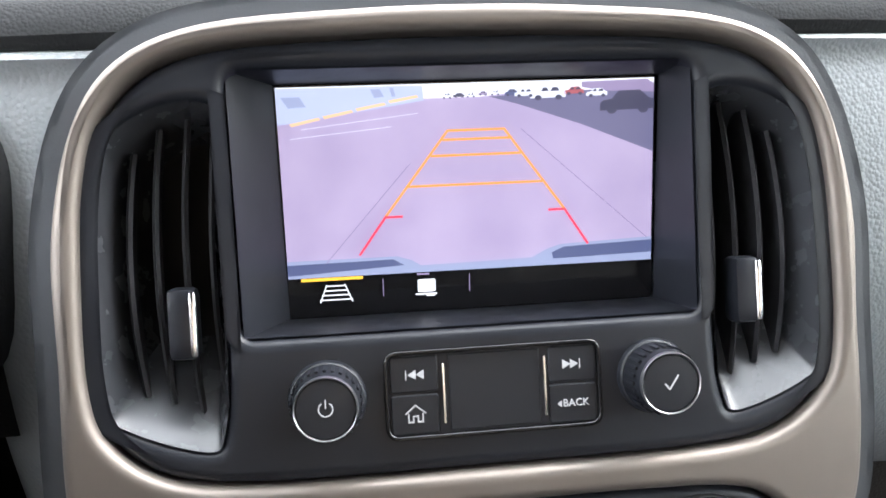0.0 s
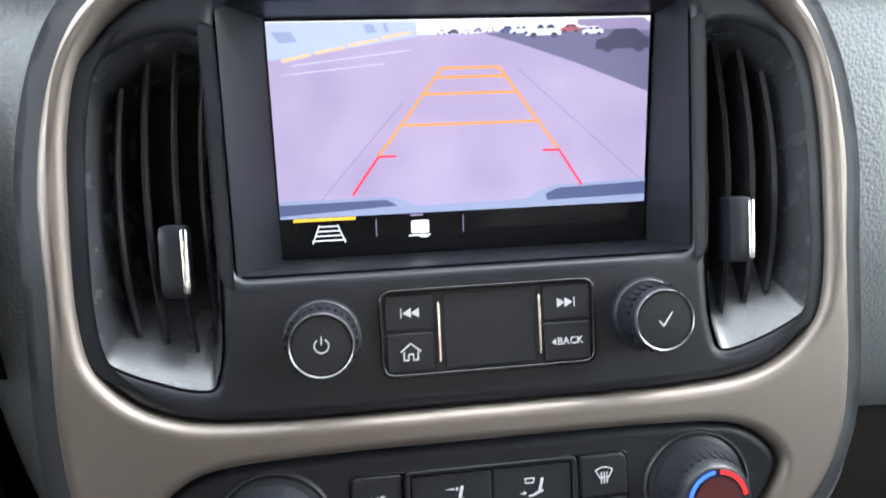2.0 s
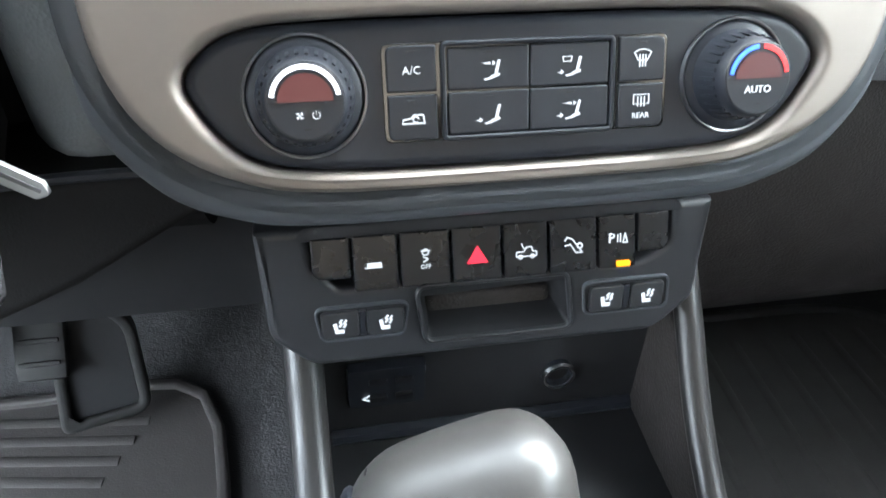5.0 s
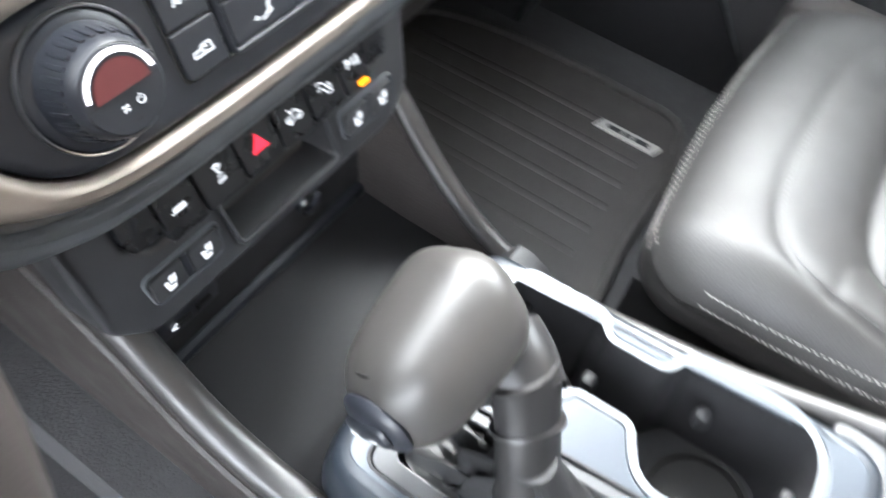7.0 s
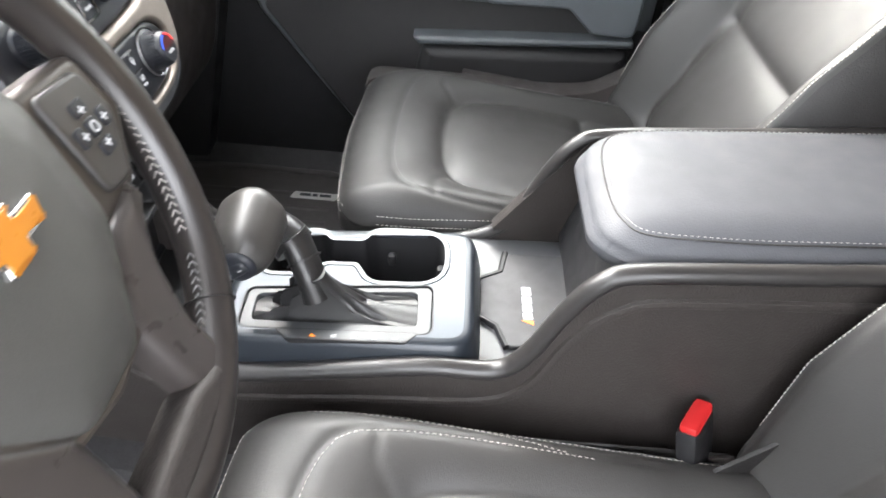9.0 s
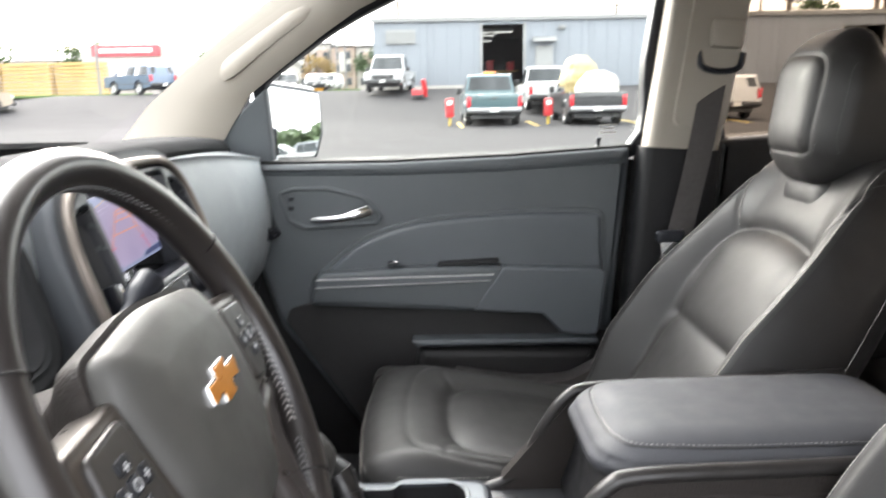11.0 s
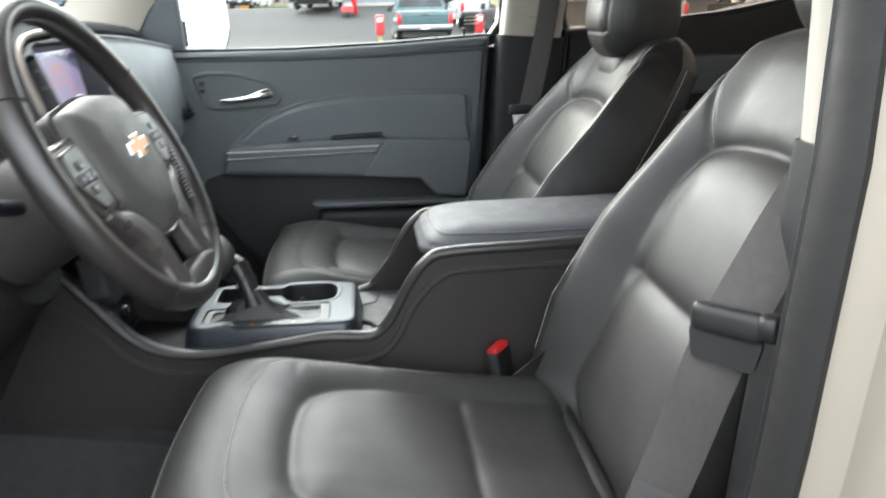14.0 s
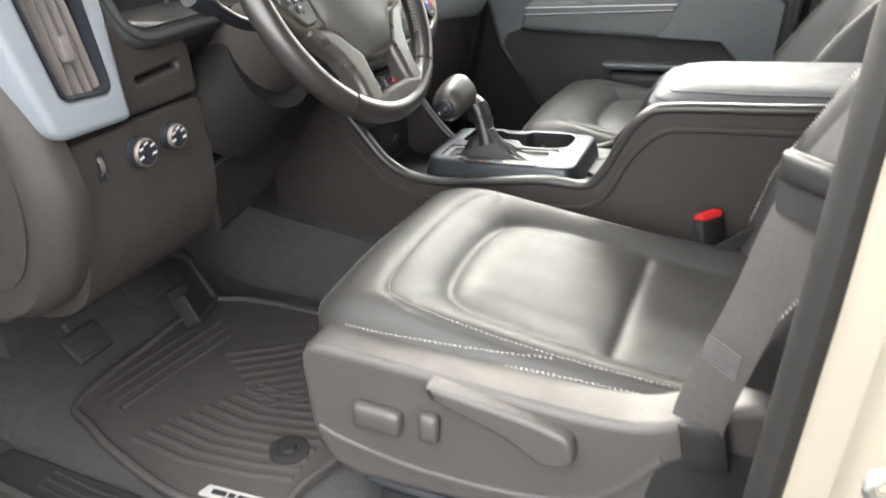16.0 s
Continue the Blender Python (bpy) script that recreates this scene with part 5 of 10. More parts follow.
# front pillar on the passenger side, with its grab handle recess
ap = []
for (yf, zf), (yr, zr), xi in (((0.30, 1.165), (0.115, 1.160), 0.695), ((0.285, 1.19), (0.09, 1.19), 0.70), ((0.227, 1.262), (0.030, 1.292), 0.688), ((0.084, 1.388), (-0.045, 1.352), 0.66), ((-0.02, 1.468), (-0.12, 1.412), 0.64), ((-0.091, 1.522), (-0.19, 1.462), 0.622), ((-0.17, 1.575), (-0.30, 1.520), 0.60), ((-0.22, 1.60), (-0.42, 1.57), 0.58)):
    ap.append([(xi, yf, zf), (xi - 0.012, yf * 0.6 + yr * 0.4, zf * 0.6 + zr * 0.4), (xi - 0.006, yf * 0.25 + yr * 0.75, zf * 0.25 + zr * 0.75), (xi + 0.015, yr, zr), (xi + 0.06, yr + 0.005, zr + 0.004), (xi + 0.07, yf - 0.005, zf + 0.004)])
tagged(part("wall_east_front_pillar", loft(ap), CREAM), "cream trim of the front pillar beside the windscreen", "pillar trim", kind="structure")
ag = thing("pillar_grab_handle", (0.63, 0.0, 1.40), "cream grab handle on the front pillar", "grab handle")
part("grip", sweep(catmull([(0.680, 0.075, 1.335), (0.662, 0.06, 1.342), (0.655, 0.02, 1.375), (0.645, -0.03, 1.415), (0.635, -0.08, 1.452), (0.634, -0.115, 1.482), (0.645, -0.13, 1.50)], 5, False), (0.012, 0.020), 10), CREAM, ag)
apl = []
for ring in ap:
    apl.append([(-x, y, z) for x, y, z in ring])
tagged(part("wall_west_front_pillar", loft(apl), CREAM), "cream trim of the driver side front pillar", "pillar trim", kind="structure")
# rear quarter: black frame and cream pillar, back glass
for sd, nm in ((1, "east"), (-1, "west")):
    tagged(part("wall_" + nm + "_rear_pillar", loft([bp_ring(z, -1.93, -1.685, tz(z) - 0.07, tz(z) + 0.03, 0.03, sd) for z in (1.42, 1.5, 1.6, 1.7, 1.76)]), CREAM), "cream rear quarter trim", "pillar trim", kind="structure")
    tagged(part("wall_" + nm + "_rear_base", loft([bp_ring(z, -1.99, -1.72, 0.60, 0.76, 0.03, sd) for z in (0.5, 0.9, 1.2, 1.42)]), BLACK_MATT), "black lower rear quarter trim", "pillar trim", kind="structure")
rg = thing("window_1", (0, -1.96, 1.28), "tinted rear window in a black frame", "window", kind="structure")
RW = frame_from((0, -1.985, 1.52), (-1, 0, 0), (0, 0.18, 1))
rw = rounded([(-0.64, -0.22), (0.64, -0.22), (0.59, 0.20), (-0.59, 0.20)], 0.06, 5)
part("window_frame", plate(offset(rw, -0.06), -0.02, 0.012, 0.006, [rw], RW), BLACK, rg)
pane = part("pane", plate(offset(rw, -0.01), -0.004, 0.0, 0.0005, (), RW), TINTED, rg)
pane.visible_shadow = False
# driver side rear door, closed, seen only as the dark wall behind the pillar
tagged(part("wall_west", plate(ccw([(-1.70, 0.5), (-0.93, 0.5), (-0.93, 1.25), (-1.70, 1.38)]), -0.06, 0.02, 0.01, (), DOORL), BLACK_MATT), "black rear door panel on the driver side", "wall", kind="structure")
tagged(part("window_2", lean(plate(ccw([(-1.68, 1.385), (-0.95, 1.255), (-0.95, 1.64), (-1.68, 1.68)]), -0.022, -0.018, 0.0005, (), DOORL), -1), TINTED), "tinted rear side glass on the driver side", "window", kind="structure").visible_shadow = False

# ---- windscreen, with its black edge ----
ws = []
for k in range(9):
    t = k / 8
    ws.append([(x * (0.735 - 0.12 * t), 0.50 - 0.66 * t - 0.10 * (x * x) * (1 - 0.3 * t), 1.170 + 0.43 * t - 0.02 * x * x) for x in np.linspace(-1, 1, 17)])
scrn = thing("window_3", (0, 0.3, 1.2), "clear windscreen with a black lower edge", "window", kind="structure")
pane = part("pane", loft(ws, caps=False, closed=False), CLEAR, scrn)
pane.visible_shadow = False
part("lower_edge", loft([[(x, y + 0.012, z + 0.006) for x, y, z in ws[0]], [(x, y + 0.006 - 0.035, z + 0.03) for x, y, z in ws[0]], [(x, y - 0.03, z + 0.02) for x, y, z in ws[0]], [(x, y + 0.012, z - 0.008) for x, y, z in ws[0]]], caps=False, closed=False), BLACK_MATT, scrn)
rm = thing("rear_view_mirror", (0.0, -0.10, 1.50), "black interior rear view mirror on the windscreen", "rear view mirror")
part("housing", rbox((0.25, 0.035, 0.068), 0.016, (10, 4, 6), pose(-0.01, -0.16, 1.482, 8, -10, 14)), BLACK, rm)
part("mirror_glass", rbox((0.236, 0.004, 0.056), 0.0019, (8, 2, 4), pose(-0.0054, -0.1776, 1.4795, 8, -10, 14)), MIRROR, rm)
part("stem", sweep([(-0.01, -0.145, 1.49), (0.0, -0.125, 1.545), (0.0, -0.10, 1.575)], 0.009, 8), BLACK_MATT, rm)
sv = thing("sun_visor", (0.36, -0.22, 1.585), "grey sun visor with a yellow warning label", "sun visor")
part("flap", rbox((0.42, 0.17, 0.018), 0.008, (8, 5, 3), pose(0.355, -0.262, 1.583, -17, 0, 0)), HEADLINER, sv)
part("warning_label", rbox((0.11, 0.055, 0.0012), 0.0005, (2, 2, 2), pose(0.30, -0.262, 1.5728, -17, 0, 0)), material("yellow_label", (0.75, 0.58, 0.05), 0.5, vary=0.05, vary_scale=40), sv)

# ---- driver side: painted pillar face, seal, sill ----
body = thing("cab_body", (-0.8, -0.8, 0.45), "champagne painted pickup cab body around the driver door opening", "vehicle body")
jr = []
for z, y, w in ((0.40, -0.66, 0.86), (0.52, -0.70, 0.85), (0.62, -0.735, 0.845), (0.80, -0.748, 0.845), (1.00, -0.752, 0.845), (1.20, -0.755, 0.84), (1.40, -0.765, 0.80), (1.60, -0.775, 0.755), (1.74, -0.775, 0.70)):
    xi = min(0.735, tz(z) + 0.012)
    w += 0.030
    jr.append([(-xi, y + 0.008, z), (-(xi + 0.010), y - 0.026, z), (-(w - 0.02), y - 0.045, z), (-w, y - 0.055, z), (-(w + 0.004), y - 0.085, z), (-(w), y - 0.24, z), (-xi, y - 0.24, z)])
part("jamb", loft(jr), PAINT, body, "champagne painted door jamb")
part("door_seal", sweep([(-(min(0.735, tz(z)) - 0.003), y + 0.010, z) for z, y, w in ((0.50, -0.56, 0), (0.515, -0.64, 0), (0.56, -0.705, 0), (0.66, -0.735, 0), (0.80, -0.748, 0), (1.00, -0.752, 0), (1.20, -0.755, 0), (1.40, -0.765, 0), (1.60, -0.775, 0), (1.72, -0.775, 0))], (0.021, 0.013), 14, up=(0, 1, 0)), RUBBER, body, "black rubber door seal")
part("seal_lip", sweep([(-(min(0.735, tz(z)) - 0.023), y + 0.012, z) for z, y in ((0.66, -0.735), (0.80, -0.748), (1.00, -0.752), (1.20, -0.755), (1.40, -0.765), (1.60, -0.775), (1.70, -0.775))], (0.005, 0.007), 8, up=(0, 1, 0)), BLACK_MATT, body, "inner lip of the door seal")
part("sill", slab([(-0.72, 0.40), (-0.80, 0.47), (-0.745, 0.505), (-0.70, 0.500), (-0.70, 0.38), (-0.80, 0.36)], 0.45, -0.70, 4, fn=lambda q: np.column_stack([q[:, 1], q[:, 0], q[:, 2]])), PAINT, body, "painted sill")
sc = part("sill_plate", plate(ccw(rounded([(-0.752, -0.69), (-0.690, -0.69), (-0.690, 0.20), (-0.71, 0.33), (-0.752, 0.36)], 0.02, 4)), 0.485, 0.509, 0.006, ()), BLACK_MATT, body, "black ribbed sill plate")
for k in range(3):
    part("rib", sweep([(-0.735 + 0.014 * k, -0.66, 0.509), (-0.735 + 0.014 * k, 0.05, 0.509), (-0.730 + 0.014 * k, 0.12, 0.509)], (0.0035, 0.0022), 6), BLACK_MATT, sc)
part("door_seal", sweep(catmull([(-0.755, -0.56, 0.508), (-0.758, -0.1, 0.510), (-0.758, 0.15, 0.515), (-0.752, 0.27, 0.56), (-0.742, 0.30, 0.66), (-0.735, 0.24, 0.80), (-0.73, 0.20, 0.95), (-0.72, 0.17, 1.12)], 4, False), (0.012, 0.014), 8), RUBBER, body, "black rubber door seal")
part("front_jamb", loft([[(-0.745, 0.52, z), (-0.745, y, z), (-0.80, y + 0.02, z), (-0.90, 0.55, z)] for z, y in ((0.40, 0.33), (0.62, 0.33), (0.80, 0.27), (1.18, 0.20))]), PAINT, body)
part("kick_panel", slab([(0.20, 0.50), (0.33, 0.56), (0.36, 0.70), (0.26, 0.83), (0.26, 0.92), (0.5, 0.95), (0.5, 0.5)], -0.75, -0.69, 2), BLACK_MATT, body)
part("roof_skin", slab([(-0.12, 1.62), (-0.30, 1.72), (-0.8, 1.79), (-1.5, 1.84), (-1.98, 1.82), (-1.98, 1.85), (-1.4, 1.87), (-0.8, 1.82), (-0.28, 1.75), (-0.08, 1.64)], -0.66, 0.66, 4), PAINT, body)
part("roof_rail", sweep([(-0.70, -0.40, 1.60), (-0.70, -0.77, 1.69), (-0.70, -1.3, 1.75), (-0.71, -1.9, 1.76)], (0.05, 0.05), 8), PAINT, body)
part("roof_rail", sweep([(0.70, -0.10, 1.56), (0.71, -0.40, 1.665), (0.71, -0.77, 1.70), (0.71, -1.3, 1.76), (0.71, -1.9, 1.78)], (0.045, 0.05), 8), PAINT, body)
part("roof_rail", sweep([(-0.72, 0.26, 1.22), (-0.70, 0.06, 1.41), (-0.67, -0.12, 1.53), (-0.68, -0.40, 1.62)], (0.04, 0.03), 8), PAINT, body)
part("bonnet", slab([(0.55, 1.00), (0.60, 1.045), (1.2, 1.04), (1.75, 0.97), (1.85, 0.88), (1.85, 0.5), (0.55, 0.5)], -0.86, 0.86, 4), PAINT, body)
part("outer_skin", slab([(0.30, 0.40), (0.30, 1.085), (-0.75, 1.140), (-1.75, 1.25), (-1.75, 0.40)], 0.83, 0.88, 2), PAINT, body)
st = part("striker", sweep(catmull([(-0.824, -0.808, 0.943), (-0.829, -0.786, 0.943), (-0.832, -0.776, 0.946), (-0.833, -0.773, 0.953), (-0.832, -0.776, 0.960), (-0.829, -0.786, 0.963), (-0.824, -0.808, 0.963)], 4, False), 0.0036, 10), STEEL, body, "bare steel door striker")
part("striker_plate", rbox((0.034, 0.006, 0.052), 0.0025, (3, 2, 4), pose(-0.826, -0.7930, 0.960, 0, 0, 7)), PAINT, body)
for dz in (-0.019, 0.019):
    part("striker_bolt", lathe([(0.0062, 0.0), (0.0062, 0.003), (0.004, 0.0042), (0, 0.0042)], 14, frame_from((-0.834, -0.7925, 0.960 + dz), (-1, -0.1, 0), (0, 0, 1))), STEEL, body)
JL = frame_from((-0.8145, -0.7850, 0.839), (-0.993, -0.12, 0), (0.02, 0.02, 1)) @ pose(0, 0, 0, 0, 0, -19)
lb = part("tyre_label", plate(rrect(0, 0, 0.043, 0.120, 0.003), 0.0, 0.0025, 0.0004, (), JL), material("white_label", (0.50, 0.49, 0.47), 0.5, vary=0.04, vary_scale=60), body, "yellow and white adhesive label")
YINK = material("yellow_ink", (0.74, 0.36, 0.012), 0.5, vary=0.05, vary_scale=60)
part("label_band", plate(rrect(-0.0155, 0.008, 0.0085, 0.094, 0.001), 0.0012, 0.0031, 0.0002, (), JL), YINK, lb)
part("label_block", plate(rrect(0.0095, 0.040, 0.018, 0.024, 0.001), 0.0012, 0.0031, 0.0002, (), JL), material("orange_ink", (0.72, 0.33, 0.01), 0.5, vary=0.05, vary_scale=60), lb)
part("label_mark", plate(circle(-0.0145, -0.048, 0.0055, 20), 0.0012, 0.0031, 0.0002, (), JL), material("grey_ink", (0.12, 0.12, 0.12), 0.5, vary=0.05, vary_scale=60), lb)
part("label_print", strokes([[(-0.006 + 0.003 * (k % 2), 0.018 - 0.008 * k), (0.018 - 0.004 * (k % 3), 0.018 - 0.008 * k)] for k in range(9)], 0.0016, JL @ Matrix.Translation((0, 0, 0.0029))), material("faint_ink", (0.28, 0.22, 0.22), 0.5, vary=0.05, vary_scale=60), lb)

# driver door, standing open on its front hinges
DR = Matrix.Translation((-0.800, 0.235, 0.0)) @ pose(0, 0, 0, 0, 0, -66) @ frame_from((0, 0, 0), (0, 1, 0), (0, 0, 1))   # (ahead, up, inwards), shut it runs back from the hinge
ddoor = thing("driver_door", (-0.80, 0.235, 0.45), "dark grey driver door standing open beside the cab", "door")
part("outer_skin", plate(ccw(rounded([(-1.02, 0.42), (-0.02, 0.42), (0.0, 1.12), (-1.0, 1.17)], 0.05, 4)), -0.13, -0.09, 0.01, (), DR), PAINT, ddoor, "champagne painted outer skin")
part("panel", plate(ccw(rounded([(-0.98, 0.48), (-0.14, 0.48), (-0.04, 0.72), (-0.02, 1.13), (-0.98, 1.19)], 0.04, 4)), -0.09, 0.01, 0.014, (), DR), DOORSKIN, ddoor)
part("armrest", plate(ccw(rounded([(-0.90, 0.86), (-0.22, 0.90), (-0.22, 0.97), (-0.90, 0.96)], 0.02, 4)), 0.0, 0.06, 0.012, (), DR), DOORINSERT, ddoor)
dwf = ccw(rounded([(-0.98, 1.18), (-0.08, 1.13), (-0.22, 1.32), (-0.60, 1.56), (-0.95, 1.60)], [0.02, 0.02, 0.05, 0.1, 0.05], 4))
part("window_frame", plate(offset(dwf, -0.03), -0.09, -0.04, 0.006, [offset(dwf, 0.012)], DR), BLACK, ddoor, "black window frame", 60)
dpane = part("window_pane", plate(offset(dwf, 0.006), -0.068, -0.064, 0.0005, (), DR), CLEAR, ddoor, "clear side glass")
dpane.visible_shadow = False

# ================= dashboard =================
dash = thing("dashboard", (0, 0.2, 0.85), "dark grey grained dashboard with air vents at both ends", "dashboard")


def bow(q):
    """The dashboard draws back towards its ends."""
    q = np.array(q, float)
    q[:, 1] += 0.05 * (q[:, 0] / 0.70) ** 2
    q[:, 2] -= 0.035 * (q[:, 0] / 0.70) ** 2
    return q


top_prof = [(0.56, 1.13), (0.50, 1.155), (0.40, 1.168), (0.28, 1.182), (0.17, 1.196), (0.115, 1.206), (0.095, 1.233), (0.03, 1.237), (0.012, 1.230), (0.008, 1.216), (0.04, 1.19), (0.12, 1.12), (0.40, 1.08)]
DASHTOP = material("dark_dash_top", (0.032, 0.033, 0.034), 0.9, spec=0.03, vary=0.10, vary_scale=5, grain=0.25, grain_scale=620, kind="voronoi")
part("top_pad", slab(catmull(top_prof, 3), -0.70, 0.70, 28, bow), DASHTOP, dash, "grained dark dash top")
pass_prof = [(0.02, 1.213), (0.010, 1.203), (-0.004, 1.165), (-0.016, 1.11), (-0.018, 1.06), (-0.008, 1.005), (0.012, 0.960), (0.045, 0.93), (0.15, 0.93), (0.15, 1.20)]
part("passenger_pad", slab(catmull(pass_prof, 4), 0.165, 0.715, 16, lambda q: np.column_stack([q[:, 0], q[:, 1] - 0.010 * ((q[:, 0] - 0.165) / 0.55) ** 2, q[:, 2] - 0.045 * ((q[:, 0] - 0.165) / 0.55) ** 1.6])), DASH_SOFT, dash, "smooth soft passenger dash pad")
part("glovebox", slab(catmull([(0.05, 0.945), (0.030, 0.925), (0.03, 0.80), (0.06, 0.70), (0.12, 0.66), (0.25, 0.68), (0.25, 0.93)], 4), 0.15, 0.70, 8), BROWNISH, dash, "dark glovebox door")
part("under_dash", slab([(0.12, 0.70), (0.40, 0.64), (0.55, 0.9), (0.55, 1.1), (0.15, 1.0)], -0.70, 0.70, 4), BLACK_MATT, dash)
# vent at the passenger end
EV = frame_from((0.694, 0.002, 1.076), (0, -0.52, -0.85), (0.95, -0.12, 0.3))
ev = part("end_vent", plate(rrect(0, 0, 0.165, 0.040, 0.012), -0.01, 0.006, 0.004, [rrect(0, 0, 0.150, 0.026, 0.008)], EV), BLACK, dash, "slim black end vent")
for k in range(7):
    part("slat", rbox((0.002, 0.026, 0.010), 0.0008, (2, 3, 2), EV @ pose(-0.06 + 0.02 * k, 0, 0.0)), BLACK_MATT, ev)
part("vent_back", plate(rrect(0, 0, 0.152, 0.028, 0.008), -0.02, -0.008, 0.001, (), EV), BLACK_MATT, ev)

# driver side: face, cluster, knee panel
part("inner_pad", slab(catmull([(0.02, 1.213), (0.008, 1.200), (-0.004, 1.16), (-0.014, 1.10), (-0.018, 1.03), (-0.014, 0.97), (-0.004, 0.92), (0.012, 0.885), (0.04, 0.87), (0.15, 0.90), (0.15, 1.20)], 4), -0.236, -0.150, 8, lambda q: np.column_stack([q[:, 0], q[:, 1] + 0.030 * np.clip((-0.205 - q[:, 0]) / 0.031, 0, 1) ** 2, q[:, 2]])), DASH_SOFT, dash, "smooth soft dash pad beside the dials")
drv_prof = [(0.02, 1.215), (0.005, 1.20), (-0.005, 1.12), (-0.015, 1.04), (-0.022, 0.99), (-0.018, 0.93), (0.0, 0.86), (0.05, 0.80), (0.10, 0.79), (0.16, 0.83), (0.16, 1.20)]


def drv_bend(q):
    return np.column_stack([q[:, 0], q[:, 1] + 0.03 * ((q[:, 0] + 0.165) / 0.55) ** 2, q[:, 2] - 0.03 * ((q[:, 0] + 0.165) / 0.55) ** 2])


low_prof = [(-0.012, 1.055), (-0.022, 1.03), (-0.022, 0.99), (-0.018, 0.93), (0.0, 0.86), (0.05, 0.80), (0.10, 0.79), (0.16, 0.83), (0.16, 1.06), (0.06, 1.065)]
part("driver_face", slab(catmull(drv_prof, 4), -0.705, -0.562, 6, drv_bend), BROWNISH, dash, "dark brown-black driver side fascia")
part("lower_fascia", slab(catmull(low_prof, 4), -0.580, -0.452, 5, drv_bend), BROWNISH, dash, "dark brown-black fascia below the dials")
# recess and bolster below take the black that has the shade in it
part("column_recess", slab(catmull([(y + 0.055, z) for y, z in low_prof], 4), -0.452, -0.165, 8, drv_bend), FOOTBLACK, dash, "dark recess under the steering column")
KN = [(-0.034, 0.986), (-0.038, 0.975), (-0.039, 0.93), (-0.039, 0.88), (-0.034, 0.845), (-0.014, 0.800), (0.03, 0.770), (0.09, 0.762), (0.12, 0.81), (0.10, 0.95), (0.02, 0.986)]
part("knee_panel", slab(catmull(KN, 4), -0.676, -0.452, 8), BROWNISH, dash, "flat dark knee panel with knobs")
KB = frame_from((0, -0.026, 0), (1, 0, 0), (0, 0, 1))
kb_out = ccw(rounded([(-0.454, 0.890), (-0.360, 0.904), (-0.250, 0.930), (-0.150, 0.932), (-0.145, 0.908), (-0.220, 0.862), (-0.320, 0.816), (-0.400, 0.798), (-0.454, 0.790)], [0.004, 0.03, 0.02, 0.008, 0.01, 0.05, 0.05, 0.02, 0.004], 4))
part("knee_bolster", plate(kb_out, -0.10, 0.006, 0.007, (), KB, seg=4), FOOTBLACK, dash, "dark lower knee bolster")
part("recess_lip", sweep(catmull([(-0.450, -0.031, 0.889), (-0.36, -0.031, 0.903), (-0.252, -0.029, 0.929), (-0.155, -0.026, 0.931)], 5, False), (0.0035, 0.003), 8), BLACK, dash)
part("panel_seam", sweep([(-0.674, -0.0345, 0.9875), (-0.455, -0.0345, 0.9875)], (0.0012, 0.0012), 6), BLACK_MATT, dash)
CAP = [(0.05, 1.190), (0.005, 1.150), (-0.026, 1.060), (-0.046, 1.000), (-0.058, 0.950), (-0.053, 0.900), (-0.036, 0.854), (-0.004, 0.810), (0.05, 0.778), (0.12, 0.770), (0.18, 0.81), (0.20, 0.95), (0.18, 1.17)]


def cap_round(q):
    """The end of the dashboard turns back towards the door."""
    q = np.array(q, float)
    k = np.clip((-0.690 - q[:, 0]) / 0.030, 0, 1)
    cy, cz = 0.07, 0.97
    f = 1 - 0.20 * k ** 2
    q[:, 1], q[:, 2] = cy + (q[:, 1] - cy) * f, cz + (q[:, 2] - cz) * (1 - 0.06 * k ** 2)
    return q


part("end_cap", slab(catmull(CAP, 5), -0.720, -0.674, 10, cap_round), BROWNISH, dash, "dark grained end of the dashboard")
part("end_cover", slab(catmull([(0.05 + (y - 0.05) * 0.62, 0.97 + (z - 0.97) * 0.74) for y, z in CAP], 5), -0.7235, -0.716, 3), BROWNISH, dash, "grained access cover")
part("knob_panel", plate(rrect(-0.567, 0.953, 0.214, 0.076, 0.006), -0.02, 0.0030, 0.0025, (), frame_from((0, -0.0362, 0), (1, 0, 0), (0, 0, 1)), seg=3), BROWNISH, dash, "dark raised panel behind the knobs")
# air vent in a satin blue-grey frame
VL = frame_from((-0.622, -0.036, 1.082), (1, 0.05, -0.02), (0.04, 0.16, 1))
VENTGREY = material("warm_grey_vent", (0.105, 0.092, 0.088), 0.5, vary=0.06, vary_scale=20)
fr = rounded([(-0.070, -0.079), (0.036, -0.082), (0.046, 0.092), (-0.108, 0.096)], [0.024, 0.010, 0.02, 0.02], 5)
vo = rounded([(-0.046, -0.042), (0.018, -0.047), (0.014, 0.076), (-0.064, 0.078)], 0.012, 5)
sv_ = part("vent_frame", plate(fr, -0.03, 0.008, 0.008, [vo], VL, seg=4), material("blue_grey_vent_frame", (0.15, 0.165, 0.185), 0.45, vary=0.06, vary_scale=12, grain=0.1, grain_scale=800), dash, "blue-grey vent frame")
part("vent_rim", loft([[tuple(p) + (z,) for p in offset(vo, d)] for d, z in ((-0.0012, 0.0060), (-0.0010, 0.0088), (0.0015, 0.0088), (0.0035, 0.0), (0.005, -0.024))], caps=False, m=VL), BLACK, sv_)
part("vent_back", plate(offset(vo, -0.001), -0.035, -0.022, 0.001, (), VL), BROWNISH, sv_)
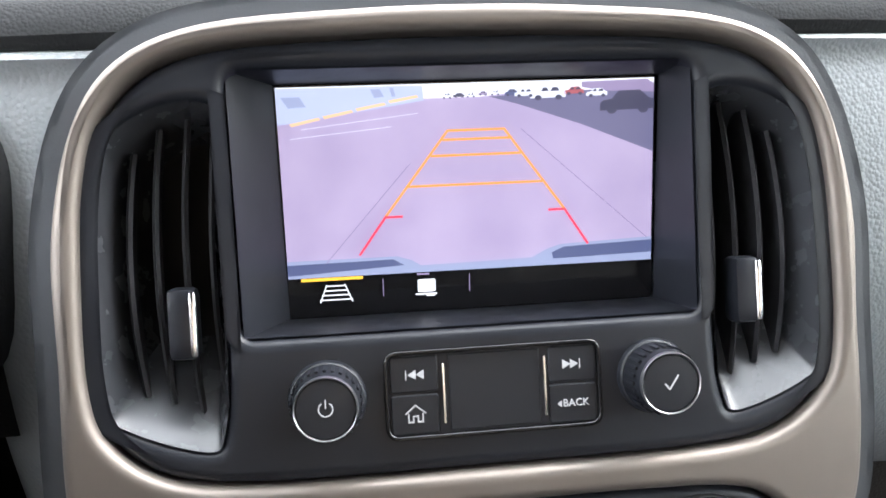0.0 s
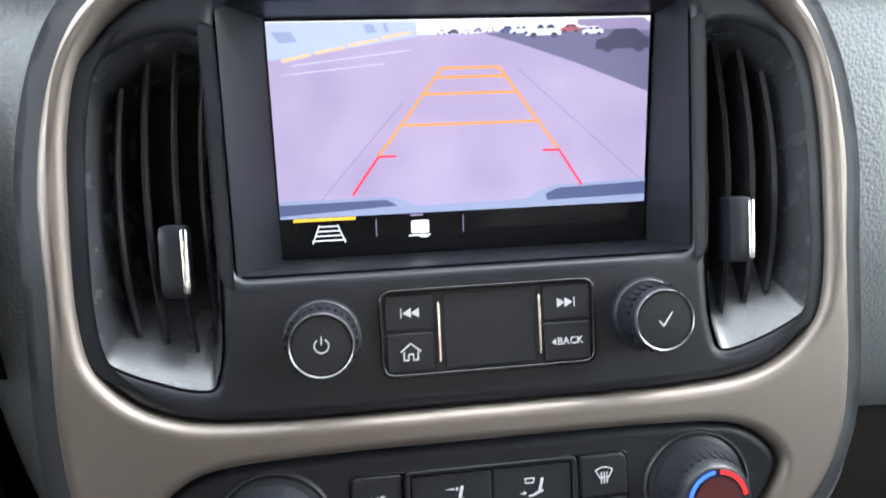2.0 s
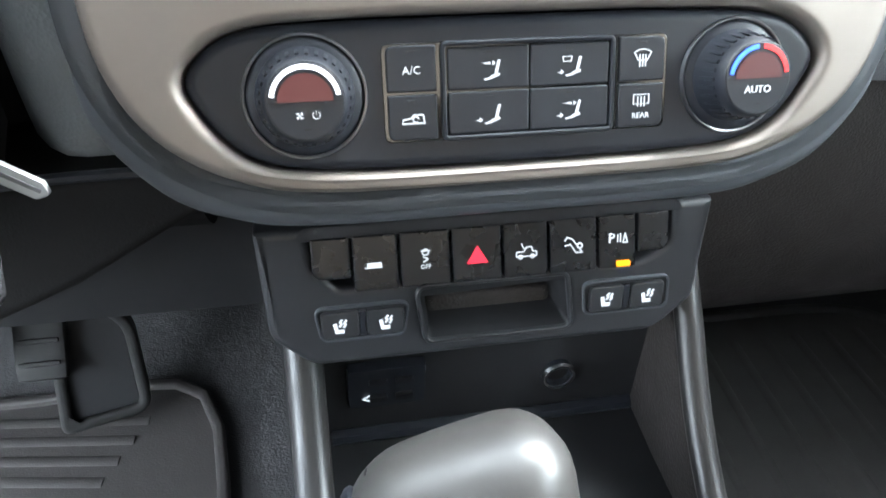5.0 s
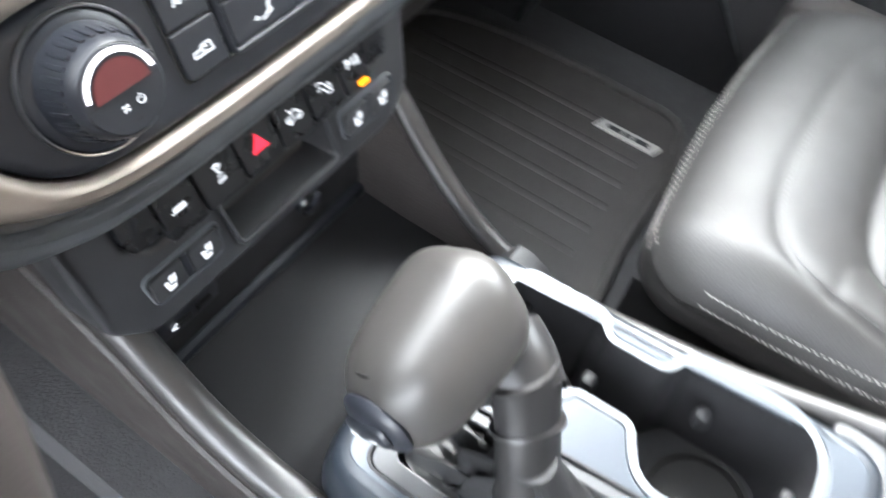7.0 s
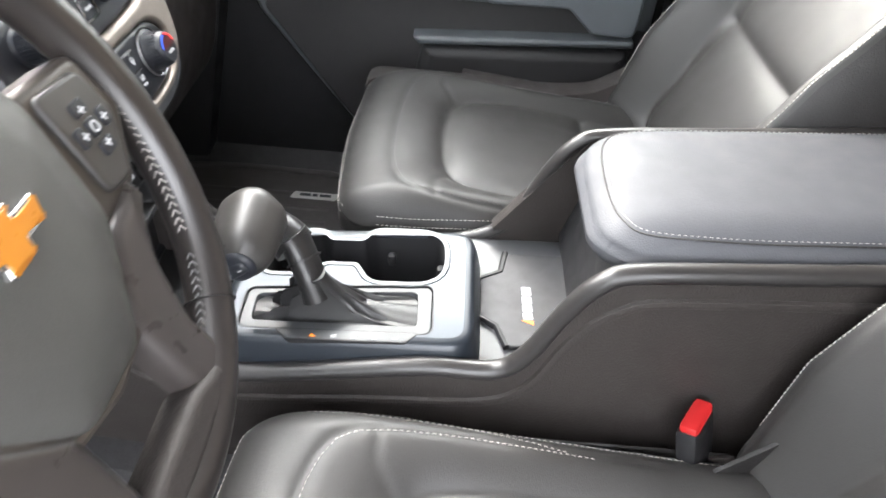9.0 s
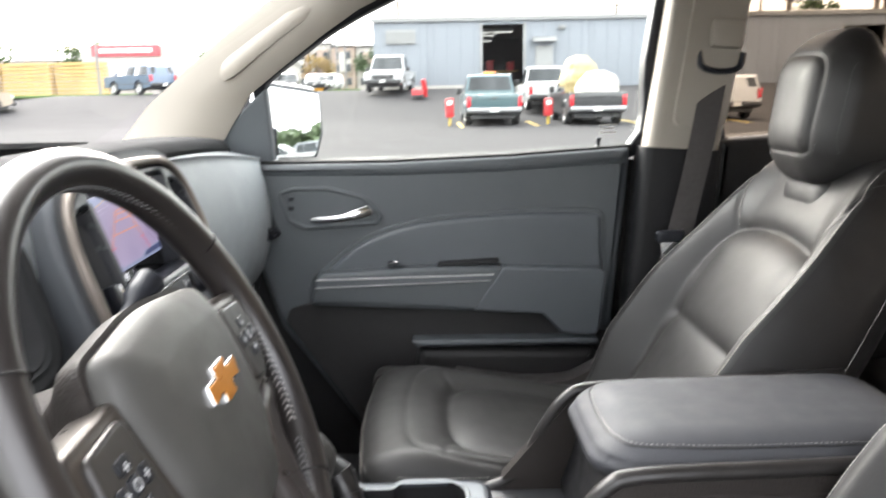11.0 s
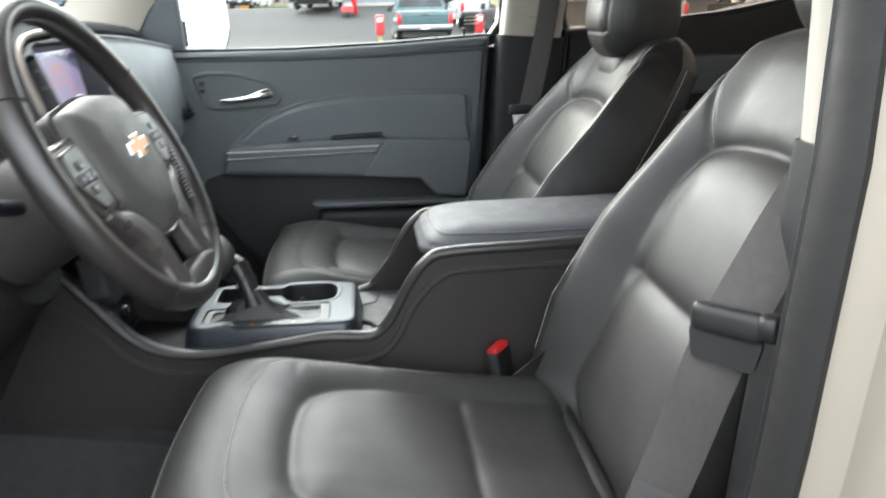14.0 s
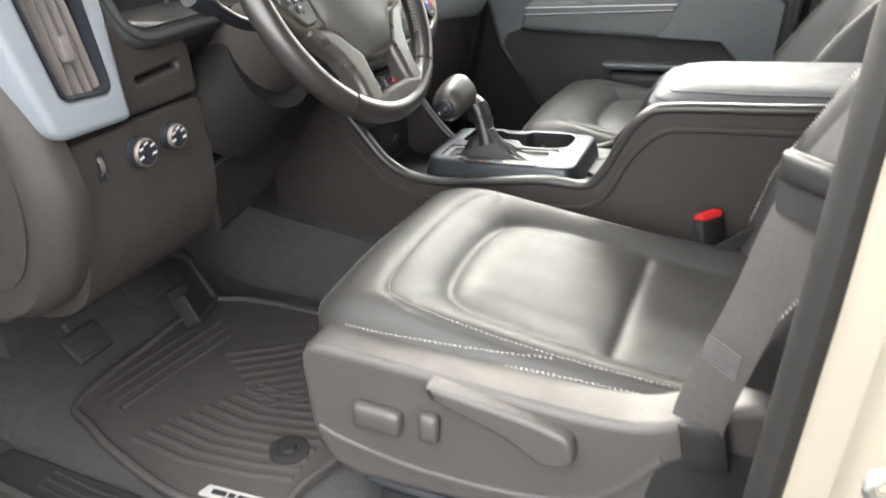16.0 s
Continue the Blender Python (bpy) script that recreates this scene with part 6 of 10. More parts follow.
for k in range(5):
    part("slat", rbox((0.003, 0.112, 0.016), 0.0012, (2, 6, 3), VL @ pose(-0.044 + 0.0125 * k, 0.014, -0.010, 0, 22, 6)), VENTGREY, sv_)
part("vent_tab", rbox((0.014, 0.026, 0.014), 0.003, (4, 5, 3), VL @ pose(-0.020, 0.006, 0.0)), VENTGREY, sv_)
# headlamp knob, dimmer and wheel
HK = frame_from((-0.577, -0.0400, 0.957), (1, 0, 0), (0, 0.02, 1))
for dx, r in ((0.0, 0.0175), (0.054, 0.0155)):
    kb = part("headlamp_knob" if dx == 0 else "dimmer_knob", lathe([(r * 1.12, -0.01), (r * 1.12, 0.002), (r, 0.003), (r * 0.97, 0.012), (r * 0.90, 0.0145), (0, 0.0145)], 32, HK @ Matrix.Translation((dx, 0.003 if dx else 0, 0.0))), BLACK, dash)
    for k in range(5):
        a = radians(200 - 55 * k)
        part("icon", strokes([[(r * 0.62 * math.cos(a) - 0.0025, r * 0.62 * math.sin(a)), (r * 0.62 * math.cos(a) + 0.0025, r * 0.62 * math.sin(a) + 0.001)]], 0.0026, HK @ Matrix.Translation((dx, 0.003 if dx else 0, 0.0148))), WHITEMARK, kb)
    part("knob_ring", lathe([(r * 0.985, 0.0105), (r * 0.965, 0.0130), (r * 0.90, 0.0150), (r * 0.84, 0.0150)], 32, HK @ Matrix.Translation((dx, 0.003 if dx else 0, 0.0))), SILVER, kb, "thin silver ring")
part("thumb_wheel_slot", plate(rrect(-0.056, 0.001, 0.014, 0.036, 0.003), -0.004, 0.0022, 0.001, [rrect(-0.056, 0.001, 0.009, 0.030, 0.002)], HK), BLACK, dash)
part("thumb_wheel", lathe([(0.014, -0.0035), (0.015, 0.0), (0.014, 0.0035), (0, 0.0036)], 24, HK @ pose(-0.056, 0.001, -0.0105, 0, 90, 0)), SILVER, dash)
UF = frame_from((0, -0.036, 0), (1, 0, 0), (0, 0, 1))
slot_ = rounded([(-0.552, 1.030), (-0.484, 1.034), (-0.484, 1.041), (-0.552, 1.037)], 0.002, 3)
part("upper_fascia", plate(ccw(rounded([(-0.592, 0.996), (-0.452, 0.996), (-0.458, 1.052), (-0.478, 1.086), (-0.588, 1.106)], [0.004, 0.012, 0.02, 0.02, 0.01], 4)), -0.05, 0.0, 0.006, [slot_], UF, seg=3), BROWNISH, dash, "dark fascia with a slim slot")
part("slot_back", plate(offset(slot_, -0.001), -0.05, -0.012, 0.001, (), UF), FOOTBLACK, dash)

# instrument cluster
clus = thing("instrument_cluster", (-0.37, 0.03, 1.05), "instrument cluster with dark dials and blue scale marks", "instrument cluster")
CL = frame_from((-0.365, 0.020, 1.142), (1, 0, 0), (0, 0.42, 1))
co_ = rounded([(-0.165, -0.075), (0.165, -0.075), (0.178, 0.02), (0.13, 0.085), (-0.13, 0.085), (-0.178, 0.02)], 0.035, 6)
part("hood", plate(offset(co_, -0.018), -0.05, 0.040, 0.014, [offset(co_, 0.004)], CL, seg=4), DASHTOP, clus, "grained hood round the dials")
part("hood_wall", loft([[tuple(p) + (z,) for p in offset(co_, d)] for d, z in ((0.003, 0.036), (0.010, 0.0), (0.014, -0.018))], caps=False, m=CL), BLACK_MATT, clus)
DIALBLACK = material("dial_black", (0.006, 0.006, 0.007), 0.7, spec=0.10, vary=0.05, vary_scale=20)
part("dial_plate", plate(offset(co_, 0.010), -0.03, -0.012, 0.002, (), CL), DIALBLACK, clus)
CYAN = glow("cyan_scale", (0.25, 0.75, 0.8), 0.7)
REDN = glow("red_needle", (0.9, 0.03, 0.03), 0.8)
for cx_, lab in ((-0.085, ("1", "2", "3", "4", "5", "6", "7")), (0.085, ("20", "40", "60", "80", "100", "120", "140"))):
    dl = part("dial", plate(circle(cx_, 0.0, 0.062, 40), -0.012, -0.0085, 0.0015, [circle(cx_, 0.0, 0.057, 40)], CL), BLACK, clus)
    part("scale", band(cx_, 0.0, 0.0535, 0.0545, -40, 220, CL @ Matrix.Translation((0, 0, -0.0095)), 40), CYAN, dl)
    part("ticks", strokes([[(cx_ + 0.050 * math.cos(radians(a)), 0.050 * math.sin(radians(a))), (cx_ + 0.054 * math.cos(radians(a)), 0.054 * math.sin(radians(a)))] for a in range(-40, 221, 13)], 0.0008, CL @ Matrix.Translation((0, 0, -0.0093))), CYAN, dl)
    for k, tx in enumerate(lab):
        a = radians(220 - 260 * (k + 0.6) / len(lab))
        words("number", tx, 0.0085, CL @ Matrix.Translation((cx_ + 0.043 * math.cos(a), 0.043 * math.sin(a), -0.009)), WHITEMARK, dl)
    part("needle", strokes([[(cx_ + 0.004, -0.006), (cx_ - 0.030 * (1 if cx_ > 0 else 1), -0.026)]], 0.0022, CL @ Matrix.Translation((0, 0, -0.007))), REDN, dl)
part("message_display", plate(rrect(0.0, -0.005, 0.055, 0.075, 0.004), -0.012, -0.008, 0.001, (), CL), DIALBLACK, clus)
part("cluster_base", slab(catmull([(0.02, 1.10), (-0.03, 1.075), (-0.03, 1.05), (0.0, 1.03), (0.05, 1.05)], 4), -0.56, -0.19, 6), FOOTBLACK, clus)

# ================= steering wheel and column =================
WH = frame_from((-0.3586, -0.183, 1.1185), (1, 0, 0), (0, 0.4933, 0.87))
wheel = thing("steering_wheel", (-0.363, -0.183, 1.136), "black leather steering wheel with grey spoke trim and stitched rim", "steering wheel")
R0 = 0.1675
rim_pts, rim_rad, ups = [], [], []
for k in range(96):
    a = 2 * math.pi * k / 96
    rim_pts.append((R0 * math.cos(a), R0 * math.sin(a) * 0.985, 0.0))
    fat = 1.0 + 0.13 * max(0.0, math.cos(2 * (a - radians(20)))) * (1 if math.sin(a) > -0.5 else 0.4)
    rim_rad.append((0.0140 * fat, 0.0158))
part("rim", sweep(rim_pts, rim_rad, 16, True, (0, 0, 1), WH), material("rim_leather", (0.017, 0.0145, 0.0137), 0.34, spec=0.62, vary=0.08, vary_scale=12, grain=0.04, grain_scale=1200, kind="voronoi", rough_vary=0.03), wheel, "glossy worn black leather rim")
for a in (28, 152, 232, 308):
    q = [((R0 + 0.0150 * math.cos(g)) * math.cos(radians(a)), (R0 + 0.0150 * math.cos(g)) * math.sin(radians(a)) * 0.985, 0.0163 * math.sin(g)) for g in np.linspace(0, 2 * math.pi, 25)[:-1]]
    part("rim_seam", sweep(q, 0.0007, 5, True, (0.3, 0.2, 1), WH), RUBBER, wheel)
# lacing on the inner side of the rim
LACE = material("grey_lacing", (0.27, 0.255, 0.24), 0.6, vary=0.1, vary_scale=90)
for a0, a1 in ((-35, 25), (155, 230), (-62, -40), (35, 145)):
    pale = a0 in (-35, 155)
    lace = None
    for g in np.arange(a0, a1, 2.0):
        for z0, z1 in ((-0.0010, 0.0022), (0.0056, 0.0024)):
            q = [((R0 - rr) * math.cos(radians(w)), (R0 - rr) * math.sin(radians(w)) * 0.985, z) for w, rr, z in ((g, 0.0139, z0), (g + 0.65, 0.0142, (z0 + z1) / 2), (g + 1.3, 0.0141, z1))]
            st_ = sweep(q, 0.00062, 5, m=WH)
            lace = st_ if lace is None else join(lace, st_)
    tagged(part("lacing", lace, LACE if pale else DARKTHREAD, wheel, "grey cross lacing" if pale else ""), kind="stuff")
# hub pad
hub = rounded([(-0.030, -0.093), (0.030, -0.093), (0.080, -0.038), (0.088, 0.030), (0.078, 0.058), (0.0, 0.068), (-0.078, 0.058), (-0.088, 0.030), (-0.080, -0.038)], [0.025, 0.025, 0.03, 0.03, 0.018, 0.2, 0.018, 0.03, 0.03], 5)
hb = []
for d, z in ((0.0, -0.010), (0.0, 0.004), (0.003, 0.010), (0.010, 0.015), (0.018, 0.018), (0.026, 0.0205), (0.032, 0.0220)):
    f_ = 1 - d / 0.082
    hb.append([(x * f_, -0.006 + (y + 0.006) * f_, z) for x, y in hub])
part("airbag_cover", loft(hb, m=WH), material("hub_vinyl", (0.056, 0.055, 0.051), 0.50, spec=0.34, vary=0.08, vary_scale=10, grain=0.10, grain_scale=900, kind="voronoi"), wheel, "rounded grained black hub cover")
part("hub_back", loft([[(x * f_, y * f_, z) for x, y in hub] for f_, z in ((1.06, -0.004), (1.04, -0.02), (0.78, -0.045), (0.68, -0.06))], m=WH), BROWNISH, wheel)
PADGREY = material("dark_key_pad", (0.030, 0.028, 0.026), 0.36, vary=0.08, vary_scale=20)
GREYTRIM = material("dark_bronze_spoke_trim", (0.066, 0.057, 0.050), 0.34, metal=0.45, vary=0.06, vary_scale=20)
for sg in (-1, 1):
    sp_ = ccw(rounded([(sg * 0.070, 0.038), (sg * 0.150, 0.034), (sg * 0.158, -0.006), (sg * 0.122, -0.042), (sg * 0.070, -0.044)], [0.006, 0.012, 0.012, 0.012, 0.006], 4))
    spk = part("spoke", plate(sp_, -0.020, 0.006, 0.006, (), WH, seg=3), GREYTRIM, wheel, "warm grey side spoke")
    cl = ccw(rounded([(sg * 0.092, 0.030), (sg * 0.138, 0.026), (sg * 0.143, -0.004), (sg * 0.116, -0.036), (sg * 0.092, -0.034)], 0.009, 4))
    cp = part("button_pad", plate(cl, 0.0, 0.010, 0.003, (), WH), PADGREY, spk)
    for dx, dy, kw, kh in ((0, 0.0125, 0.014, 0.009), (0, -0.0125, 0.014, 0.009), (0.0135, 0, 0.009, 0.012), (-0.0135, 0, 0.009, 0.012), (0, 0, 0.011, 0.011)):
        part("key", plate(rrect(sg * 0.116 + dx, -0.002 + dy, kw, kh, 0.003), 0.006, 0.0115, 0.0012, (), WH, seg=2), BUTTON, cp)
    for dx, dy in ((0, 0.011), (0, -0.011), (0.012, 0), (-0.012, 0), (0, 0)):
        part("icon", strokes([[(-0.0026, 0), (0.0026, 0)], [(0, -0.0022), (0, 0.0022)]] if (dx, dy) != (0, 0) else [arc(0, 0, 0.003, 0, 360, 12)], 0.0011, WH @ Matrix.Translation((sg * 0.116 + dx, -0.002 + dy, 0.0117))), WHITEMARK, cp)
SPOKE = material("satin_spoke", (0.036, 0.031, 0.029), 0.33, spec=0.55, vary=0.06, vary_scale=14)
for sg in (-1, 1):
    ls = ccw(rounded([(sg * 0.034, -0.082), (sg * 0.070, -0.045), (sg * 0.112, -0.034), (sg * 0.118, -0.044), (sg * 0.086, -0.080), (sg * 0.074, -0.115), (sg * 0.078, -0.150), (sg * 0.040, -0.163), (sg * 0.036, -0.130)], [0.006, 0.02, 0.006, 0.004, 0.03, 0.03, 0.008, 0.008, 0.03], 5))
    part("lower_spoke", plate(ls, -0.012, 0.010, 0.010, (), WH, seg=5), SPOKE, wheel, "satin brown-black lower spoke")
part("lower_bridge", plate(ccw(rounded([(-0.062, -0.144), (-0.03, -0.136), (0.03, -0.136), (0.062, -0.144), (0.055, -0.160), (-0.055, -0.160)], 0.008, 4)), -0.012, 0.013, 0.006, (), WH), BROWNISH, wheel)
part("hub_trim", sweep([(-0.072, -0.036, 0.006), (-0.056, -0.064, 0.005), (-0.036, -0.089, 0.004), (0.0, -0.095, 0.004), (0.036, -0.089, 0.004), (0.056, -0.064, 0.005), (0.072, -0.036, 0.006)], 0.0035, 8, m=WH), GREYTRIM, wheel)
# emblem: a plain gold cross bar in a bright edge
EM = WH @ Matrix.Translation((0.002, 0.0, 0.0225))
bt_ = [(-0.030, -0.0065), (-0.011, -0.0065), (-0.0125, -0.0125), (0.0095, -0.0125), (0.011, -0.0065), (0.0270, -0.0065), (0.030, 0.0065), (0.0125, 0.0065), (0.0140, 0.0125), (-0.0080, 0.0125), (-0.0095, 0.0065), (-0.027, 0.0065)]
em = part("emblem", plate(rounded(bt_, 0.0008, 2), -0.002, 0.0030, 0.0009, (), EM), CHROME, wheel, "bright edged gold emblem")
part("emblem_inlay", plate(offset(rounded(bt_, 0.0008, 2), 0.0022), 0.001, 0.0036, 0.0005, (), EM), material("gold_inlay", (0.46, 0.18, 0.018), 0.35, metal=0.2, vary=0.1, vary_scale=60), em)

col = thing("steering_column", (-0.363, -0.05, 1.03), "black steering column shroud with stalks", "steering column")
cring = []
for d, w, h in ((-0.045, 0.052, 0.048), (-0.07, 0.060, 0.056), (-0.12, 0.064, 0.062), (-0.20, 0.070, 0.070)):
    cring.append([(w * math.cos(a), h * math.sin(a) - 0.012, d) for a in np.linspace(0, 2 * math.pi, 21)[:-1]])
part("shroud", loft(cring, m=WH), BROWNISH, col)
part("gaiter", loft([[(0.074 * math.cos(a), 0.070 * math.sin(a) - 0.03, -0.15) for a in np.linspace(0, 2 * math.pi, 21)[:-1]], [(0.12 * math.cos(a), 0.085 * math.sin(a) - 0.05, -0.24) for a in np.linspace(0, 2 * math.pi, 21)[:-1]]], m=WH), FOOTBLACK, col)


def stalk(p, name):
    q = catmull(p, 5, False)
    n = len(q)
    s = part(name, sweep(q, [(0.0075 + 0.0015 * i / n + (0.0040 if i > n * 0.66 else 0.0), 0.0075 + 0.0015 * i / n + (0.0040 if i > n * 0.66 else 0.0)) for i in range(n)], 14, m=WH), BLACK, col)
    e, b = np.array(q[-1]), np.array(q[-2])
    mm = WH @ frame_from(e, tuple(np.cross(e - b, (0, 0, 1)) / np.linalg.norm(np.cross(e - b, (0, 0, 1)))), (0, 0, 1))
    for k in range(3):
        part("icon", strokes([[(-0.004, -0.004 + 0.004 * k), (0.004, -0.004 + 0.004 * k)]], 0.0011, mm @ Matrix.Translation((0, 0, -0.0008))), WHITEMARK, s)


stalk([(-0.05, 0.0, -0.09), (-0.10, 0.012, -0.085), (-0.140, 0.032, -0.075), (-0.177, 0.050, -0.066)], "indicator_stalk")
stalk([(0.05, 0.01, -0.09), (0.10, 0.035, -0.085), (0.138, 0.058, -0.07), (0.165, 0.070, -0.058)], "wiper_stalk")
part("ignition_barrel", lathe([(0.020, -0.03), (0.020, 0.012), (0.016, 0.018), (0.012, 0.018), (0, 0.016)], 24, pose(-0.268, -0.100, 1.030, 90, 0, 40)), BLACK, col)

# key and its fob, hanging from the ignition
key = thing("ignition_key", (-0.200, -0.130, 1.030), "steel spare key on a ring with key fob", "key")
KF = frame_from((-0.207, -0.132, 1.006), (0.80, -0.20, -0.42), (0.42, 0.10, 0.80))
kb_ = ccw(rounded([(-0.034, -0.009), (-0.012, -0.010), (-0.006, -0.0042), (0.026, -0.0042), (0.030, 0.0), (0.026, 0.0036), (-0.006, 0.0042), (-0.012, 0.010), (-0.034, 0.009)], 0.002, 3))
part("blade", plate(kb_, -0.0012, 0.0012, 0.0005, [circle(-0.026, 0.0, 0.0032, 14)], KF), STEEL, key)
part("cut_groove", strokes([[(-0.004, 0.0), (0.026, 0.0)]], 0.0016, KF @ Matrix.Translation((0, 0, 0.0012))), DARKTHREAD, key)
part("key_ring", sweep([(-0.234 + 0.014 * math.cos(a), -0.130 - 0.004 * math.sin(a), 1.010 + 0.014 * math.sin(a)) for a in np.linspace(0, 2 * math.pi, 29)[:-1]], 0.0011, 6, True, (0.1, 1, 0.2)), STEEL, key)
fob = thing("key_fob", (-0.210, -0.140, 0.985), "dark key fob with chrome edge and lock mark", "key fob")
FO = frame_from((-0.224, -0.142, 0.981), (0.96, -0.12, -0.24), (0.25, -0.06, 0.96))
fl = rounded([(-0.019, -0.034), (0.015, -0.036), (0.019, -0.026), (0.018, 0.018), (0.012, 0.030), (-0.012, 0.032), (-0.020, 0.022)], 0.006, 4)
part("case", plate(fl, -0.007, 0.007, 0.0035, (), FO), material("fob_plastic", (0.06, 0.065, 0.07), 0.3, vary=0.1, vary_scale=40, coat=0.3), fob)
part("edge_trim", sweep([tuple(p) + (0.0,) for p in offset(fl, -0.0006)][6:20], 0.003, 6, m=FO), CHROME, fob, "chrome edge trim")
part("lock_icon", strokes([arc(0.0085, -0.0215, 0.0016, 0, 180, 8), [(0.0065, -0.0235), (0.0105, -0.0235)], [(0.0065, -0.0252), (0.0105, -0.0252)]], 0.0013, FO @ Matrix.Translation((0, 0, 0.0071))), WHITEMARK, fob)
part("lock_ring", strokes([arc(0.001, -0.0315, 0.0026, 0, 360, 12)], 0.0009, FO @ Matrix.Translation((0, 0, 0.0071))), WHITEMARK, fob)

# pedals
for nm, loc, w, h, rx in (("brake_pedal", (-0.437, 0.173, 0.650), 0.075, 0.060, 40), ("parking_brake_pedal", (-0.582, 0.150, 0.640), 0.065, 0.050, 45), ("accelerator_pedal", (-0.362, 0.205, 0.628), 0.048, 0.100, 52)):
    pd = thing(nm, loc, "black rubber faced " + nm.replace("_", " ") + " in the footwell", "pedal")
    PM = pose(*loc, rx, 0, 0)
    part("pad", rbox((w, h, 0.016), 0.006, (6, 5, 3), PM), RUBBER, pd)
    for k in range(4):
        part("grip_bar", rbox((w * 0.8, 0.005, 0.005), 0.002, (4, 2, 2), PM @ pose(0, -h * 0.33 + h * 0.22 * k, 0.009)), RUBBER, pd)
    part("arm", sweep([tuple(PM @ Vector((0, 0, -0.006))), (loc[0] + 0.005, loc[1] + 0.06, loc[2] + 0.06), (loc[0] + 0.01, loc[1] + 0.10, loc[2] + 0.20)], (0.006, 0.012), 8, up=(1, 0, 0)), BLACK_MATT, pd)
FW = frame_from((-0.318, 0.185, 0.585), (0.96, 0.25, 0.0), (-0.12, 0.46, 0.88))
fwl = rounded([(-0.045, -0.065), (0.042, -0.065), (0.045, 0.030), (0.020, 0.066), (-0.030, 0.066)], [0.01, 0.02, 0.04, 0.035, 0.02], 5)
part("footwell_trim", plate(fwl, -0.02, 0.010, 0.004, [offset(fwl, 0.011)], FW), RUBBER, dash)
part("footwell_pad", plate(offset(fwl, 0.010), -0.02, 0.002, 0.002, (), FW), BLACK_MATT, dash)

# ================= centre console =================
con = thing("center_console", (-0.01, -0.4, 0.5), "dark center console with padded armrest box and shifter surround", "console")
RAILDARK = material("dark_satin_rail", (0.022, 0.0205, 0.020), 0.36, spec=0.45, vary=0.12, vary_scale=12, grain=0.06, grain_scale=1100)
side_prof = catmull([(0.12, 0.94), (0.03, 0.945), (-0.026, 0.900), (-0.07, 0.853), (-0.114, 0.806), (-0.161, 0.783), (-0.22, 0.780), (-0.30, 0.792), (-0.40, 0.810), (-0.470, 0.812), (-0.500, 0.840), (-0.525, 0.895), (-0.552, 0.936), (-0.590, 0.951), (-0.74, 0.965), (-0.93, 0.985)], 4, False)
body_prof = np.vstack([side_prof, [(-0.98, 0.90), (-1.0, 0.52), (-0.2, 0.52), (0.12, 0.56)]])
for x0, x1 in ((-0.138, -0.122), (0.100, 0.114)):
    far = x0 > 0
    drop = 0.040 * np.exp(-((side_prof[:, 0] + 0.30) / 0.155) ** 4) if far else np.zeros(len(side_prof))
    wall_prof = body_prof.copy()
    wall_prof[:len(side_prof), 1] -= drop
    part("side_wall", slab(wall_prof, x0, x1, 2), BROWNISH, con, "dark brown-black console side")
    xm = (x0 + x1) / 2
    part("edge_rail", sweep(np.column_stack([np.full(len(side_prof), xm), side_prof[:, 0], side_prof[:, 1] + 0.002 - drop])[2:], (0.009, 0.008) if far else (0.011, 0.009), 12, up=(0, 0, 1)), RAILDARK, con, "satin rounded edge rail")
for x_ in (-0.1385,):
    lowl = catmull([(0.10, 0.90), (-0.0, 0.865), (-0.06, 0.825), (-0.115, 0.772), (-0.181, 0.752), (-0.259, 0.755), (-0.34, 0.764), (-0.46, 0.775), (-0.505, 0.805), (-0.535, 0.87), (-0.575, 0.915), (-0.64, 0.930), (-0.93, 0.950)], 4, False)
    part("side_crease", sweep(np.column_stack([np.full(len(lowl), x_), lowl]), (0.004, 0.006), 8, up=(0, 0, 1)), BROWNISH, con)
part("side_skirt", slab(catmull([(0.30, 0.62), (0.14, 0.63), (0.05, 0.617), (-0.19, 0.648), (-0.9, 0.64), (-0.9, 0.49), (0.3, 0.49)], 3), -0.160, -0.134, 2), BROWNISH, con)
part("bin_back", slab([(-0.045, 0.90), (-0.050, 0.745), (0.02, 0.73), (0.02, 0.90)], -0.124, 0.102, 2), BLACK_MATT, con)
part("bin_floor", slab(catmull([(-0.03, 0.742), (-0.05, 0.738), (-0.12, 0.735), (-0.175, 0.742), (-0.195, 0.780), (-0.23, 0.76), (-0.23, 0.70), (-0.02, 0.70)], 3), -0.124, 0.102, 2), BLACK_MATT, con)
part("bin_sill", sweep([(-0.118, -0.052, 0.742), (0.098, -0.052, 0.742)], 0.006, 8), BLACK, con)
part("usb_panel", rbox((0.052, 0.010, 0.040), 0.003, (4, 2, 4), pose(-0.080, -0.050, 0.790, 4, 0, 0)), BLACK, con)
for dx, dz in ((-0.083, 0.800), (-0.083, 0.784), (-0.066, 0.800), (-0.066, 0.784)):
    part("port", rbox((0.012, 0.004, 0.006), 0.001, (2, 2, 2), pose(dx - 0.003, -0.0555, dz - 0.002, 4, 0, 0)), BLACK_MATT, con)
part("port_mark", strokes([[(0, 0), (0.004, 0.003)], [(0, 0), (0.004, -0.002)]], 0.001, frame_from((-0.096, -0.0555, 0.782), (1, 0, 0), (0, 0, 1))), WHITEMARK, con)
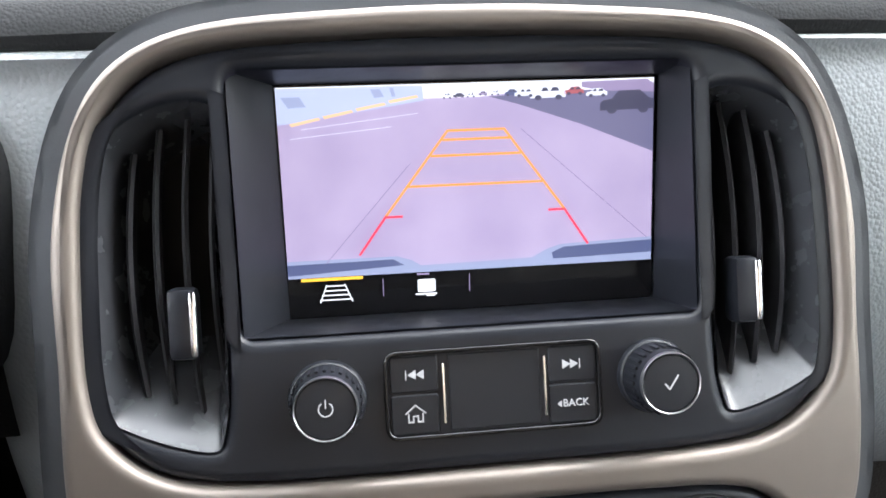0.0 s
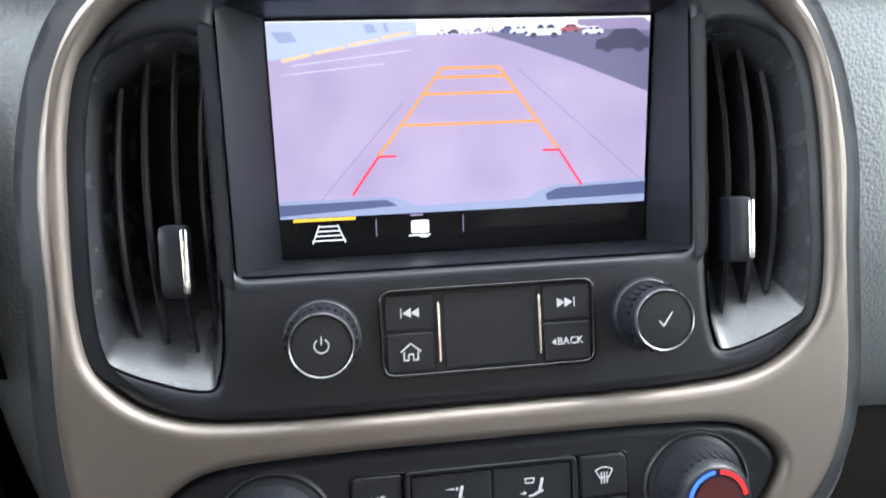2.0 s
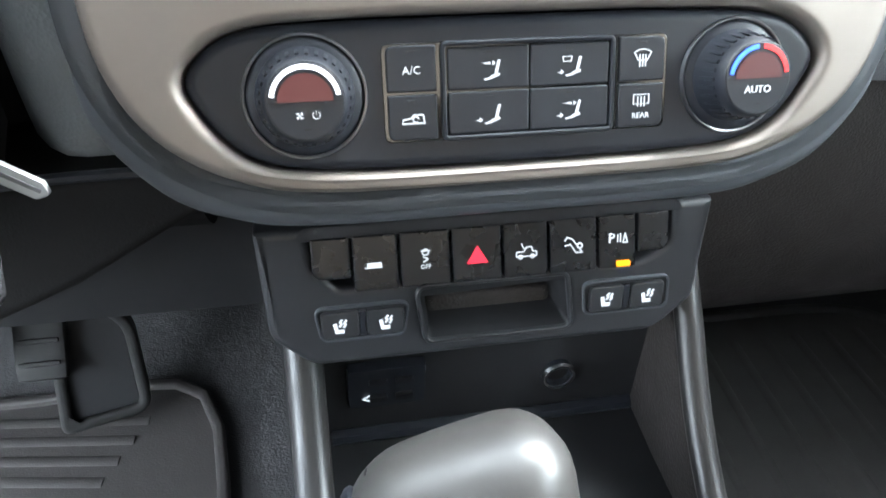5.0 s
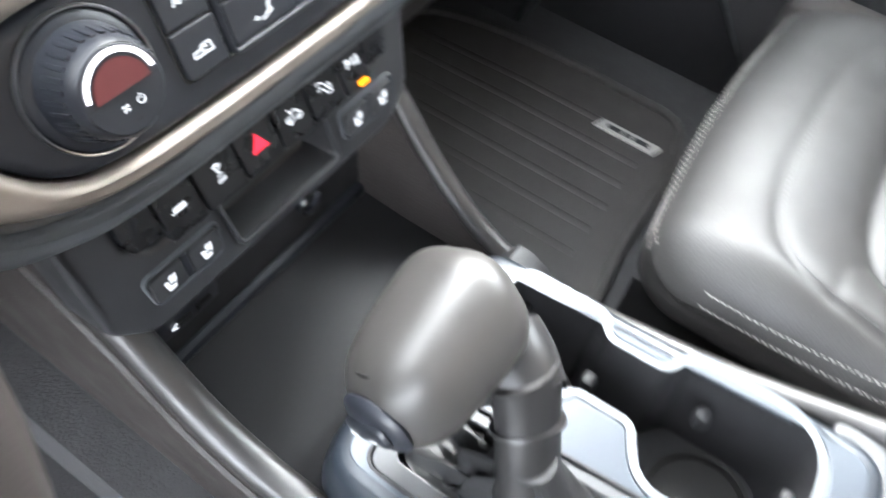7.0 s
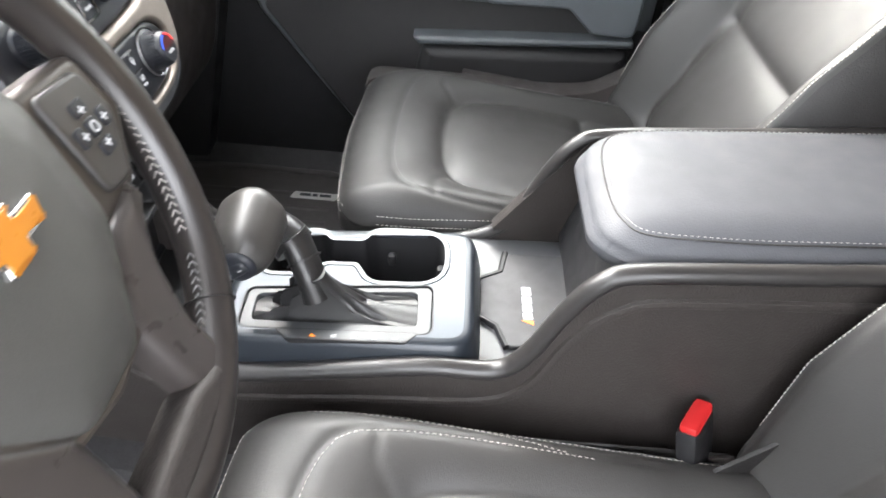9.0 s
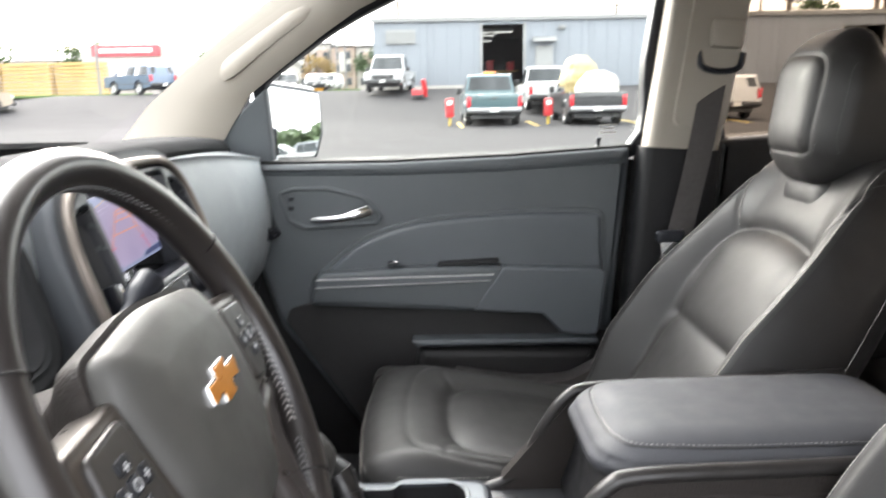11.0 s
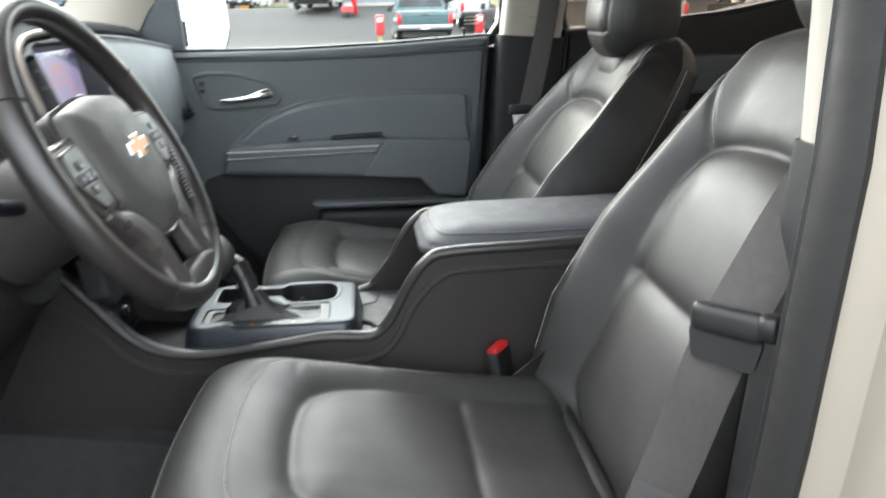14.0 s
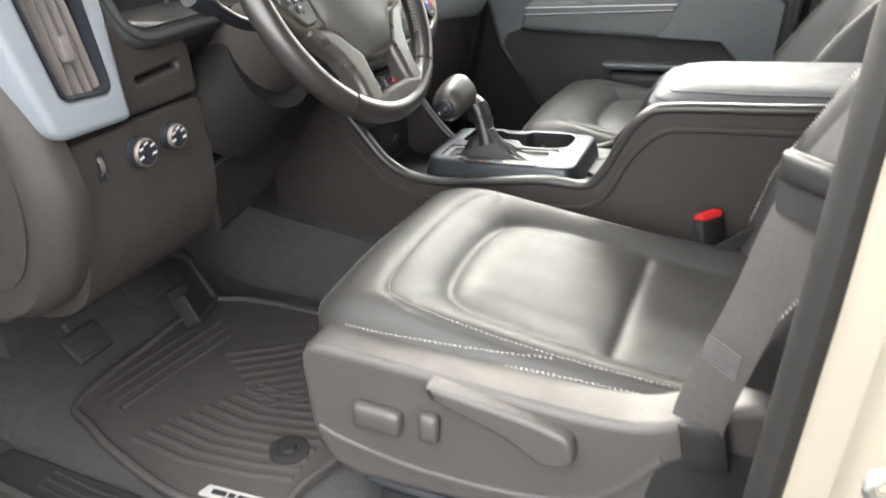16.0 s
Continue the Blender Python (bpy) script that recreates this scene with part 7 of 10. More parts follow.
part("power_outlet", lathe([(q * 0.70, z) for q, z in [(0.0165, -0.01), (0.0165, 0.003), (0.0150, 0.005), (0.0125, 0.004), (0.0120, -0.012), (0, -0.012)]], 32, frame_from((0.039, -0.050, 0.780), (1, 0, 0), (0, 0, 1))), BLACK, con)
part("outlet_ring", lathe([(q * 0.70, z) for q, z in [(0.0168, 0.0025), (0.0160, 0.0055), (0.0138, 0.0055), (0.0132, 0.003)]], 32, frame_from((0.039, -0.050, 0.780), (1, 0, 0), (0, 0, 1))), CHROME, con, "chrome ring")
# shifter plate, level with the rails
PL = frame_from((-0.0235, -0.315, 0.815), (1, 0, 0), (0, 1, -0.06))
po = rounded([(-0.098, -0.135), (0.092, -0.135), (0.086, 0.128), (-0.094, 0.130)], [0.032, 0.030, 0.02, 0.03], 6)
cup = ccw(rounded([(-0.004, -0.100), (0.083, -0.100), (0.083, -0.018), (0.064, -0.006), (0.064, 0.032), (0.078, 0.044), (0.078, 0.099), (0.006, 0.099), (0.006, 0.046), (0.026, 0.034), (0.026, -0.004), (-0.004, -0.020)],
                  [0.036, 0.036, 0.024, 0.012, 0.012, 0.010, 0.014, 0.014, 0.010, 0.012, 0.012, 0.024], 6))
bo = rounded([(-0.082, -0.092), (-0.008, -0.090), (-0.020, 0.108), (-0.080, 0.106)], 0.012, 4)
bi = rounded([(-0.070, -0.076), (-0.018, -0.074), (-0.028, 0.096), (-0.068, 0.094)], 0.008, 4)
pl = part("shifter_plate", plate(offset(po, 0.010), 0.005, 0.0102, 0.0012, [offset(cup, -0.006), bo], PL, seg=2), PLATE_GREY, con, "blue-grey patterned shifter surround")
part("plate_flank", loft([[tuple(p) + (z,) for p in offset(po, d)] for d, z in ((0.0105, 0.0101), (0.007, 0.0098), (0.004, 0.0088), (0.0015, 0.0065), (0.0, 0.002), (-0.003, -0.008), (-0.006, -0.022), (-0.007, -0.045))], caps=False, m=PL), material("dark_flank", (0.016, 0.020, 0.026), 0.34, metal=0.2, vary=0.04, vary_scale=40, rough_vary=0.02), pl)
BOOTGREY = material("grey_boot_surround", (0.046, 0.048, 0.051), 0.40, metal=0.15, rough_vary=0.02, vary=0.04, vary_scale=40)
part("boot_surround", plate(offset(bo, 0.0012), -0.02, 0.0086, 0.0012, [bi], PL, seg=2), BOOTGREY, pl, "satin grey boot surround")
part("cup_rim", plate(offset(cup, -0.0055), 0.004, 0.0105, 0.0005, [cup], PL, seg=2), BRUSHED, pl, "brushed cup holder rim")
part("cup_wall", loft([[tuple(p) + (z,) for p in offset(cup, d)] for d, z in ((0.0, 0.010), (0.001, -0.01), (0.004, -0.07))], caps=False, m=PL), BLACK_MATT, pl)
part("cup_floor", plate(offset(cup, -0.002), -0.075, -0.068, 0.001, (), PL), BLACK_MATT, pl)
for cx_, cy_ in ((0.040, -0.060), (0.042, 0.066)):
    part("cup_liner", lathe([(0.034, -0.066), (0.034, -0.060), (0.031, -0.060), (0.030, -0.0655), (0, -0.0655)], 32, PL @ Matrix.Translation((cx_, cy_, 0))), RUBBER, pl)
    for a in (40, 160, 280):
        part("cup_finger", rbox((0.012, 0.010, 0.016), 0.004, (3, 3, 3), PL @ Matrix.Translation((cx_ + 0.036 * math.cos(radians(a)), cy_ + 0.036 * math.sin(radians(a)), -0.018))), BLACK_MATT, pl)
# gear letters in a dark strip
gear_out = ccw(rounded([(-0.0935, -0.066), (-0.083, -0.076), (-0.081, -0.074), (-0.081, 0.066), (-0.0935, 0.052)], [0.008, 0.006, 0.002, 0.002, 0.010], 4))
part("strip_groove", plate(offset(gear_out, -0.0011), 0.004, 0.0104, 0.0002, (), PL), BLACK_MATT, pl)
part("gear_strip", plate(gear_out, 0.004, 0.0107, 0.0004, (), PL), BOOTGREY, pl)
part("boot_groove", plate(offset(bo, -0.0011), 0.004, 0.0104, 0.0002, [offset(bo, 0.0006)], PL), BLACK_MATT, pl)
for k, ch in enumerate("PRNDL"):
    words("gear_letter", ch, 0.0080, PL @ Matrix.Translation((-0.0893, 0.026 - 0.0205 * k, 0.0109)), AMBER if k == 0 else WHITEMARK, pl)
# shifter: boot, stem, handle
shift = thing("gear_shifter", (-0.065, -0.30, 0.815), "automatic gear shifter with black leather boot and satin grip", "gear shifter")
rngs = []
for k in range(9):
    t = k / 8
    ring = []
    for i in range(40):
        a = 2 * math.pi * i / 40
        bx_, by_ = rounded([(-0.071, -0.077), (-0.017, -0.075), (-0.027, 0.097), (-0.067, 0.095)], 0.02, 9)[i % 40]
        tx_, ty_ = -0.046 + 0.0125 * math.cos(a + math.pi * 1.25), 0.030 + 0.0125 * math.sin(a + math.pi * 1.25)
        w_ = t ** 0.55
        fold = 0.0055 * math.sin(5 * a + 6 * t) * math.sin(math.pi * t) + 0.0035 * math.sin(9 * a - 4 * t) * math.sin(math.pi * t)
        ring.append((bx_ * (1 - w_) + tx_ * w_, by_ * (1 - w_) + ty_ * w_ + fold, 0.004 + 0.050 * t ** 1.6 + fold * 1.2))
    rngs.append(ring)
STEMBLACK = material("shifter_black", (0.014, 0.0135, 0.0135), 0.38, spec=0.45, vary=0.12, vary_scale=14, grain=0.05, grain_scale=1200)
part("boot", loft(rngs, m=PL), material("boot_leather", (0.0125, 0.0125, 0.013), 0.42, spec=0.5, vary=0.15, vary_scale=12, grain=0.12, grain_scale=900, kind="voronoi", rough_vary=0.05), shift, "creased black leather boot")
stem = catmull([(-0.072, -0.287, 0.838), (-0.064, -0.278, 0.862), (-0.054, -0.266, 0.887), (-0.050, -0.258, 0.900)], 4, False)
part("stem", sweep(stem, [(0.0165 - 0.002 * math.sin(i / len(stem) * 3), 0.0185 + 0.003 * i / len(stem)) for i in range(len(stem))], 18, up=(1, 0, 0)), STEMBLACK, shift, "black plastic stem")
part("collar", sweep([(-0.0595, -0.2725, 0.8745), (-0.0585, -0.2715, 0.8760)], (0.0172, 0.0215), 18, up=(1, 0, 0)), STEMBLACK, shift)
HM = frame_from((-0.071, -0.224, 0.909), (-1, 0.04, -0.11), (-0.06, -0.75, 0.62))


def grip(p):
    t = (p[:, 0] + 0.052) / 0.104
    s = 0.70 + 0.40 * np.sin(np.clip(1.12 - t, 0, 1) * math.pi * 0.58)
    p[:, 1] *= s
    p[:, 2] *= s
    p[:, 2] += 0.008 * (1 - t)
    return p


GRIP = material("satin_grip", (0.033, 0.031, 0.029), 0.45, metal=0.1, vary=0.06, vary_scale=20, rough_vary=0.05)
part("grip", rbox((0.088, 0.060, 0.056), (0.024, 0.0250, 0.0230), (16, 12, 12), HM, grip), GRIP, shift, "satin grey grip")
part("grip_lower", sweep(catmull([(-0.040, -0.240, 0.895), (-0.046, -0.252, 0.892), (-0.052, -0.262, 0.886)], 4, False), [(0.0215, 0.0225)] * 9, 18, up=(1, 0, 0)), STEMBLACK, shift)
part("end_cap", rbox((0.012, 0.037, 0.034), (0.006, 0.017, 0.016), (6, 8, 8), HM @ pose(0.0410, 0.0, 0.001)), BLACK, shift)
for dx, rr_ in ((0.026, 0.0238), (0.0335, 0.0222)):
    part("grip_seam", lathe([(rr_ - 0.0012, -0.0010), (rr_ + 0.0002, 0.0), (rr_ - 0.0012, 0.0010)], 28, HM @ pose(dx, 0.0, 0.0015, 0, 90, 0)), RUBBER, shift)
part("thumb_button", rbox((0.006, 0.028, 0.014), (0.003, 0.006, 0.006), (4, 6, 4), HM @ pose(0.0462, -0.001, 0.001)), BUTTON, shift)
part("icon", strokes([[(-0.002, 0), (0.002, 0)], [(0, -0.002), (0, 0.002)]], 0.0009, HM @ pose(0.0494, -0.008, 0.001, 90, 0, 90)), WHITEMARK, shift)
part("icon", strokes([[(-0.002, 0), (0.002, 0)]], 0.0009, HM @ pose(0.0494, 0.006, 0.001, 90, 0, 90)), WHITEMARK, shift)
# phone tray behind the plate
TR = frame_from((-0.012, -0.505, 0.800), (1, 0, 0), (0, 1, -0.05))
part("tray_base", plate(rrect(0, 0, 0.225, 0.16, 0.01), -0.03, 0.0, 0.003, (), TR), material("tray_grey", (0.050, 0.051, 0.054), 0.38, vary=0.08, vary_scale=14, grain=0.1, grain_scale=900), con, "smooth grey phone tray")
tm = ccw(rounded([(-0.075, 0.020), (-0.045, 0.030), (-0.030, 0.048), (0.030, 0.048), (0.045, 0.022), (0.078, 0.016), (0.078, -0.062), (-0.075, -0.062)], 0.008, 4))
part("tray_mat", plate(tm, 0.0, 0.005, 0.002, (), TR), material("grey_rubber", (0.036, 0.036, 0.038), 0.6, vary=0.12, vary_scale=18, grain=0.12, grain_scale=800), con, "black rubber charging mat")
part("tray_wall", sweep([tuple(TR @ Vector(p)) for p in ((-0.075, 0.020, 0.003), (-0.045, 0.030, 0.003), (-0.030, 0.050, 0.003), (0.030, 0.050, 0.003), (0.045, 0.024, 0.003), (0.080, 0.018, 0.003))], 0.004, 6), BLACK_MATT, con)
for x_, w_ in ((-0.029, 0.010), (-0.017, 0.011), (-0.004, 0.012), (0.011, 0.014)):
    part("charge_mark", plate(ccw(rounded([(x_ - w_ / 2, -0.010), (x_ + w_ / 2, -0.009), (x_ + w_ / 2, 0.0015), (x_ - w_ / 2, 0.001)], 0.001, 2)), 0.004, 0.0056, 0.0003, (), TR), WHITEMARK, con)
part("charge_mark", plate(np.array([(-0.043, -0.010), (-0.036, -0.010), (-0.036, 0.003)]), 0.004, 0.0056, 0.0002, (), TR), AMBER, con)
part("tray_end", slab(catmull([(-0.555, 0.80), (-0.565, 0.86), (-0.575, 0.925), (-0.62, 0.935), (-0.62, 0.79)], 3), -0.124, 0.102, 2), BLACK_MATT, con)
part("wing_cover", slab([(-0.47, 0.815), (-0.53, 0.90), (-0.565, 0.945), (-0.60, 0.945), (-0.60, 0.82)], 0.098, 0.118, 2), BROWNISH, con)
part("box", slab([(-0.60, 0.80), (-0.60, 0.935), (-0.94, 0.960), (-0.98, 0.55), (-0.6, 0.55)], -0.122, 0.102, 2), BROWNISH, con)
# padded lid of the armrest
lid = thing("armrest_lid", (-0.005, -0.72, 0.95), "padded dark grey console armrest with stitched edge", "armrest")
LM = frame_from((-0.006, -0.722, 0.974), (1, 0, 0), (0, 1, -0.075))


def lid_shape(p):
    x, y, z = p[:, 0], p[:, 1], p[:, 2]
    front = np.clip((y - 0.10) / 0.10, 0, 1)
    p[:, 0] = x * (1 - 0.10 * front ** 2)
    p[:, 2] = z - 0.012 * front ** 2 * (z > 0) + 0.004 * np.cos(np.clip(x / 0.11, -1, 1) * 1.5) * (z > 0)
    edge = np.maximum(np.abs(x) / 0.108, np.clip((y + 0.2) / 0.4, 0, 1))
    g = np.exp(-((z - 0.006) / 0.0035) ** 2) * 0.0022
    p[:, 0] -= np.sign(x) * g * (np.abs(x) > 0.085)
    p[:, 1] -= g * (y > 0.17)
    return p


b = rbox((0.222, 0.405, 0.060), (0.050, 0.055, 0.027), (34, 48, 16), LM, lid_shape)
LIDTHREAD = material("grey_thread", (0.34, 0.33, 0.32), 0.7, vary=0.1, vary_scale=90)
lid_tree = BVHTree.FromBMesh(b)
part("pad", b, material("armrest_vinyl", (0.062, 0.064, 0.071), 0.58, spec=0.32, vary=0.08, vary_scale=8, grain=0.16, grain_scale=620, kind="voronoi"), lid)
seam_ = catmull([(-0.099, -0.19), (-0.099, -0.05), (-0.098, 0.08), (-0.090, 0.150), (-0.068, 0.172), (-0.03, 0.179), (0.03, 0.179), (0.068, 0.172), (0.090, 0.150), (0.098, 0.08), (0.099, -0.05), (0.099, -0.19)], 8, False)
lp_ = drape(lid_tree, [LM @ Vector((x, y, 0.1)) for x, y in seam_], LM.to_3x3() @ Vector((0, 0, -1)), 0.0003)
part("seam_welt", sweep([tuple(q) for q in lp_], (0.0011, 0.0008), 6), LEATHER_SIDE, lid)
lp_ = drape(lid_tree, [LM @ Vector((x * 0.972, y * 0.985, 0.1)) for x, y in seam_], LM.to_3x3() @ Vector((0, 0, -1)), 0.0004)
tagged(part("stitching", stitches(lp_, (0, 0, 1), 0.0034, 0.0056, 0.0005), LIDTHREAD, lid), kind="stuff")


# ================= seats =================
def sdf_poly(px, py, poly_):
    """Signed distance of points to a polygon, positive inside."""
    p = np.array(poly_, float)
    d = np.full(px.shape, 1e9)
    inside = np.zeros(px.shape, bool)
    for i in range(len(p)):
        a, b = p[i - 1], p[i]
        e = b - a
        t = np.clip(((px - a[0]) * e[0] + (py - a[1]) * e[1]) / (e @ e + 1e-12), 0, 1)
        d = np.minimum(d, np.hypot(px - a[0] - t * e[0], py - a[1] - t * e[1]))
        c = ((a[1] > py) != (b[1] > py)) & (px < (b[0] - a[0]) * (py - a[1]) / (b[1] - a[1] + 1e-15) + a[0])
        inside ^= c
    return np.where(inside, d, -d)


def dist_line(px, py, ln):
    d = np.full(np.shape(px), 1e9)
    for a, b in zip(ln, ln[1:]):
        a, b = v2(a), v2(b)
        e = b - a
        t = np.clip(((px - a[0]) * e[0] + (py - a[1]) * e[1]) / (e @ e + 1e-12), 0, 1)
        d = np.minimum(d, np.hypot(px - a[0] - t * e[0], py - a[1] - t * e[1]))
    return d


CUSH_INSERT = catmull([(-0.112, -0.74), (0.0, -0.75), (0.112, -0.74), (0.130, -0.64), (0.135, -0.54), (0.132, -0.45), (0.121, -0.394), (0.092, -0.368), (0.045, -0.360), (0.0, -0.358), (-0.045, -0.360), (-0.092, -0.368), (-0.121, -0.394), (-0.132, -0.45), (-0.135, -0.54), (-0.130, -0.64)], 8)
CUSH_SEAM = catmull([(0.172, -0.715), (0.180, -0.60), (0.183, -0.48), (0.180, -0.38), (0.168, -0.325), (0.135, -0.300), (0.06, -0.288), (-0.06, -0.286), (-0.135, -0.298), (-0.168, -0.325), (-0.180, -0.38), (-0.183, -0.48), (-0.176, -0.62)], 4, False)


def cush_h(u, y):
    u, y = np.asarray(u, float), np.asarray(y, float)
    h = sum(np.interp(y + d, [-0.74, -0.66, -0.58, -0.48, -0.40, -0.34, -0.30, -0.26, -0.22], [0.738, 0.738, 0.745, 0.760, 0.775, 0.789, 0.793, 0.790, 0.778]) for d in np.linspace(-0.032, 0.032, 7)) / 7
    sm_ = np.clip((np.abs(u) - 0.085) / 0.10, 0, 1)
    h = h + 0.024 * sm_ * sm_ * (3 - 2 * sm_) * np.interp(y, [-0.74, -0.60, -0.42, -0.32, -0.26], [1.15, 1.2, 0.8, 0.35, 0.1])
    h = h - 0.022 * np.clip((np.abs(u) - 0.165) / 0.05, 0, 1) ** 1.8
    s = sdf_poly(u, y, CUSH_INSERT)
    fr_ = np.clip((y + 0.47) / 0.08, 0, 1)
    deep = 0.0065 + 0.0065 * fr_
    h = h - deep + np.where(s > 0, (deep + 0.008) * (1 - np.exp(-np.maximum(s, 0) / 0.024)), deep * (1 - np.exp(np.minimum(s, 0) / 0.016)))
    inside = np.clip(s / 0.012, 0, 1)
    h = h - 0.0075 * np.exp(-np.abs(y + 0.583) / 0.011) * inside
    h = h - 0.0036 * np.exp(-dist_line(u, y, CUSH_SEAM) / 0.0055)
    for sg in (-1, 1):
        h = h - 0.0022 * np.exp(-(dist_line(u, y, [(sg * 0.110, -0.372), (sg * 0.140, -0.352), (sg * 0.176, -0.352)]) / 0.004) ** 2)
    wr = 0.0005 * np.sin(60 * u + 30 * y) * np.sin(40 * y - 25 * u) * inside
    return h + wr


BACK_INSERT = catmull([(-0.125, 0.0), (0.0, -0.02), (0.125, 0.0), (0.142, 0.10), (0.152, 0.20), (0.153, 0.29), (0.147, 0.352), (0.126, 0.392), (0.078, 0.408), (0.0, 0.414), (-0.078, 0.408), (-0.126, 0.392), (-0.147, 0.352), (-0.153, 0.29), (-0.152, 0.20), (-0.142, 0.10)], 8)


def back_w(s):
    return np.interp(s, [-0.05, 0.0, 0.10, 0.20, 0.30, 0.40, 0.48, 0.54, 0.59], [0.225, 0.235, 0.250, 0.250, 0.240, 0.222, 0.200, 0.175, 0.130])


def back_n(u, s):
    """How far the front of a backrest stands forward."""
    u, s = np.asarray(u, float), np.asarray(s, float)
    w = back_w(s)
    r = np.abs(u) / w
    rb_ = np.clip((r - 0.48) / 0.40, 0, 1)
    n = rb_ * rb_ * (3 - 2 * rb_) * np.interp(s, [0, 0.1, 0.25, 0.36, 0.48, 0.56], [0.05, 0.064, 0.056, 0.034, 0.014, 0.0])
    n = n - 0.060 * np.clip((r - 0.86) / 0.14, 0, 1) ** 2
    n = n - 0.030 * np.clip((s - 0.50) / 0.10, 0, 1) ** 2
    q = sdf_poly(u, s, BACK_INSERT)
    tp = np.clip((s - 0.28) / 0.10, 0, 1)
    deep = 0.010 + 0.007 * tp
    n = n - deep + np.where(q > 0, (deep + 0.012) * (1 - np.exp(-np.maximum(q, 0) / 0.028)), deep * (1 - np.exp(np.minimum(q, 0) / 0.018)))
    n = n - 0.0120 * np.exp(-np.abs(s - 0.205) / 0.016) * np.clip(q / 0.016, 0, 1)
    for sg in (-1, 1):
        n = n - 0.0045 * np.exp(-(dist_line(u, s, [(sg * 0.135, 0.400), (sg * 0.165, 0.470), (sg * 0.168, 0.55)]) / 0.0045) ** 2)
    n = n - 0.003 * np.exp(-((r - 0.845) * w / 0.004) ** 2)
    return n


def front_seat(name, xc, y_back, recline, head_z, head_y, side, label, dz=0.0, dyc=0.0):
    """side: +1 where the outer side is +x. Built from cushion, backrest, head restraint, base and stitching."""
    seat = thing(name, (xc, -0.5, 0.49), label, "car seat", "front seats")

    def cush(p):
        u, y = p[:, 0], p[:, 1] - 0.485
        y = y + 0.018 * np.cos(np.clip(u / 0.21, -1, 1) * 1.5) * np.clip((y + 0.485) / 0.2, 0, 1)
        wt = np.clip(p[:, 2] / 0.035, 0, 1)
        zz = 0.748 + p[:, 2] * 0.55
        top = cush_h(u, y) - 0.010 * (1 - np.clip((p[:, 2] - 0.035) / 0.025, 0, 1))
        z = zz * (1 - wt) + (top + np.minimum(p[:, 2] - 0.06, 0) * 0.35) * wt
        g = 0.0030 * np.exp(-((p[:, 2] - 0.010) / 0.006) ** 2)
        out = np.hypot(np.clip(np.abs(u) - 0.16, 0, 1), np.clip(np.abs(y + 0.485) - 0.19, 0, 1)) > 0.02
        u = u - np.sign(u) * g * out
        return np.column_stack([xc + u * side, y + dyc, z + dz])
    b = rbox((0.425, 0.51, 0.12), (0.045, 0.045, 0.034), (120, 136, 14), None, cush)
    bmesh.ops.smooth_vert(b, verts=b.verts, factor=0.5, use_axis_x=True, use_axis_y=True, use_axis_z=True)
    bmesh.ops.recalc_face_normals(b, faces=b.faces)
    tree_ = BVHTree.FromBMesh(b)
    cu = part("cushion", b, LEATHER, seat, "black leather seat cushion", 70)
    for off in (0.0045,):
        path = drape(tree_, [(xc + side * (u * (1 - off / 0.18)), y + dyc - (off if abs(u) < 0.16 else 0) * 0.8, 0.8) for u, y in CUSH_SEAM[2:-2]], (0, 0, -1))
        tagged(part("stitching", stitches(path, (0, 0, 1), 0.0038, 0.0060, 0.00048), THREAD if side < 0 else DARKTHREAD, cu), kind="stuff")
    for sg, dzz in ((side, 0.0), (side, 0.0095), (-side, 0.0), (-side, 0.0095)):
        edge = drape(tree_, [(xc + sg * 0.25, y + dyc, 0.7560 + dzz + dz + 0.006 * math.cos((y + 0.45) * 6)) for y in np.linspace(-0.685, -0.275, 40)], (-sg, 0, 0), 0.0006)
        edge = [q for q in edge if (q.x - xc) * sg > 0.18]
        tagged(part("stitching", stitches(edge, (sg, 0, 0.2), 0.0038, 0.0060, 0.00048), THREAD, cu), kind="stuff")
    for dzz in (0.0, 0.0095):
        edge = drape(tree_, [(xc + u, -0.1 + dyc, 0.7560 + dzz + dz) for u in np.linspace(-0.185, 0.185, 30)], (0, -1, 0), 0.0006)
        edge = [q for q in edge if q.y > -0.3 + dyc]
        tagged(part("stitching", stitches(edge, (0, 1, 0.2), 0.0038, 0.0060, 0.00048), THREAD, cu), kind="stuff")
    # backrest
    ang = radians(recline)
    BM = Matrix.Translation((xc, y_back, 0.76 + dz)) @ Matrix(((side, 0, 0, 0), (0, math.cos(ang), -math.sin(ang), 0), (0, math.sin(ang), math.cos(ang), 0), (0, 0, 0, 1)))

    def backf(p):
        s = p[:, 2] + 0.265
        wf = back_w(s) / 0.225
        u = p[:, 0] * wf
        s = s + 0.010 * np.cos(np.clip(u / 0.2, -1, 1) * 1.5) * (s > 0.5) - 0.012 * np.clip((s - 0.52) / 0.07, 0, 1) * (np.abs(u) / 0.17) ** 3
        wt = np.clip((p[:, 1] + 0.01) / 0.05, 0, 1)
        n = p[:, 1] - 0.058 + back_n(u, s) * wt
        n = n - 0.01 * np.clip((s - 0.3) / 0.3, 0, 1) * (1 - wt) * -1
        return np.column_stack([u, n, s])
    b = rbox((0.45, 0.125, 0.64), (0.040, 0.050, 0.05), (132, 14, 176), BM, backf)
    bmesh.ops.smooth_vert(b, verts=b.verts, factor=0.5, use_axis_x=True, use_axis_y=True, use_axis_z=True)
    bmesh.ops.recalc_face_normals(b, faces=b.faces)
    tree_ = BVHTree.FromBMesh(b)
    inv_ = BM.inverted()
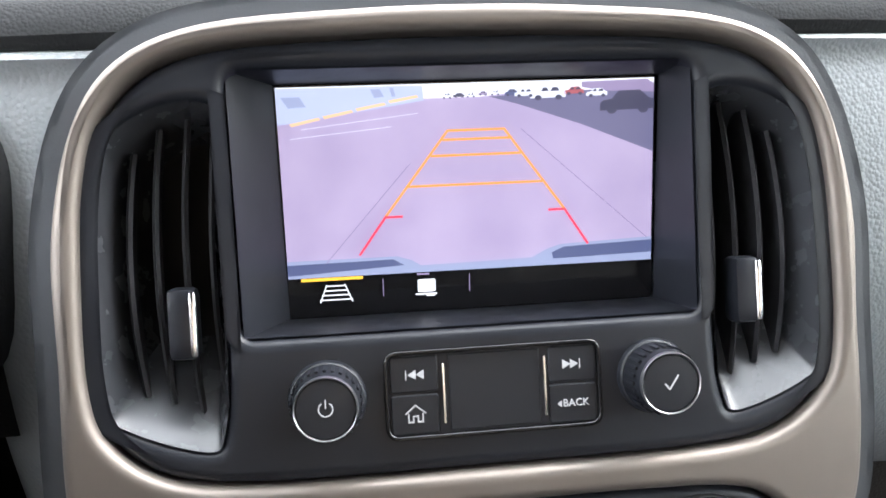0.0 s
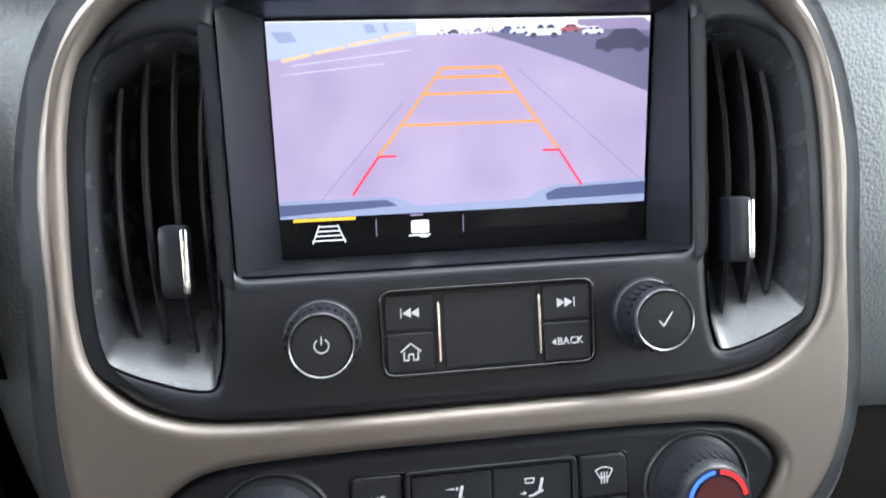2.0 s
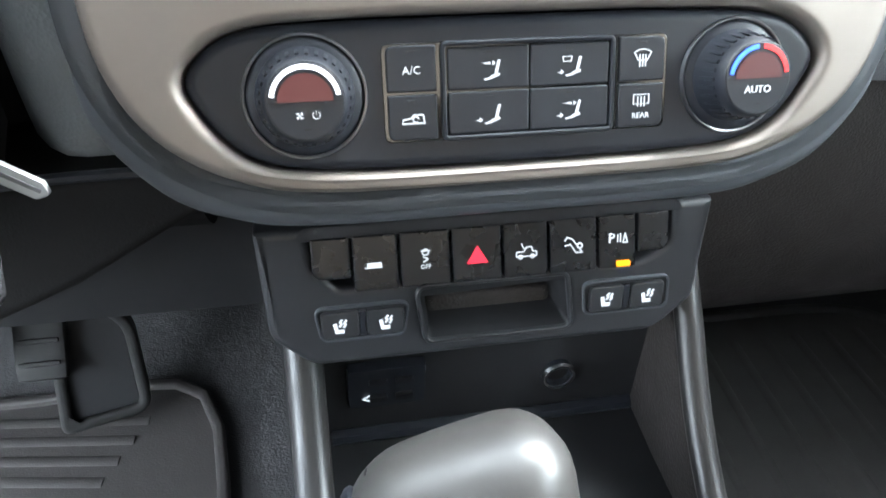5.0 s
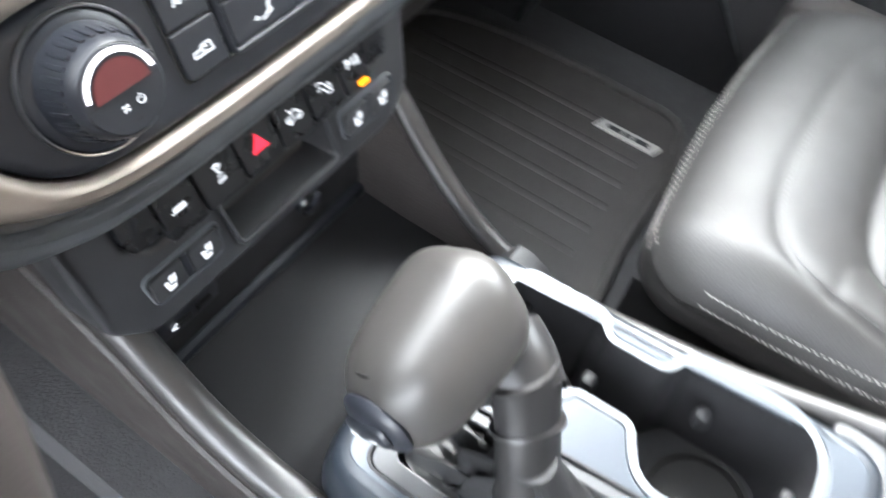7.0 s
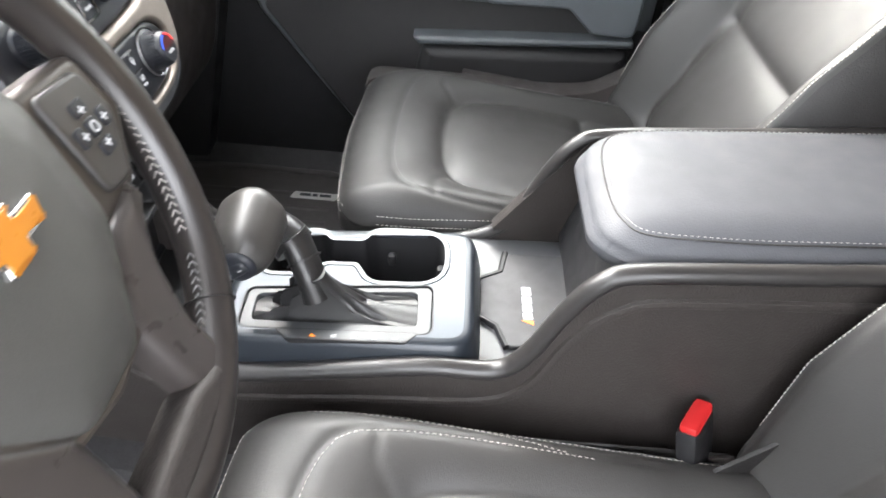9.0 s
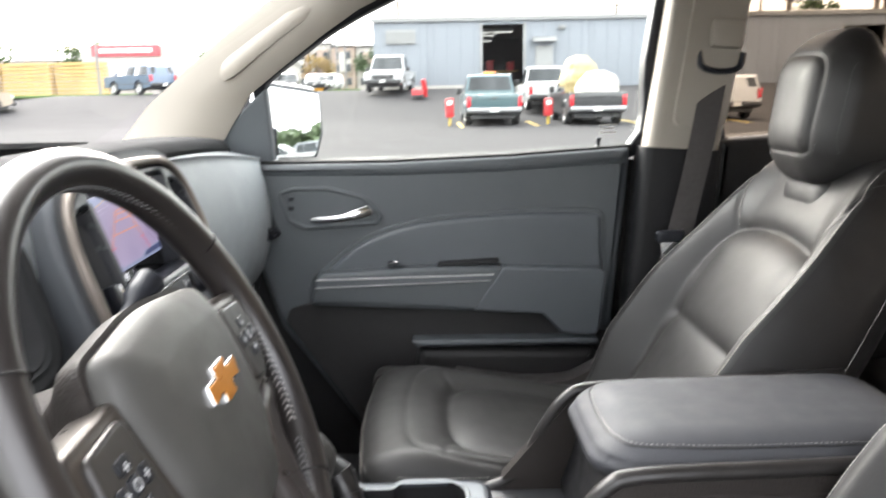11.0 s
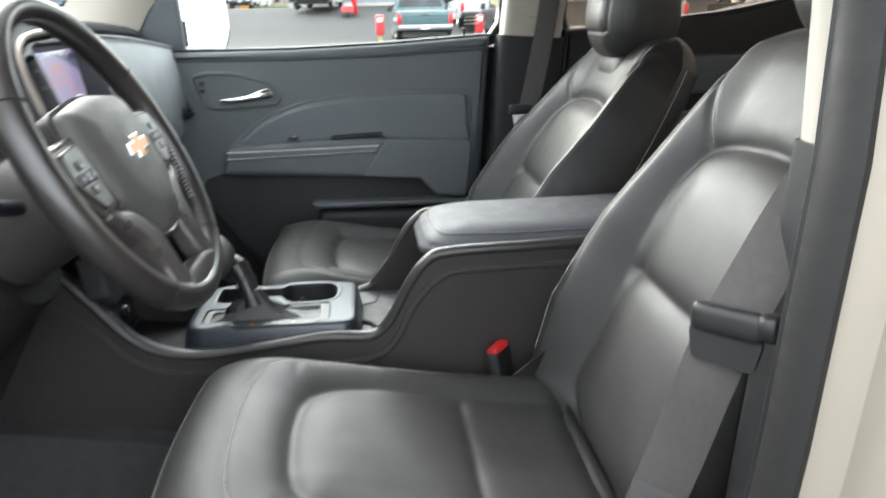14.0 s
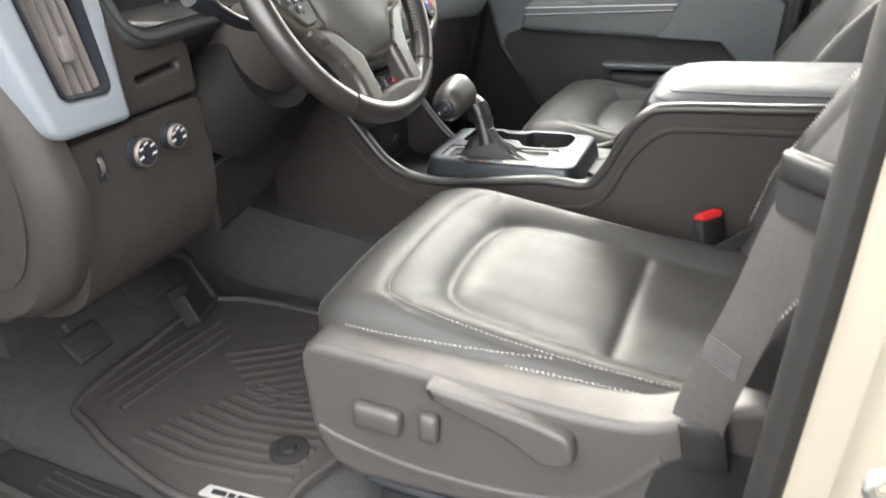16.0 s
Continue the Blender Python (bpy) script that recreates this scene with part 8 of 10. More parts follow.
    for f in b.faces:          # sides and rear are cut from darker vinyl, outside the bolster seam
        q = inv_ @ f.calc_center_median()
        f.material_index = int(abs(q.x) > 0.895 * back_w(min(max(q.z, 0.0), 0.575)) or q.y < -0.07)
    bk = part("backrest", b, LEATHER, seat, "black leather backrest with wide bolsters", 70)
    bk.data.materials.append(LEATHER_SIDE)
    fwd, out_ = BM.to_3x3() @ Vector((0, 1, 0)), BM.to_3x3() @ Vector((1, 0, 0))
    for sg in (-1, 1):
        ln_ = drape(tree_, [BM @ Vector((sg * back_w(s) * 0.872, 0.05, s)) for s in np.linspace(0.02, 0.545, 70)], -fwd, 0.0006)
        tagged(part("stitching", stitches(ln_, fwd, 0.0036, 0.0052, 0.00078), THREAD, bk), kind="stuff")
        ln_ = drape(tree_, [BM @ Vector((sg * 0.26, -0.075, s)) for s in np.linspace(0.06, 0.54, 50)], -out_ * sg, 0.0006)
        tagged(part("stitching", stitches(ln_, out_ * sg, 0.0036, 0.0052, 0.00074), THREAD, bk), kind="stuff")
        ln_ = drape(tree_, [BM @ Vector((u, 0.05, s)) for u, s in catmull([(sg * 0.130, 0.402), (sg * 0.159, 0.470), (sg * 0.162, 0.545)], 8, False)], -fwd, 0.0006)
        tagged(part("stitching", stitches(ln_, fwd, 0.0034, 0.0050, 0.00055), THREAD if sg * side > 0 else DARKTHREAD, bk), kind="stuff")
    part("top_welt", sweep(catmull([tuple(BM @ Vector((u, 0.0 - 0.004 - 0.02 * abs(u) / 0.1, 0.572 - 0.035 * (u / 0.11) ** 2))) for u in np.linspace(-0.088, 0.088, 9)], 3, False), 0.0022, 6), LEATHER_SIDE, bk)
    # head restraint with an inset front panel and a collar below
    hz, hy = head_z, head_y
    HMt = Matrix.Translation((xc, hy, hz)) @ Matrix(((side, 0, 0, 0), (0, math.cos(radians(4)), -math.sin(radians(4)), 0), (0, math.sin(radians(4)), math.cos(radians(4)), 0), (0, 0, 0, 1)))
    hp = rounded([(-0.066, -0.076), (0.066, -0.076), (0.070, 0.074), (-0.070, 0.074)], [0.018, 0.018, 0.040, 0.040], 5)

    def headf(p):
        u, n, s = p[:, 0].copy(), p[:, 1].copy(), p[:, 2].copy()
        u *= np.interp(s, [-0.13, -0.07, 0.03, 0.08, 0.13], [0.80, 0.97, 1.0, 0.93, 0.74])
        front = np.clip((n + 0.015) / 0.065, 0, 1)
        front = front * front * (3 - 2 * front)
        n = np.where(n < 0, n * np.interp(s, [-0.13, 0.0, 0.13], [1.90, 1.68, 1.48]), n)
        s = s - 0.075 * np.clip(-n / 0.09, 0, 1) ** 1.4 * np.clip((s + 0.02) / 0.13, 0, 1)
        q = sdf_poly(u, s, hp)
        n += front * (0.003 * (1 - np.exp(-np.maximum(q, 0) / 0.012)) - 0.0030 * np.exp(-np.abs(q) / 0.0032))
        for sg in (-1, 1):
            n -= front * 0.0016 * np.exp(-(dist_line(u, s, [(sg * 0.056, -0.060), (sg * 0.085, -0.10)]) / 0.004) ** 2)
        n -= 0.012 * np.clip((s - 0.05) / 0.065, 0, 1) ** 2
        n -= 0.012 * (np.abs(u) / 0.105) ** 2.4 * front
        return np.column_stack([u, n, s])
    b = rbox((0.214, 0.122, 0.244), (0.066, 0.055, 0.090), (64, 24, 72), HMt, headf)
    bmesh.ops.recalc_face_normals(b, faces=b.faces)
    tree_ = BVHTree.FromBMesh(b)
    hr = part("head_restraint", b, LEATHER, seat, "black leather head restraint with inset panel", 70)
    fwd = HMt.to_3x3() @ Vector((0, 1, 0))
    ring_ = offset(hp, -0.0085)
    tagged(part("stitching", stitches(drape(tree_, [HMt @ Vector((u, 0.05, s)) for u, s in np.vstack([ring_, ring_[:1]])], -fwd, 0.0005), fwd, 0.0036, 0.0058, 0.0006), DARKTHREAD, hr), kind="stuff")
    for sg in (-1, 1):
        pth = drape(tree_, [HMt @ Vector((sg * 0.099 * float(np.interp(s, [-0.13, -0.07, 0.03, 0.08, 0.13], [0.80, 0.97, 1.0, 0.93, 0.74])), 0.05, s)) for s in np.linspace(-0.105, 0.105, 30)], -fwd, 0.0006)
        tagged(part("stitching", stitches(pth, fwd, 0.0038, 0.0060, 0.0006), DARKTHREAD, hr), kind="stuff")
    part("collar", rbox((0.150, 0.080, 0.075), (0.035, 0.035, 0.02), (14, 8, 6), Matrix.Translation((xc, hy - 0.016, hz - 0.146)) @ HMt.to_3x3().to_4x4()), LEATHER_SIDE, hr, "dark leather neck collar")
    # plastic base with the outer side cover
    xo = xc + side * 0.245
    prof = catmull([(-0.250, 0.757), (-0.32, 0.765), (-0.45, 0.763), (-0.56, 0.760), (-0.635, 0.768), (-0.68, 0.792), (-0.735, 0.822), (-0.765, 0.800), (-0.762, 0.72), (-0.68, 0.655), (-0.52, 0.602), (-0.36, 0.583), (-0.285, 0.588), (-0.255, 0.63), (-0.246, 0.69)], 4)
    prof = ccw(prof)
    SB = frame_from((xo, 0, dz), (0, 1, 0), (0, 0, 1)) if side > 0 else frame_from((xo, 0, dz), (0, -1, 0), (0, 0, 1))
    lpf = prof if side > 0 else ccw(np.column_stack([-prof[:, 0], prof[:, 1]]))
    SIDECOVER = material("seat_side_plastic", (0.048, 0.043, 0.041), 0.45, vary=0.08, vary_scale=8, grain=0.25, grain_scale=600, kind="voronoi")
    bs = part("side_cover", plate(lpf, -0.045, 0.008, 0.010, (), SB, seg=4), SIDECOVER, seat, "dark plastic seat side cover")
    f = (lambda y: y) if side > 0 else (lambda y: -y)
    part("side_crease", sweep([tuple(SB @ Vector((f(y), z, 0.0085))) for y, z in catmull([(-0.262, 0.645), (-0.30, 0.633), (-0.40, 0.622), (-0.52, 0.630), (-0.60, 0.660), (-0.66, 0.735)], 4, False)], (0.004, 0.005), 8), SIDECOVER, bs)
    part("recess", plate(ccw(rounded([(f(-0.645), 0.665), (f(-0.755), 0.722), (f(-0.752), 0.765), (f(-0.70), 0.770), (f(-0.655), 0.725)], 0.010, 3)), 0.0, 0.0095, 0.002, (), SB), BLACK_MATT, bs)
    part("seat_switch", rbox((0.062, 0.034, 0.020), 0.008, (6, 5, 4), SB @ pose(f(-0.347), 0.690, 0.014)), SIDECOVER, bs)
    part("seat_switch", rbox((0.024, 0.040, 0.018), 0.008, (5, 5, 4), SB @ pose(f(-0.412), 0.697, 0.014)), SIDECOVER, bs)
    lv = ccw(rounded([(f(-0.410), 0.764), (f(-0.418), 0.744), (f(-0.50), 0.722), (f(-0.545), 0.694), (f(-0.580), 0.706), (f(-0.572), 0.742), (f(-0.53), 0.752)], [0.004, 0.006, 0.02, 0.02, 0.02, 0.02, 0.02], 4))
    part("recline_lever", plate(lv, 0.004, 0.026, 0.006, (), SB), SIDECOVER, bs, "long recline lever")
    part("frame", slab([(-0.26, 0.60), (-0.26, 0.72), (-0.74, 0.70), (-0.76, 0.60), (-0.7, 0.57), (-0.3, 0.56)], xc - 0.19, xc + 0.19, 2), BLACK_MATT, seat)
    for dx in (-0.19, 0.19):
        xr = xc + dx * 1.08
        rail = part("seat_rail", sweep([(xr, -0.305, 0.540), (xr, -0.40, 0.541), (xr, -0.51, 0.543)], (0.016, 0.010), 12), BLACK, seat, "dark metal seat rail")
        part("rail_cover", slab(catmull([(-0.492, 0.520), (-0.488, 0.552), (-0.60, 0.556), (-0.78, 0.560), (-0.785, 0.518)], 3), xr - 0.024, xr + 0.024, 2), BLACK_MATT, rail)
        for y_ in (-0.35, -0.72):
            part("rail_foot", rbox((0.030, 0.060, 0.046), 0.006, (3, 4, 3), pose(xr, y_, 0.511)), BLACK_MATT, rail)
    return seat


front_seat("car_seat", -0.358, -0.750, 22.0, 1.390, -0.985, -1, "black leather driver seat with pale stitching and power switches")
front_seat("car_seat", 0.378, -0.722, 28.0, 1.327, -0.965, 1, "black leather front passenger seat with pale stitching", dz=-0.004, dyc=-0.03)

# rear bench, seen in the gap between the seats
bench = thing("rear_bench", (0, -1.6, 0.49), "black leather rear bench seat", "car seat")
part("cushion", rbox((1.26, 0.46, 0.18), 0.05, (20, 10, 6), pose(0, -1.46, 0.76, -4, 0, 0)), LEATHER_SIDE, bench)
for x_ in (-0.32, 0.32):
    part("backrest", rbox((0.63, 0.16, 0.66), 0.05, (12, 6, 14), pose(x_, -1.79, 1.06, 16, 0, 0)), LEATHER_SIDE, bench)
    part("head_restraint", rbox((0.26, 0.10, 0.17), 0.04, (8, 6, 8), pose(x_ + 0.02 * x_, -1.885, 1.44, 12, 0, 0)), LEATHER_SIDE, bench)
part("base", slab([(-1.26, 0.49), (-1.28, 0.70), (-1.8, 0.70), (-1.8, 0.49)], -0.62, 0.62, 2), BLACK_MATT, bench)


# ================= belts =================
BELTBLACK = material("belt_fitting_plastic", (0.0125, 0.012, 0.012), 0.42, spec=0.4, vary=0.1, vary_scale=30)


def ribbon(path, normals, w=0.0235, t=0.0009):
    return sweep(path, (w, t), 8, up=np.array(normals, float))


def seat_belt(name, path, normals, tongue_i, label):
    bt = thing(name, tuple(path[-1]), label, "seat belt", "seat belts")
    p = catmull(path, 6, False)
    nn = catmull(normals, 6, False)
    part("webbing", ribbon(p, nn), WEBBING, bt)
    return bt, p, nn


db, p_, n_ = seat_belt("driver_seat_belt", [(-0.580, -0.890, 1.430), (-0.590, -0.845, 1.25), (-0.625, -0.765, 1.11), (-0.638, -0.728, 1.03), (-0.634, -0.708, 0.93), (-0.630, -0.690, 0.845), (-0.628, -0.684, 0.800)], [(-0.6, 0.75, 0.2)] * 3 + [(-0.75, 0.6, 0.2)] * 2 + [(-0.88, 0.4, 0.1), (-0.95, 0.2, 0.1)], 3, "dark grey driver seat belt with black latch")
TG = frame_from((-0.646, -0.726, 1.058), (0.80, 0.58, -0.10), (-0.02, -0.15, 1))
part("tongue_slide", rbox((0.060, 0.024, 0.014), 0.006, (8, 5, 4), TG), BELTBLACK, db)
part("tongue", plate(rounded([(-0.026, -0.036), (0.026, -0.036), (0.032, -0.008), (-0.032, -0.008)], 0.006, 3), -0.0015, 0.0030, 0.0010, (), TG), BLACK_MATT, db)
part("tongue_bar", rbox((0.018, 0.022, 0.024), 0.006, (4, 4, 4), TG @ pose(-0.034, 0.002, 0.004)), BELTBLACK, db)
part("anchor_latch", rbox((0.024, 0.042, 0.056), 0.006, (4, 5, 6), pose(-0.622, -0.694, 0.778, -14, 0, 0)), BELTBLACK, db, "black belt anchor latch")
tagged(part("stitch_block", strokes([[(-0.018, -0.010 + 0.0033 * k), (0.018, -0.008 + 0.0033 * k)] for k in range(8)], 0.0009, frame_from((-0.6338, -0.692, 0.880), (0.60, 0.78, 0.0), (-0.02, -0.15, 1))), DARKTHREAD, db), kind="stuff")
pb, p_, n_ = seat_belt("passenger_seat_belt", [(0.636, -0.880, 1.420), (0.628, -0.866, 1.25), (0.618, -0.842, 1.08), (0.610, -0.815, 0.96), (0.606, -0.780, 0.84), (0.606, -0.750, 0.76)], [(-1, 0.2, 0.1)] * 6, 3, "dark grey passenger seat belt with black guide")
PT = frame_from((0.606, -0.818, 1.050), (0, -1, 0.10), (0.04, 0.15, 1))
part("tongue_slide", rbox((0.056, 0.024, 0.014), 0.006, (8, 5, 4), PT @ pose(0, 0.014, 0.004)), BLACK, pb, "black belt slide")
part("tongue", plate(rounded([(-0.013, -0.050), (0.013, -0.050), (0.020, 0.004), (-0.020, 0.004)], 0.005, 3), 0.003, 0.0055, 0.0008, [rounded([(-0.006, -0.040), (0.006, -0.040), (0.006, -0.024), (-0.006, -0.024)], 0.002, 2)], PT), CHROME, pb, "bright steel belt tongue")
part("guide_loop", sweep(catmull([(0.625, -0.838, 1.420), (0.622, -0.845, 1.392), (0.622, -0.880, 1.384), (0.622, -0.915, 1.392), (0.625, -0.922, 1.420)], 4, False), (0.006, 0.009), 8, up=(1, 0, 0)), BLACK, pb, "black upper guide")
part("guide_cap", rbox((0.016, 0.074, 0.034), 0.007, (4, 6, 4), pose(0.634, -0.880, 1.420)), BLACK, pb)
rb, p_, n_ = seat_belt("rear_seat_belt", [(0.554, -1.740, 1.600), (0.578, -1.738, 1.47), (0.584, -1.735, 1.40), (0.582, -1.725, 1.28), (0.572, -1.705, 1.12), (0.55, -1.68, 1.0)], [(-1, 0.3, 0.1)] * 6, 2, "dark grey rear seat belt")
part("guide_loop", sweep(catmull([(0.615, -1.71, 1.625), (0.608, -1.715, 1.60), (0.606, -1.745, 1.585), (0.608, -1.78, 1.578), (0.614, -1.79, 1.585)], 4, False), (0.006, 0.007), 8, up=(1, 0, 0)), BLACK, rb, "black guide")
bk_ = thing("belt_buckle", (-0.135, -0.66, 0.74), "black seat belt buckle with red button", "belt buckle")
BU = frame_from((-0.146, -0.655, 0.768), (0.80, -0.55, 0.0), (-0.34, 0.50, 0.80))
part("case", rbox((0.050, 0.075, 0.022), 0.006, (6, 6, 4), BU @ pose(0, -0.012, 0)), BLACK_MATT, bk_)
# release button has no lamp; an added faint glow brightens its red
part("release_button", rbox((0.044, 0.012, 0.018), 0.004, (6, 3, 4), BU @ pose(0, 0.026, 0.001)), glow("glowing_red_button", (0.75, 0.03, 0.03), 0.25), bk_, "bright red release button")
part("strap", sweep([(-0.150, -0.680, 0.745), (-0.165, -0.70, 0.72), (-0.175, -0.71, 0.69)], (0.022, 0.003), 8, up=(-0.3, 0.7, 0.4)), WEBBING, bk_)
part("anchor_flap", plate(np.array([(-0.05, -0.03), (0.03, -0.035), (0.034, 0.038)]), -0.002, 0.002, 0.0008, (), frame_from((-0.175, -0.700, 0.780), (0.15, -0.98, 0), (0, 0, 1))), LEATHER_SIDE, bk_)
part("anchor_bolt", lathe([(0.008, 0), (0.008, 0.004), (0.005, 0.006), (0, 0.006)], 12, frame_from((-0.195, -0.728, 0.765), (0, 1, 0), (0, 0, 1))), STEEL, bk_)

# ================= floor mats =================
BADGE = material("bright_badge", (0.42, 0.41, 0.39), 0.35, metal=0.3, vary=0.05, vary_scale=40)


def floor_mat(name, outline, z, label, ribs, badge):
    fm = thing(name, (float(np.mean(outline[:, 0])), 0.0, z), label, "floor mat", "floor mats")
    part("tray", plate(outline, z, z + 0.014, 0.004, [offset(outline, 0.012)]), MATRUBBER, fm)
    part("base", plate(offset(outline, 0.004), z - 0.002, z + 0.006, 0.002), MATRUBBER, fm)
    for ln in ribs:
        part("rib", sweep([(x, y, z + 0.0062) for x, y in ln], (0.0062, 0.0017), 6), MATRUBBER, fm)
    cx_, cy_, rot = badge
    BD = pose(cx_, cy_, z + 0.006, 0, 0, rot)
    part("badge", plate(rounded([(-0.046, -0.010), (0.042, -0.010), (0.050, 0.010), (-0.038, 0.010)], 0.003, 3), 0.0, 0.003, 0.0008, (), BD), BADGE, fm, "bright metal badge")
    part("badge_marks", strokes([[(-0.026, 0.0), (-0.010, 0.0)], [(0.0, 0.0), (0.004, 0.0)], [(0.013, 0.0), (0.029, 0.0)]], 0.0085, BD @ Matrix.Translation((0, 0, 0.003))), BLACK, fm)
    return fm


mo_ = ccw(catmull([(-0.225, 0.215), (-0.40, 0.235), (-0.575, 0.225), (-0.612, 0.16), (-0.642, 0.08), (-0.672, -0.05), (-0.668, -0.16), (-0.645, -0.205), (-0.58, -0.212), (-0.50, -0.235), (-0.36, -0.235), (-0.215, -0.22), (-0.195, -0.05)], 4))
ribs_ = [[(-0.285 - 0.012 * k, 0.186 - 0.024 * k), (-0.42, 0.202 - 0.024 * k), (-0.556, 0.220 - 0.024 * k)] for k in range(4)]
ribs_ += [[(-0.600 + 0.020 * k, 0.080 - 0.011 * k), (-0.608 + 0.020 * k, -0.02 - 0.007 * k), (-0.596 + 0.020 * k, -0.12), (-0.580 + 0.020 * k, -0.185)] for k in range(10)]
ribs_ += [[(-0.375 - 0.013 * k, 0.085 - 0.020 * k), (-0.325 - 0.012 * k, 0.015 - 0.020 * k), (-0.260 - 0.009 * k, -0.060 - 0.017 * k)] for k in range(8)]
fm_ = floor_mat("driver_floor_mat", mo_, 0.492, "black ribbed rubber driver floor mat with metal badge", ribs_, (-0.640, -0.130, 95))
part("fixing_post", lathe([(0.030, 0.0), (0.029, 0.006), (0.022, 0.009), (0.012, 0.008), (0.010, 0.012), (0, 0.012)], 28, pose(-0.535, -0.150, 0.496)), RUBBER, fm_, "round mat fixing post")
mo2 = ccw(catmull([(0.215, 0.24), (0.40, 0.25), (0.60, 0.23), (0.655, 0.10), (0.66, -0.10), (0.63, -0.21), (0.40, -0.23), (0.20, -0.22), (0.175, 0.0)], 4))
ribs2 = [[(0.22 + 0.045 * k, -0.18), (0.22 + 0.045 * k, 0.02), (0.235 + 0.042 * k, 0.20)] for k in range(9)] + [[(0.21, -0.02 - 0.10 * k), (0.26, -0.06 - 0.10 * k)] for k in range(2)]
floor_mat("passenger_floor_mat", mo2, 0.492, "black ribbed rubber passenger floor mat with metal badge", ribs2, (0.575, -0.150, 90))

# ================= settle the assemblies in the cab =================
def settle(obs, dx, dy, dz):
    """Moves whole things by a small step."""
    for o in obs:
        o.matrix_basis = Matrix.Translation((dx, dy, dz)) @ o.matrix_basis


settle((con, shift), 0.025, 0.013, -0.018)
settle((lid,), 0.025, -0.010, -0.034)
settle((dash,), -0.004, 0.012, 0.0)
settle((clus,), -0.028, 0.012, 0.0)
settle((key, fob), -0.005, 0.025, -0.007)

# ================= set the cab level on the ground =================
LEVEL = Matrix.Translation((0, -0.4, 0)) @ pose(0, 0, 0, 4.0) @ Matrix.Translation((0, 0.4, 0))
for ob in list(scene.collection.objects):
    if ob.parent is None and ob.type in ('EMPTY', 'MESH'):
        ob.matrix_basis = LEVEL @ ob.matrix_basis

# ================= outside: ground, parked vehicles, sheds, trees =================
ASPHALT = material("grey_asphalt", (0.041, 0.040, 0.041), 1.0, spec=0.04, vary=0.16, vary_scale=0.35, grain=0.5, grain_scale=300, fine=0.3, fine_scale=9, rough_vary=0.06)
GRASS = material("mown_grass", (0.07, 0.115, 0.03), 0.95, vary=0.35, vary_scale=1.2, grain=0.6, grain_scale=260, fine=0.8, fine_scale=30)
YELLOW = material("worn_yellow_line", (0.42, 0.30, 0.06), 0.85, vary=0.35, vary_scale=6)
KERB = material("pale_concrete", (0.30, 0.285, 0.26), 0.9, vary=0.14, vary_scale=2, grain=0.3, grain_scale=250)
SHEET = material("pale_blue_grey_sheet_metal", (0.165, 0.180, 0.200), 0.55, metal=0.1, vary=0.07, vary_scale=0.6, fine=0.1, fine_scale=4)
SHEET_TRIM = material("pale_grey_flashing", (0.20, 0.203, 0.20), 0.5, metal=0.2, vary=0.08, vary_scale=1.5)
ROOFING = material("weathered_roof_sheet", (0.25, 0.245, 0.225), 0.7, vary=0.12, vary_scale=0.8)
# inside walls and ceiling of the shed: indoor shade put into the colour
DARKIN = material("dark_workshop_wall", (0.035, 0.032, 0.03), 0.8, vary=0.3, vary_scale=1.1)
TUBE = glow("fluorescent_tube", (1.0, 0.98, 0.9), 1.1)
RUST = material("rusty_stack_pipe", (0.10, 0.08, 0.065), 0.8, vary=0.3, vary_scale=6)
CARGLASS = material("dark_car_glass", (0.012, 0.016, 0.018), 0.06, vary=0.1, vary_scale=3, rough_vary=0.02)
TYRE = material("tyre_rubber", (0.02, 0.02, 0.021), 0.85, vary=0.2, vary_scale=8)
RIM = material("alloy_rim", (0.42, 0.42, 0.42), 0.35, metal=0.8, vary=0.1, vary_scale=9)
CARBLACK = material("black_car_plastic", (0.022, 0.022, 0.023), 0.5, vary=0.15, vary_scale=6)
CARCHROME = material("dull_chrome_bumper", (0.26, 0.26, 0.265), 0.35, metal=0.9, vary=0.12, vary_scale=5)
TAIL = material("red_tail_lens", (0.45, 0.012, 0.02), 0.2, vary=0.1, vary_scale=12, coat=0.5)
LAMP = material("clear_head_lens", (0.55, 0.56, 0.55), 0.15, vary=0.1, vary_scale=20, coat=0.5)
PLATEBAR = material("pale_plate", (0.55, 0.55, 0.53), 0.5, vary=0.06, vary_scale=20)
ORANGE = material("orange_beacon_lens", (0.75, 0.16, 0.02), 0.25, vary=0.1, vary_scale=12)
REDPAINT = material("red_container_paint", (0.40, 0.02, 0.024), 0.45, vary=0.12, vary_scale=3)
WHITEPATCH = material("white_sticker", (0.7, 0.7, 0.68), 0.5, vary=0.08, vary_scale=8)
TARP = material("yellowed_tarpaulin", (0.30, 0.24, 0.115), 0.8, vary=0.15, vary_scale=2.5, fine=0.7, fine_scale=5)
TARPW = material("white_tarpaulin", (0.36, 0.345, 0.31), 0.75, vary=0.1, vary_scale=2.5, fine=0.7, fine_scale=5)
BARK = material("bark", (0.06, 0.048, 0.038), 0.95, vary=0.3, vary_scale=5, fine=0.6, fine_scale=14)
LEAF = material("green_leaf_clumps", (0.045, 0.068, 0.028), 0.9, vary=0.45, vary_scale=0.9)
LEAFY = material("autumn_leaf_clumps", (0.20, 0.135, 0.045), 0.9, vary=0.4, vary_scale=0.9)
TIMBER = material("fresh_pallet_timber", (0.36, 0.25, 0.10), 0.85, vary=0.3, vary_scale=1.5)
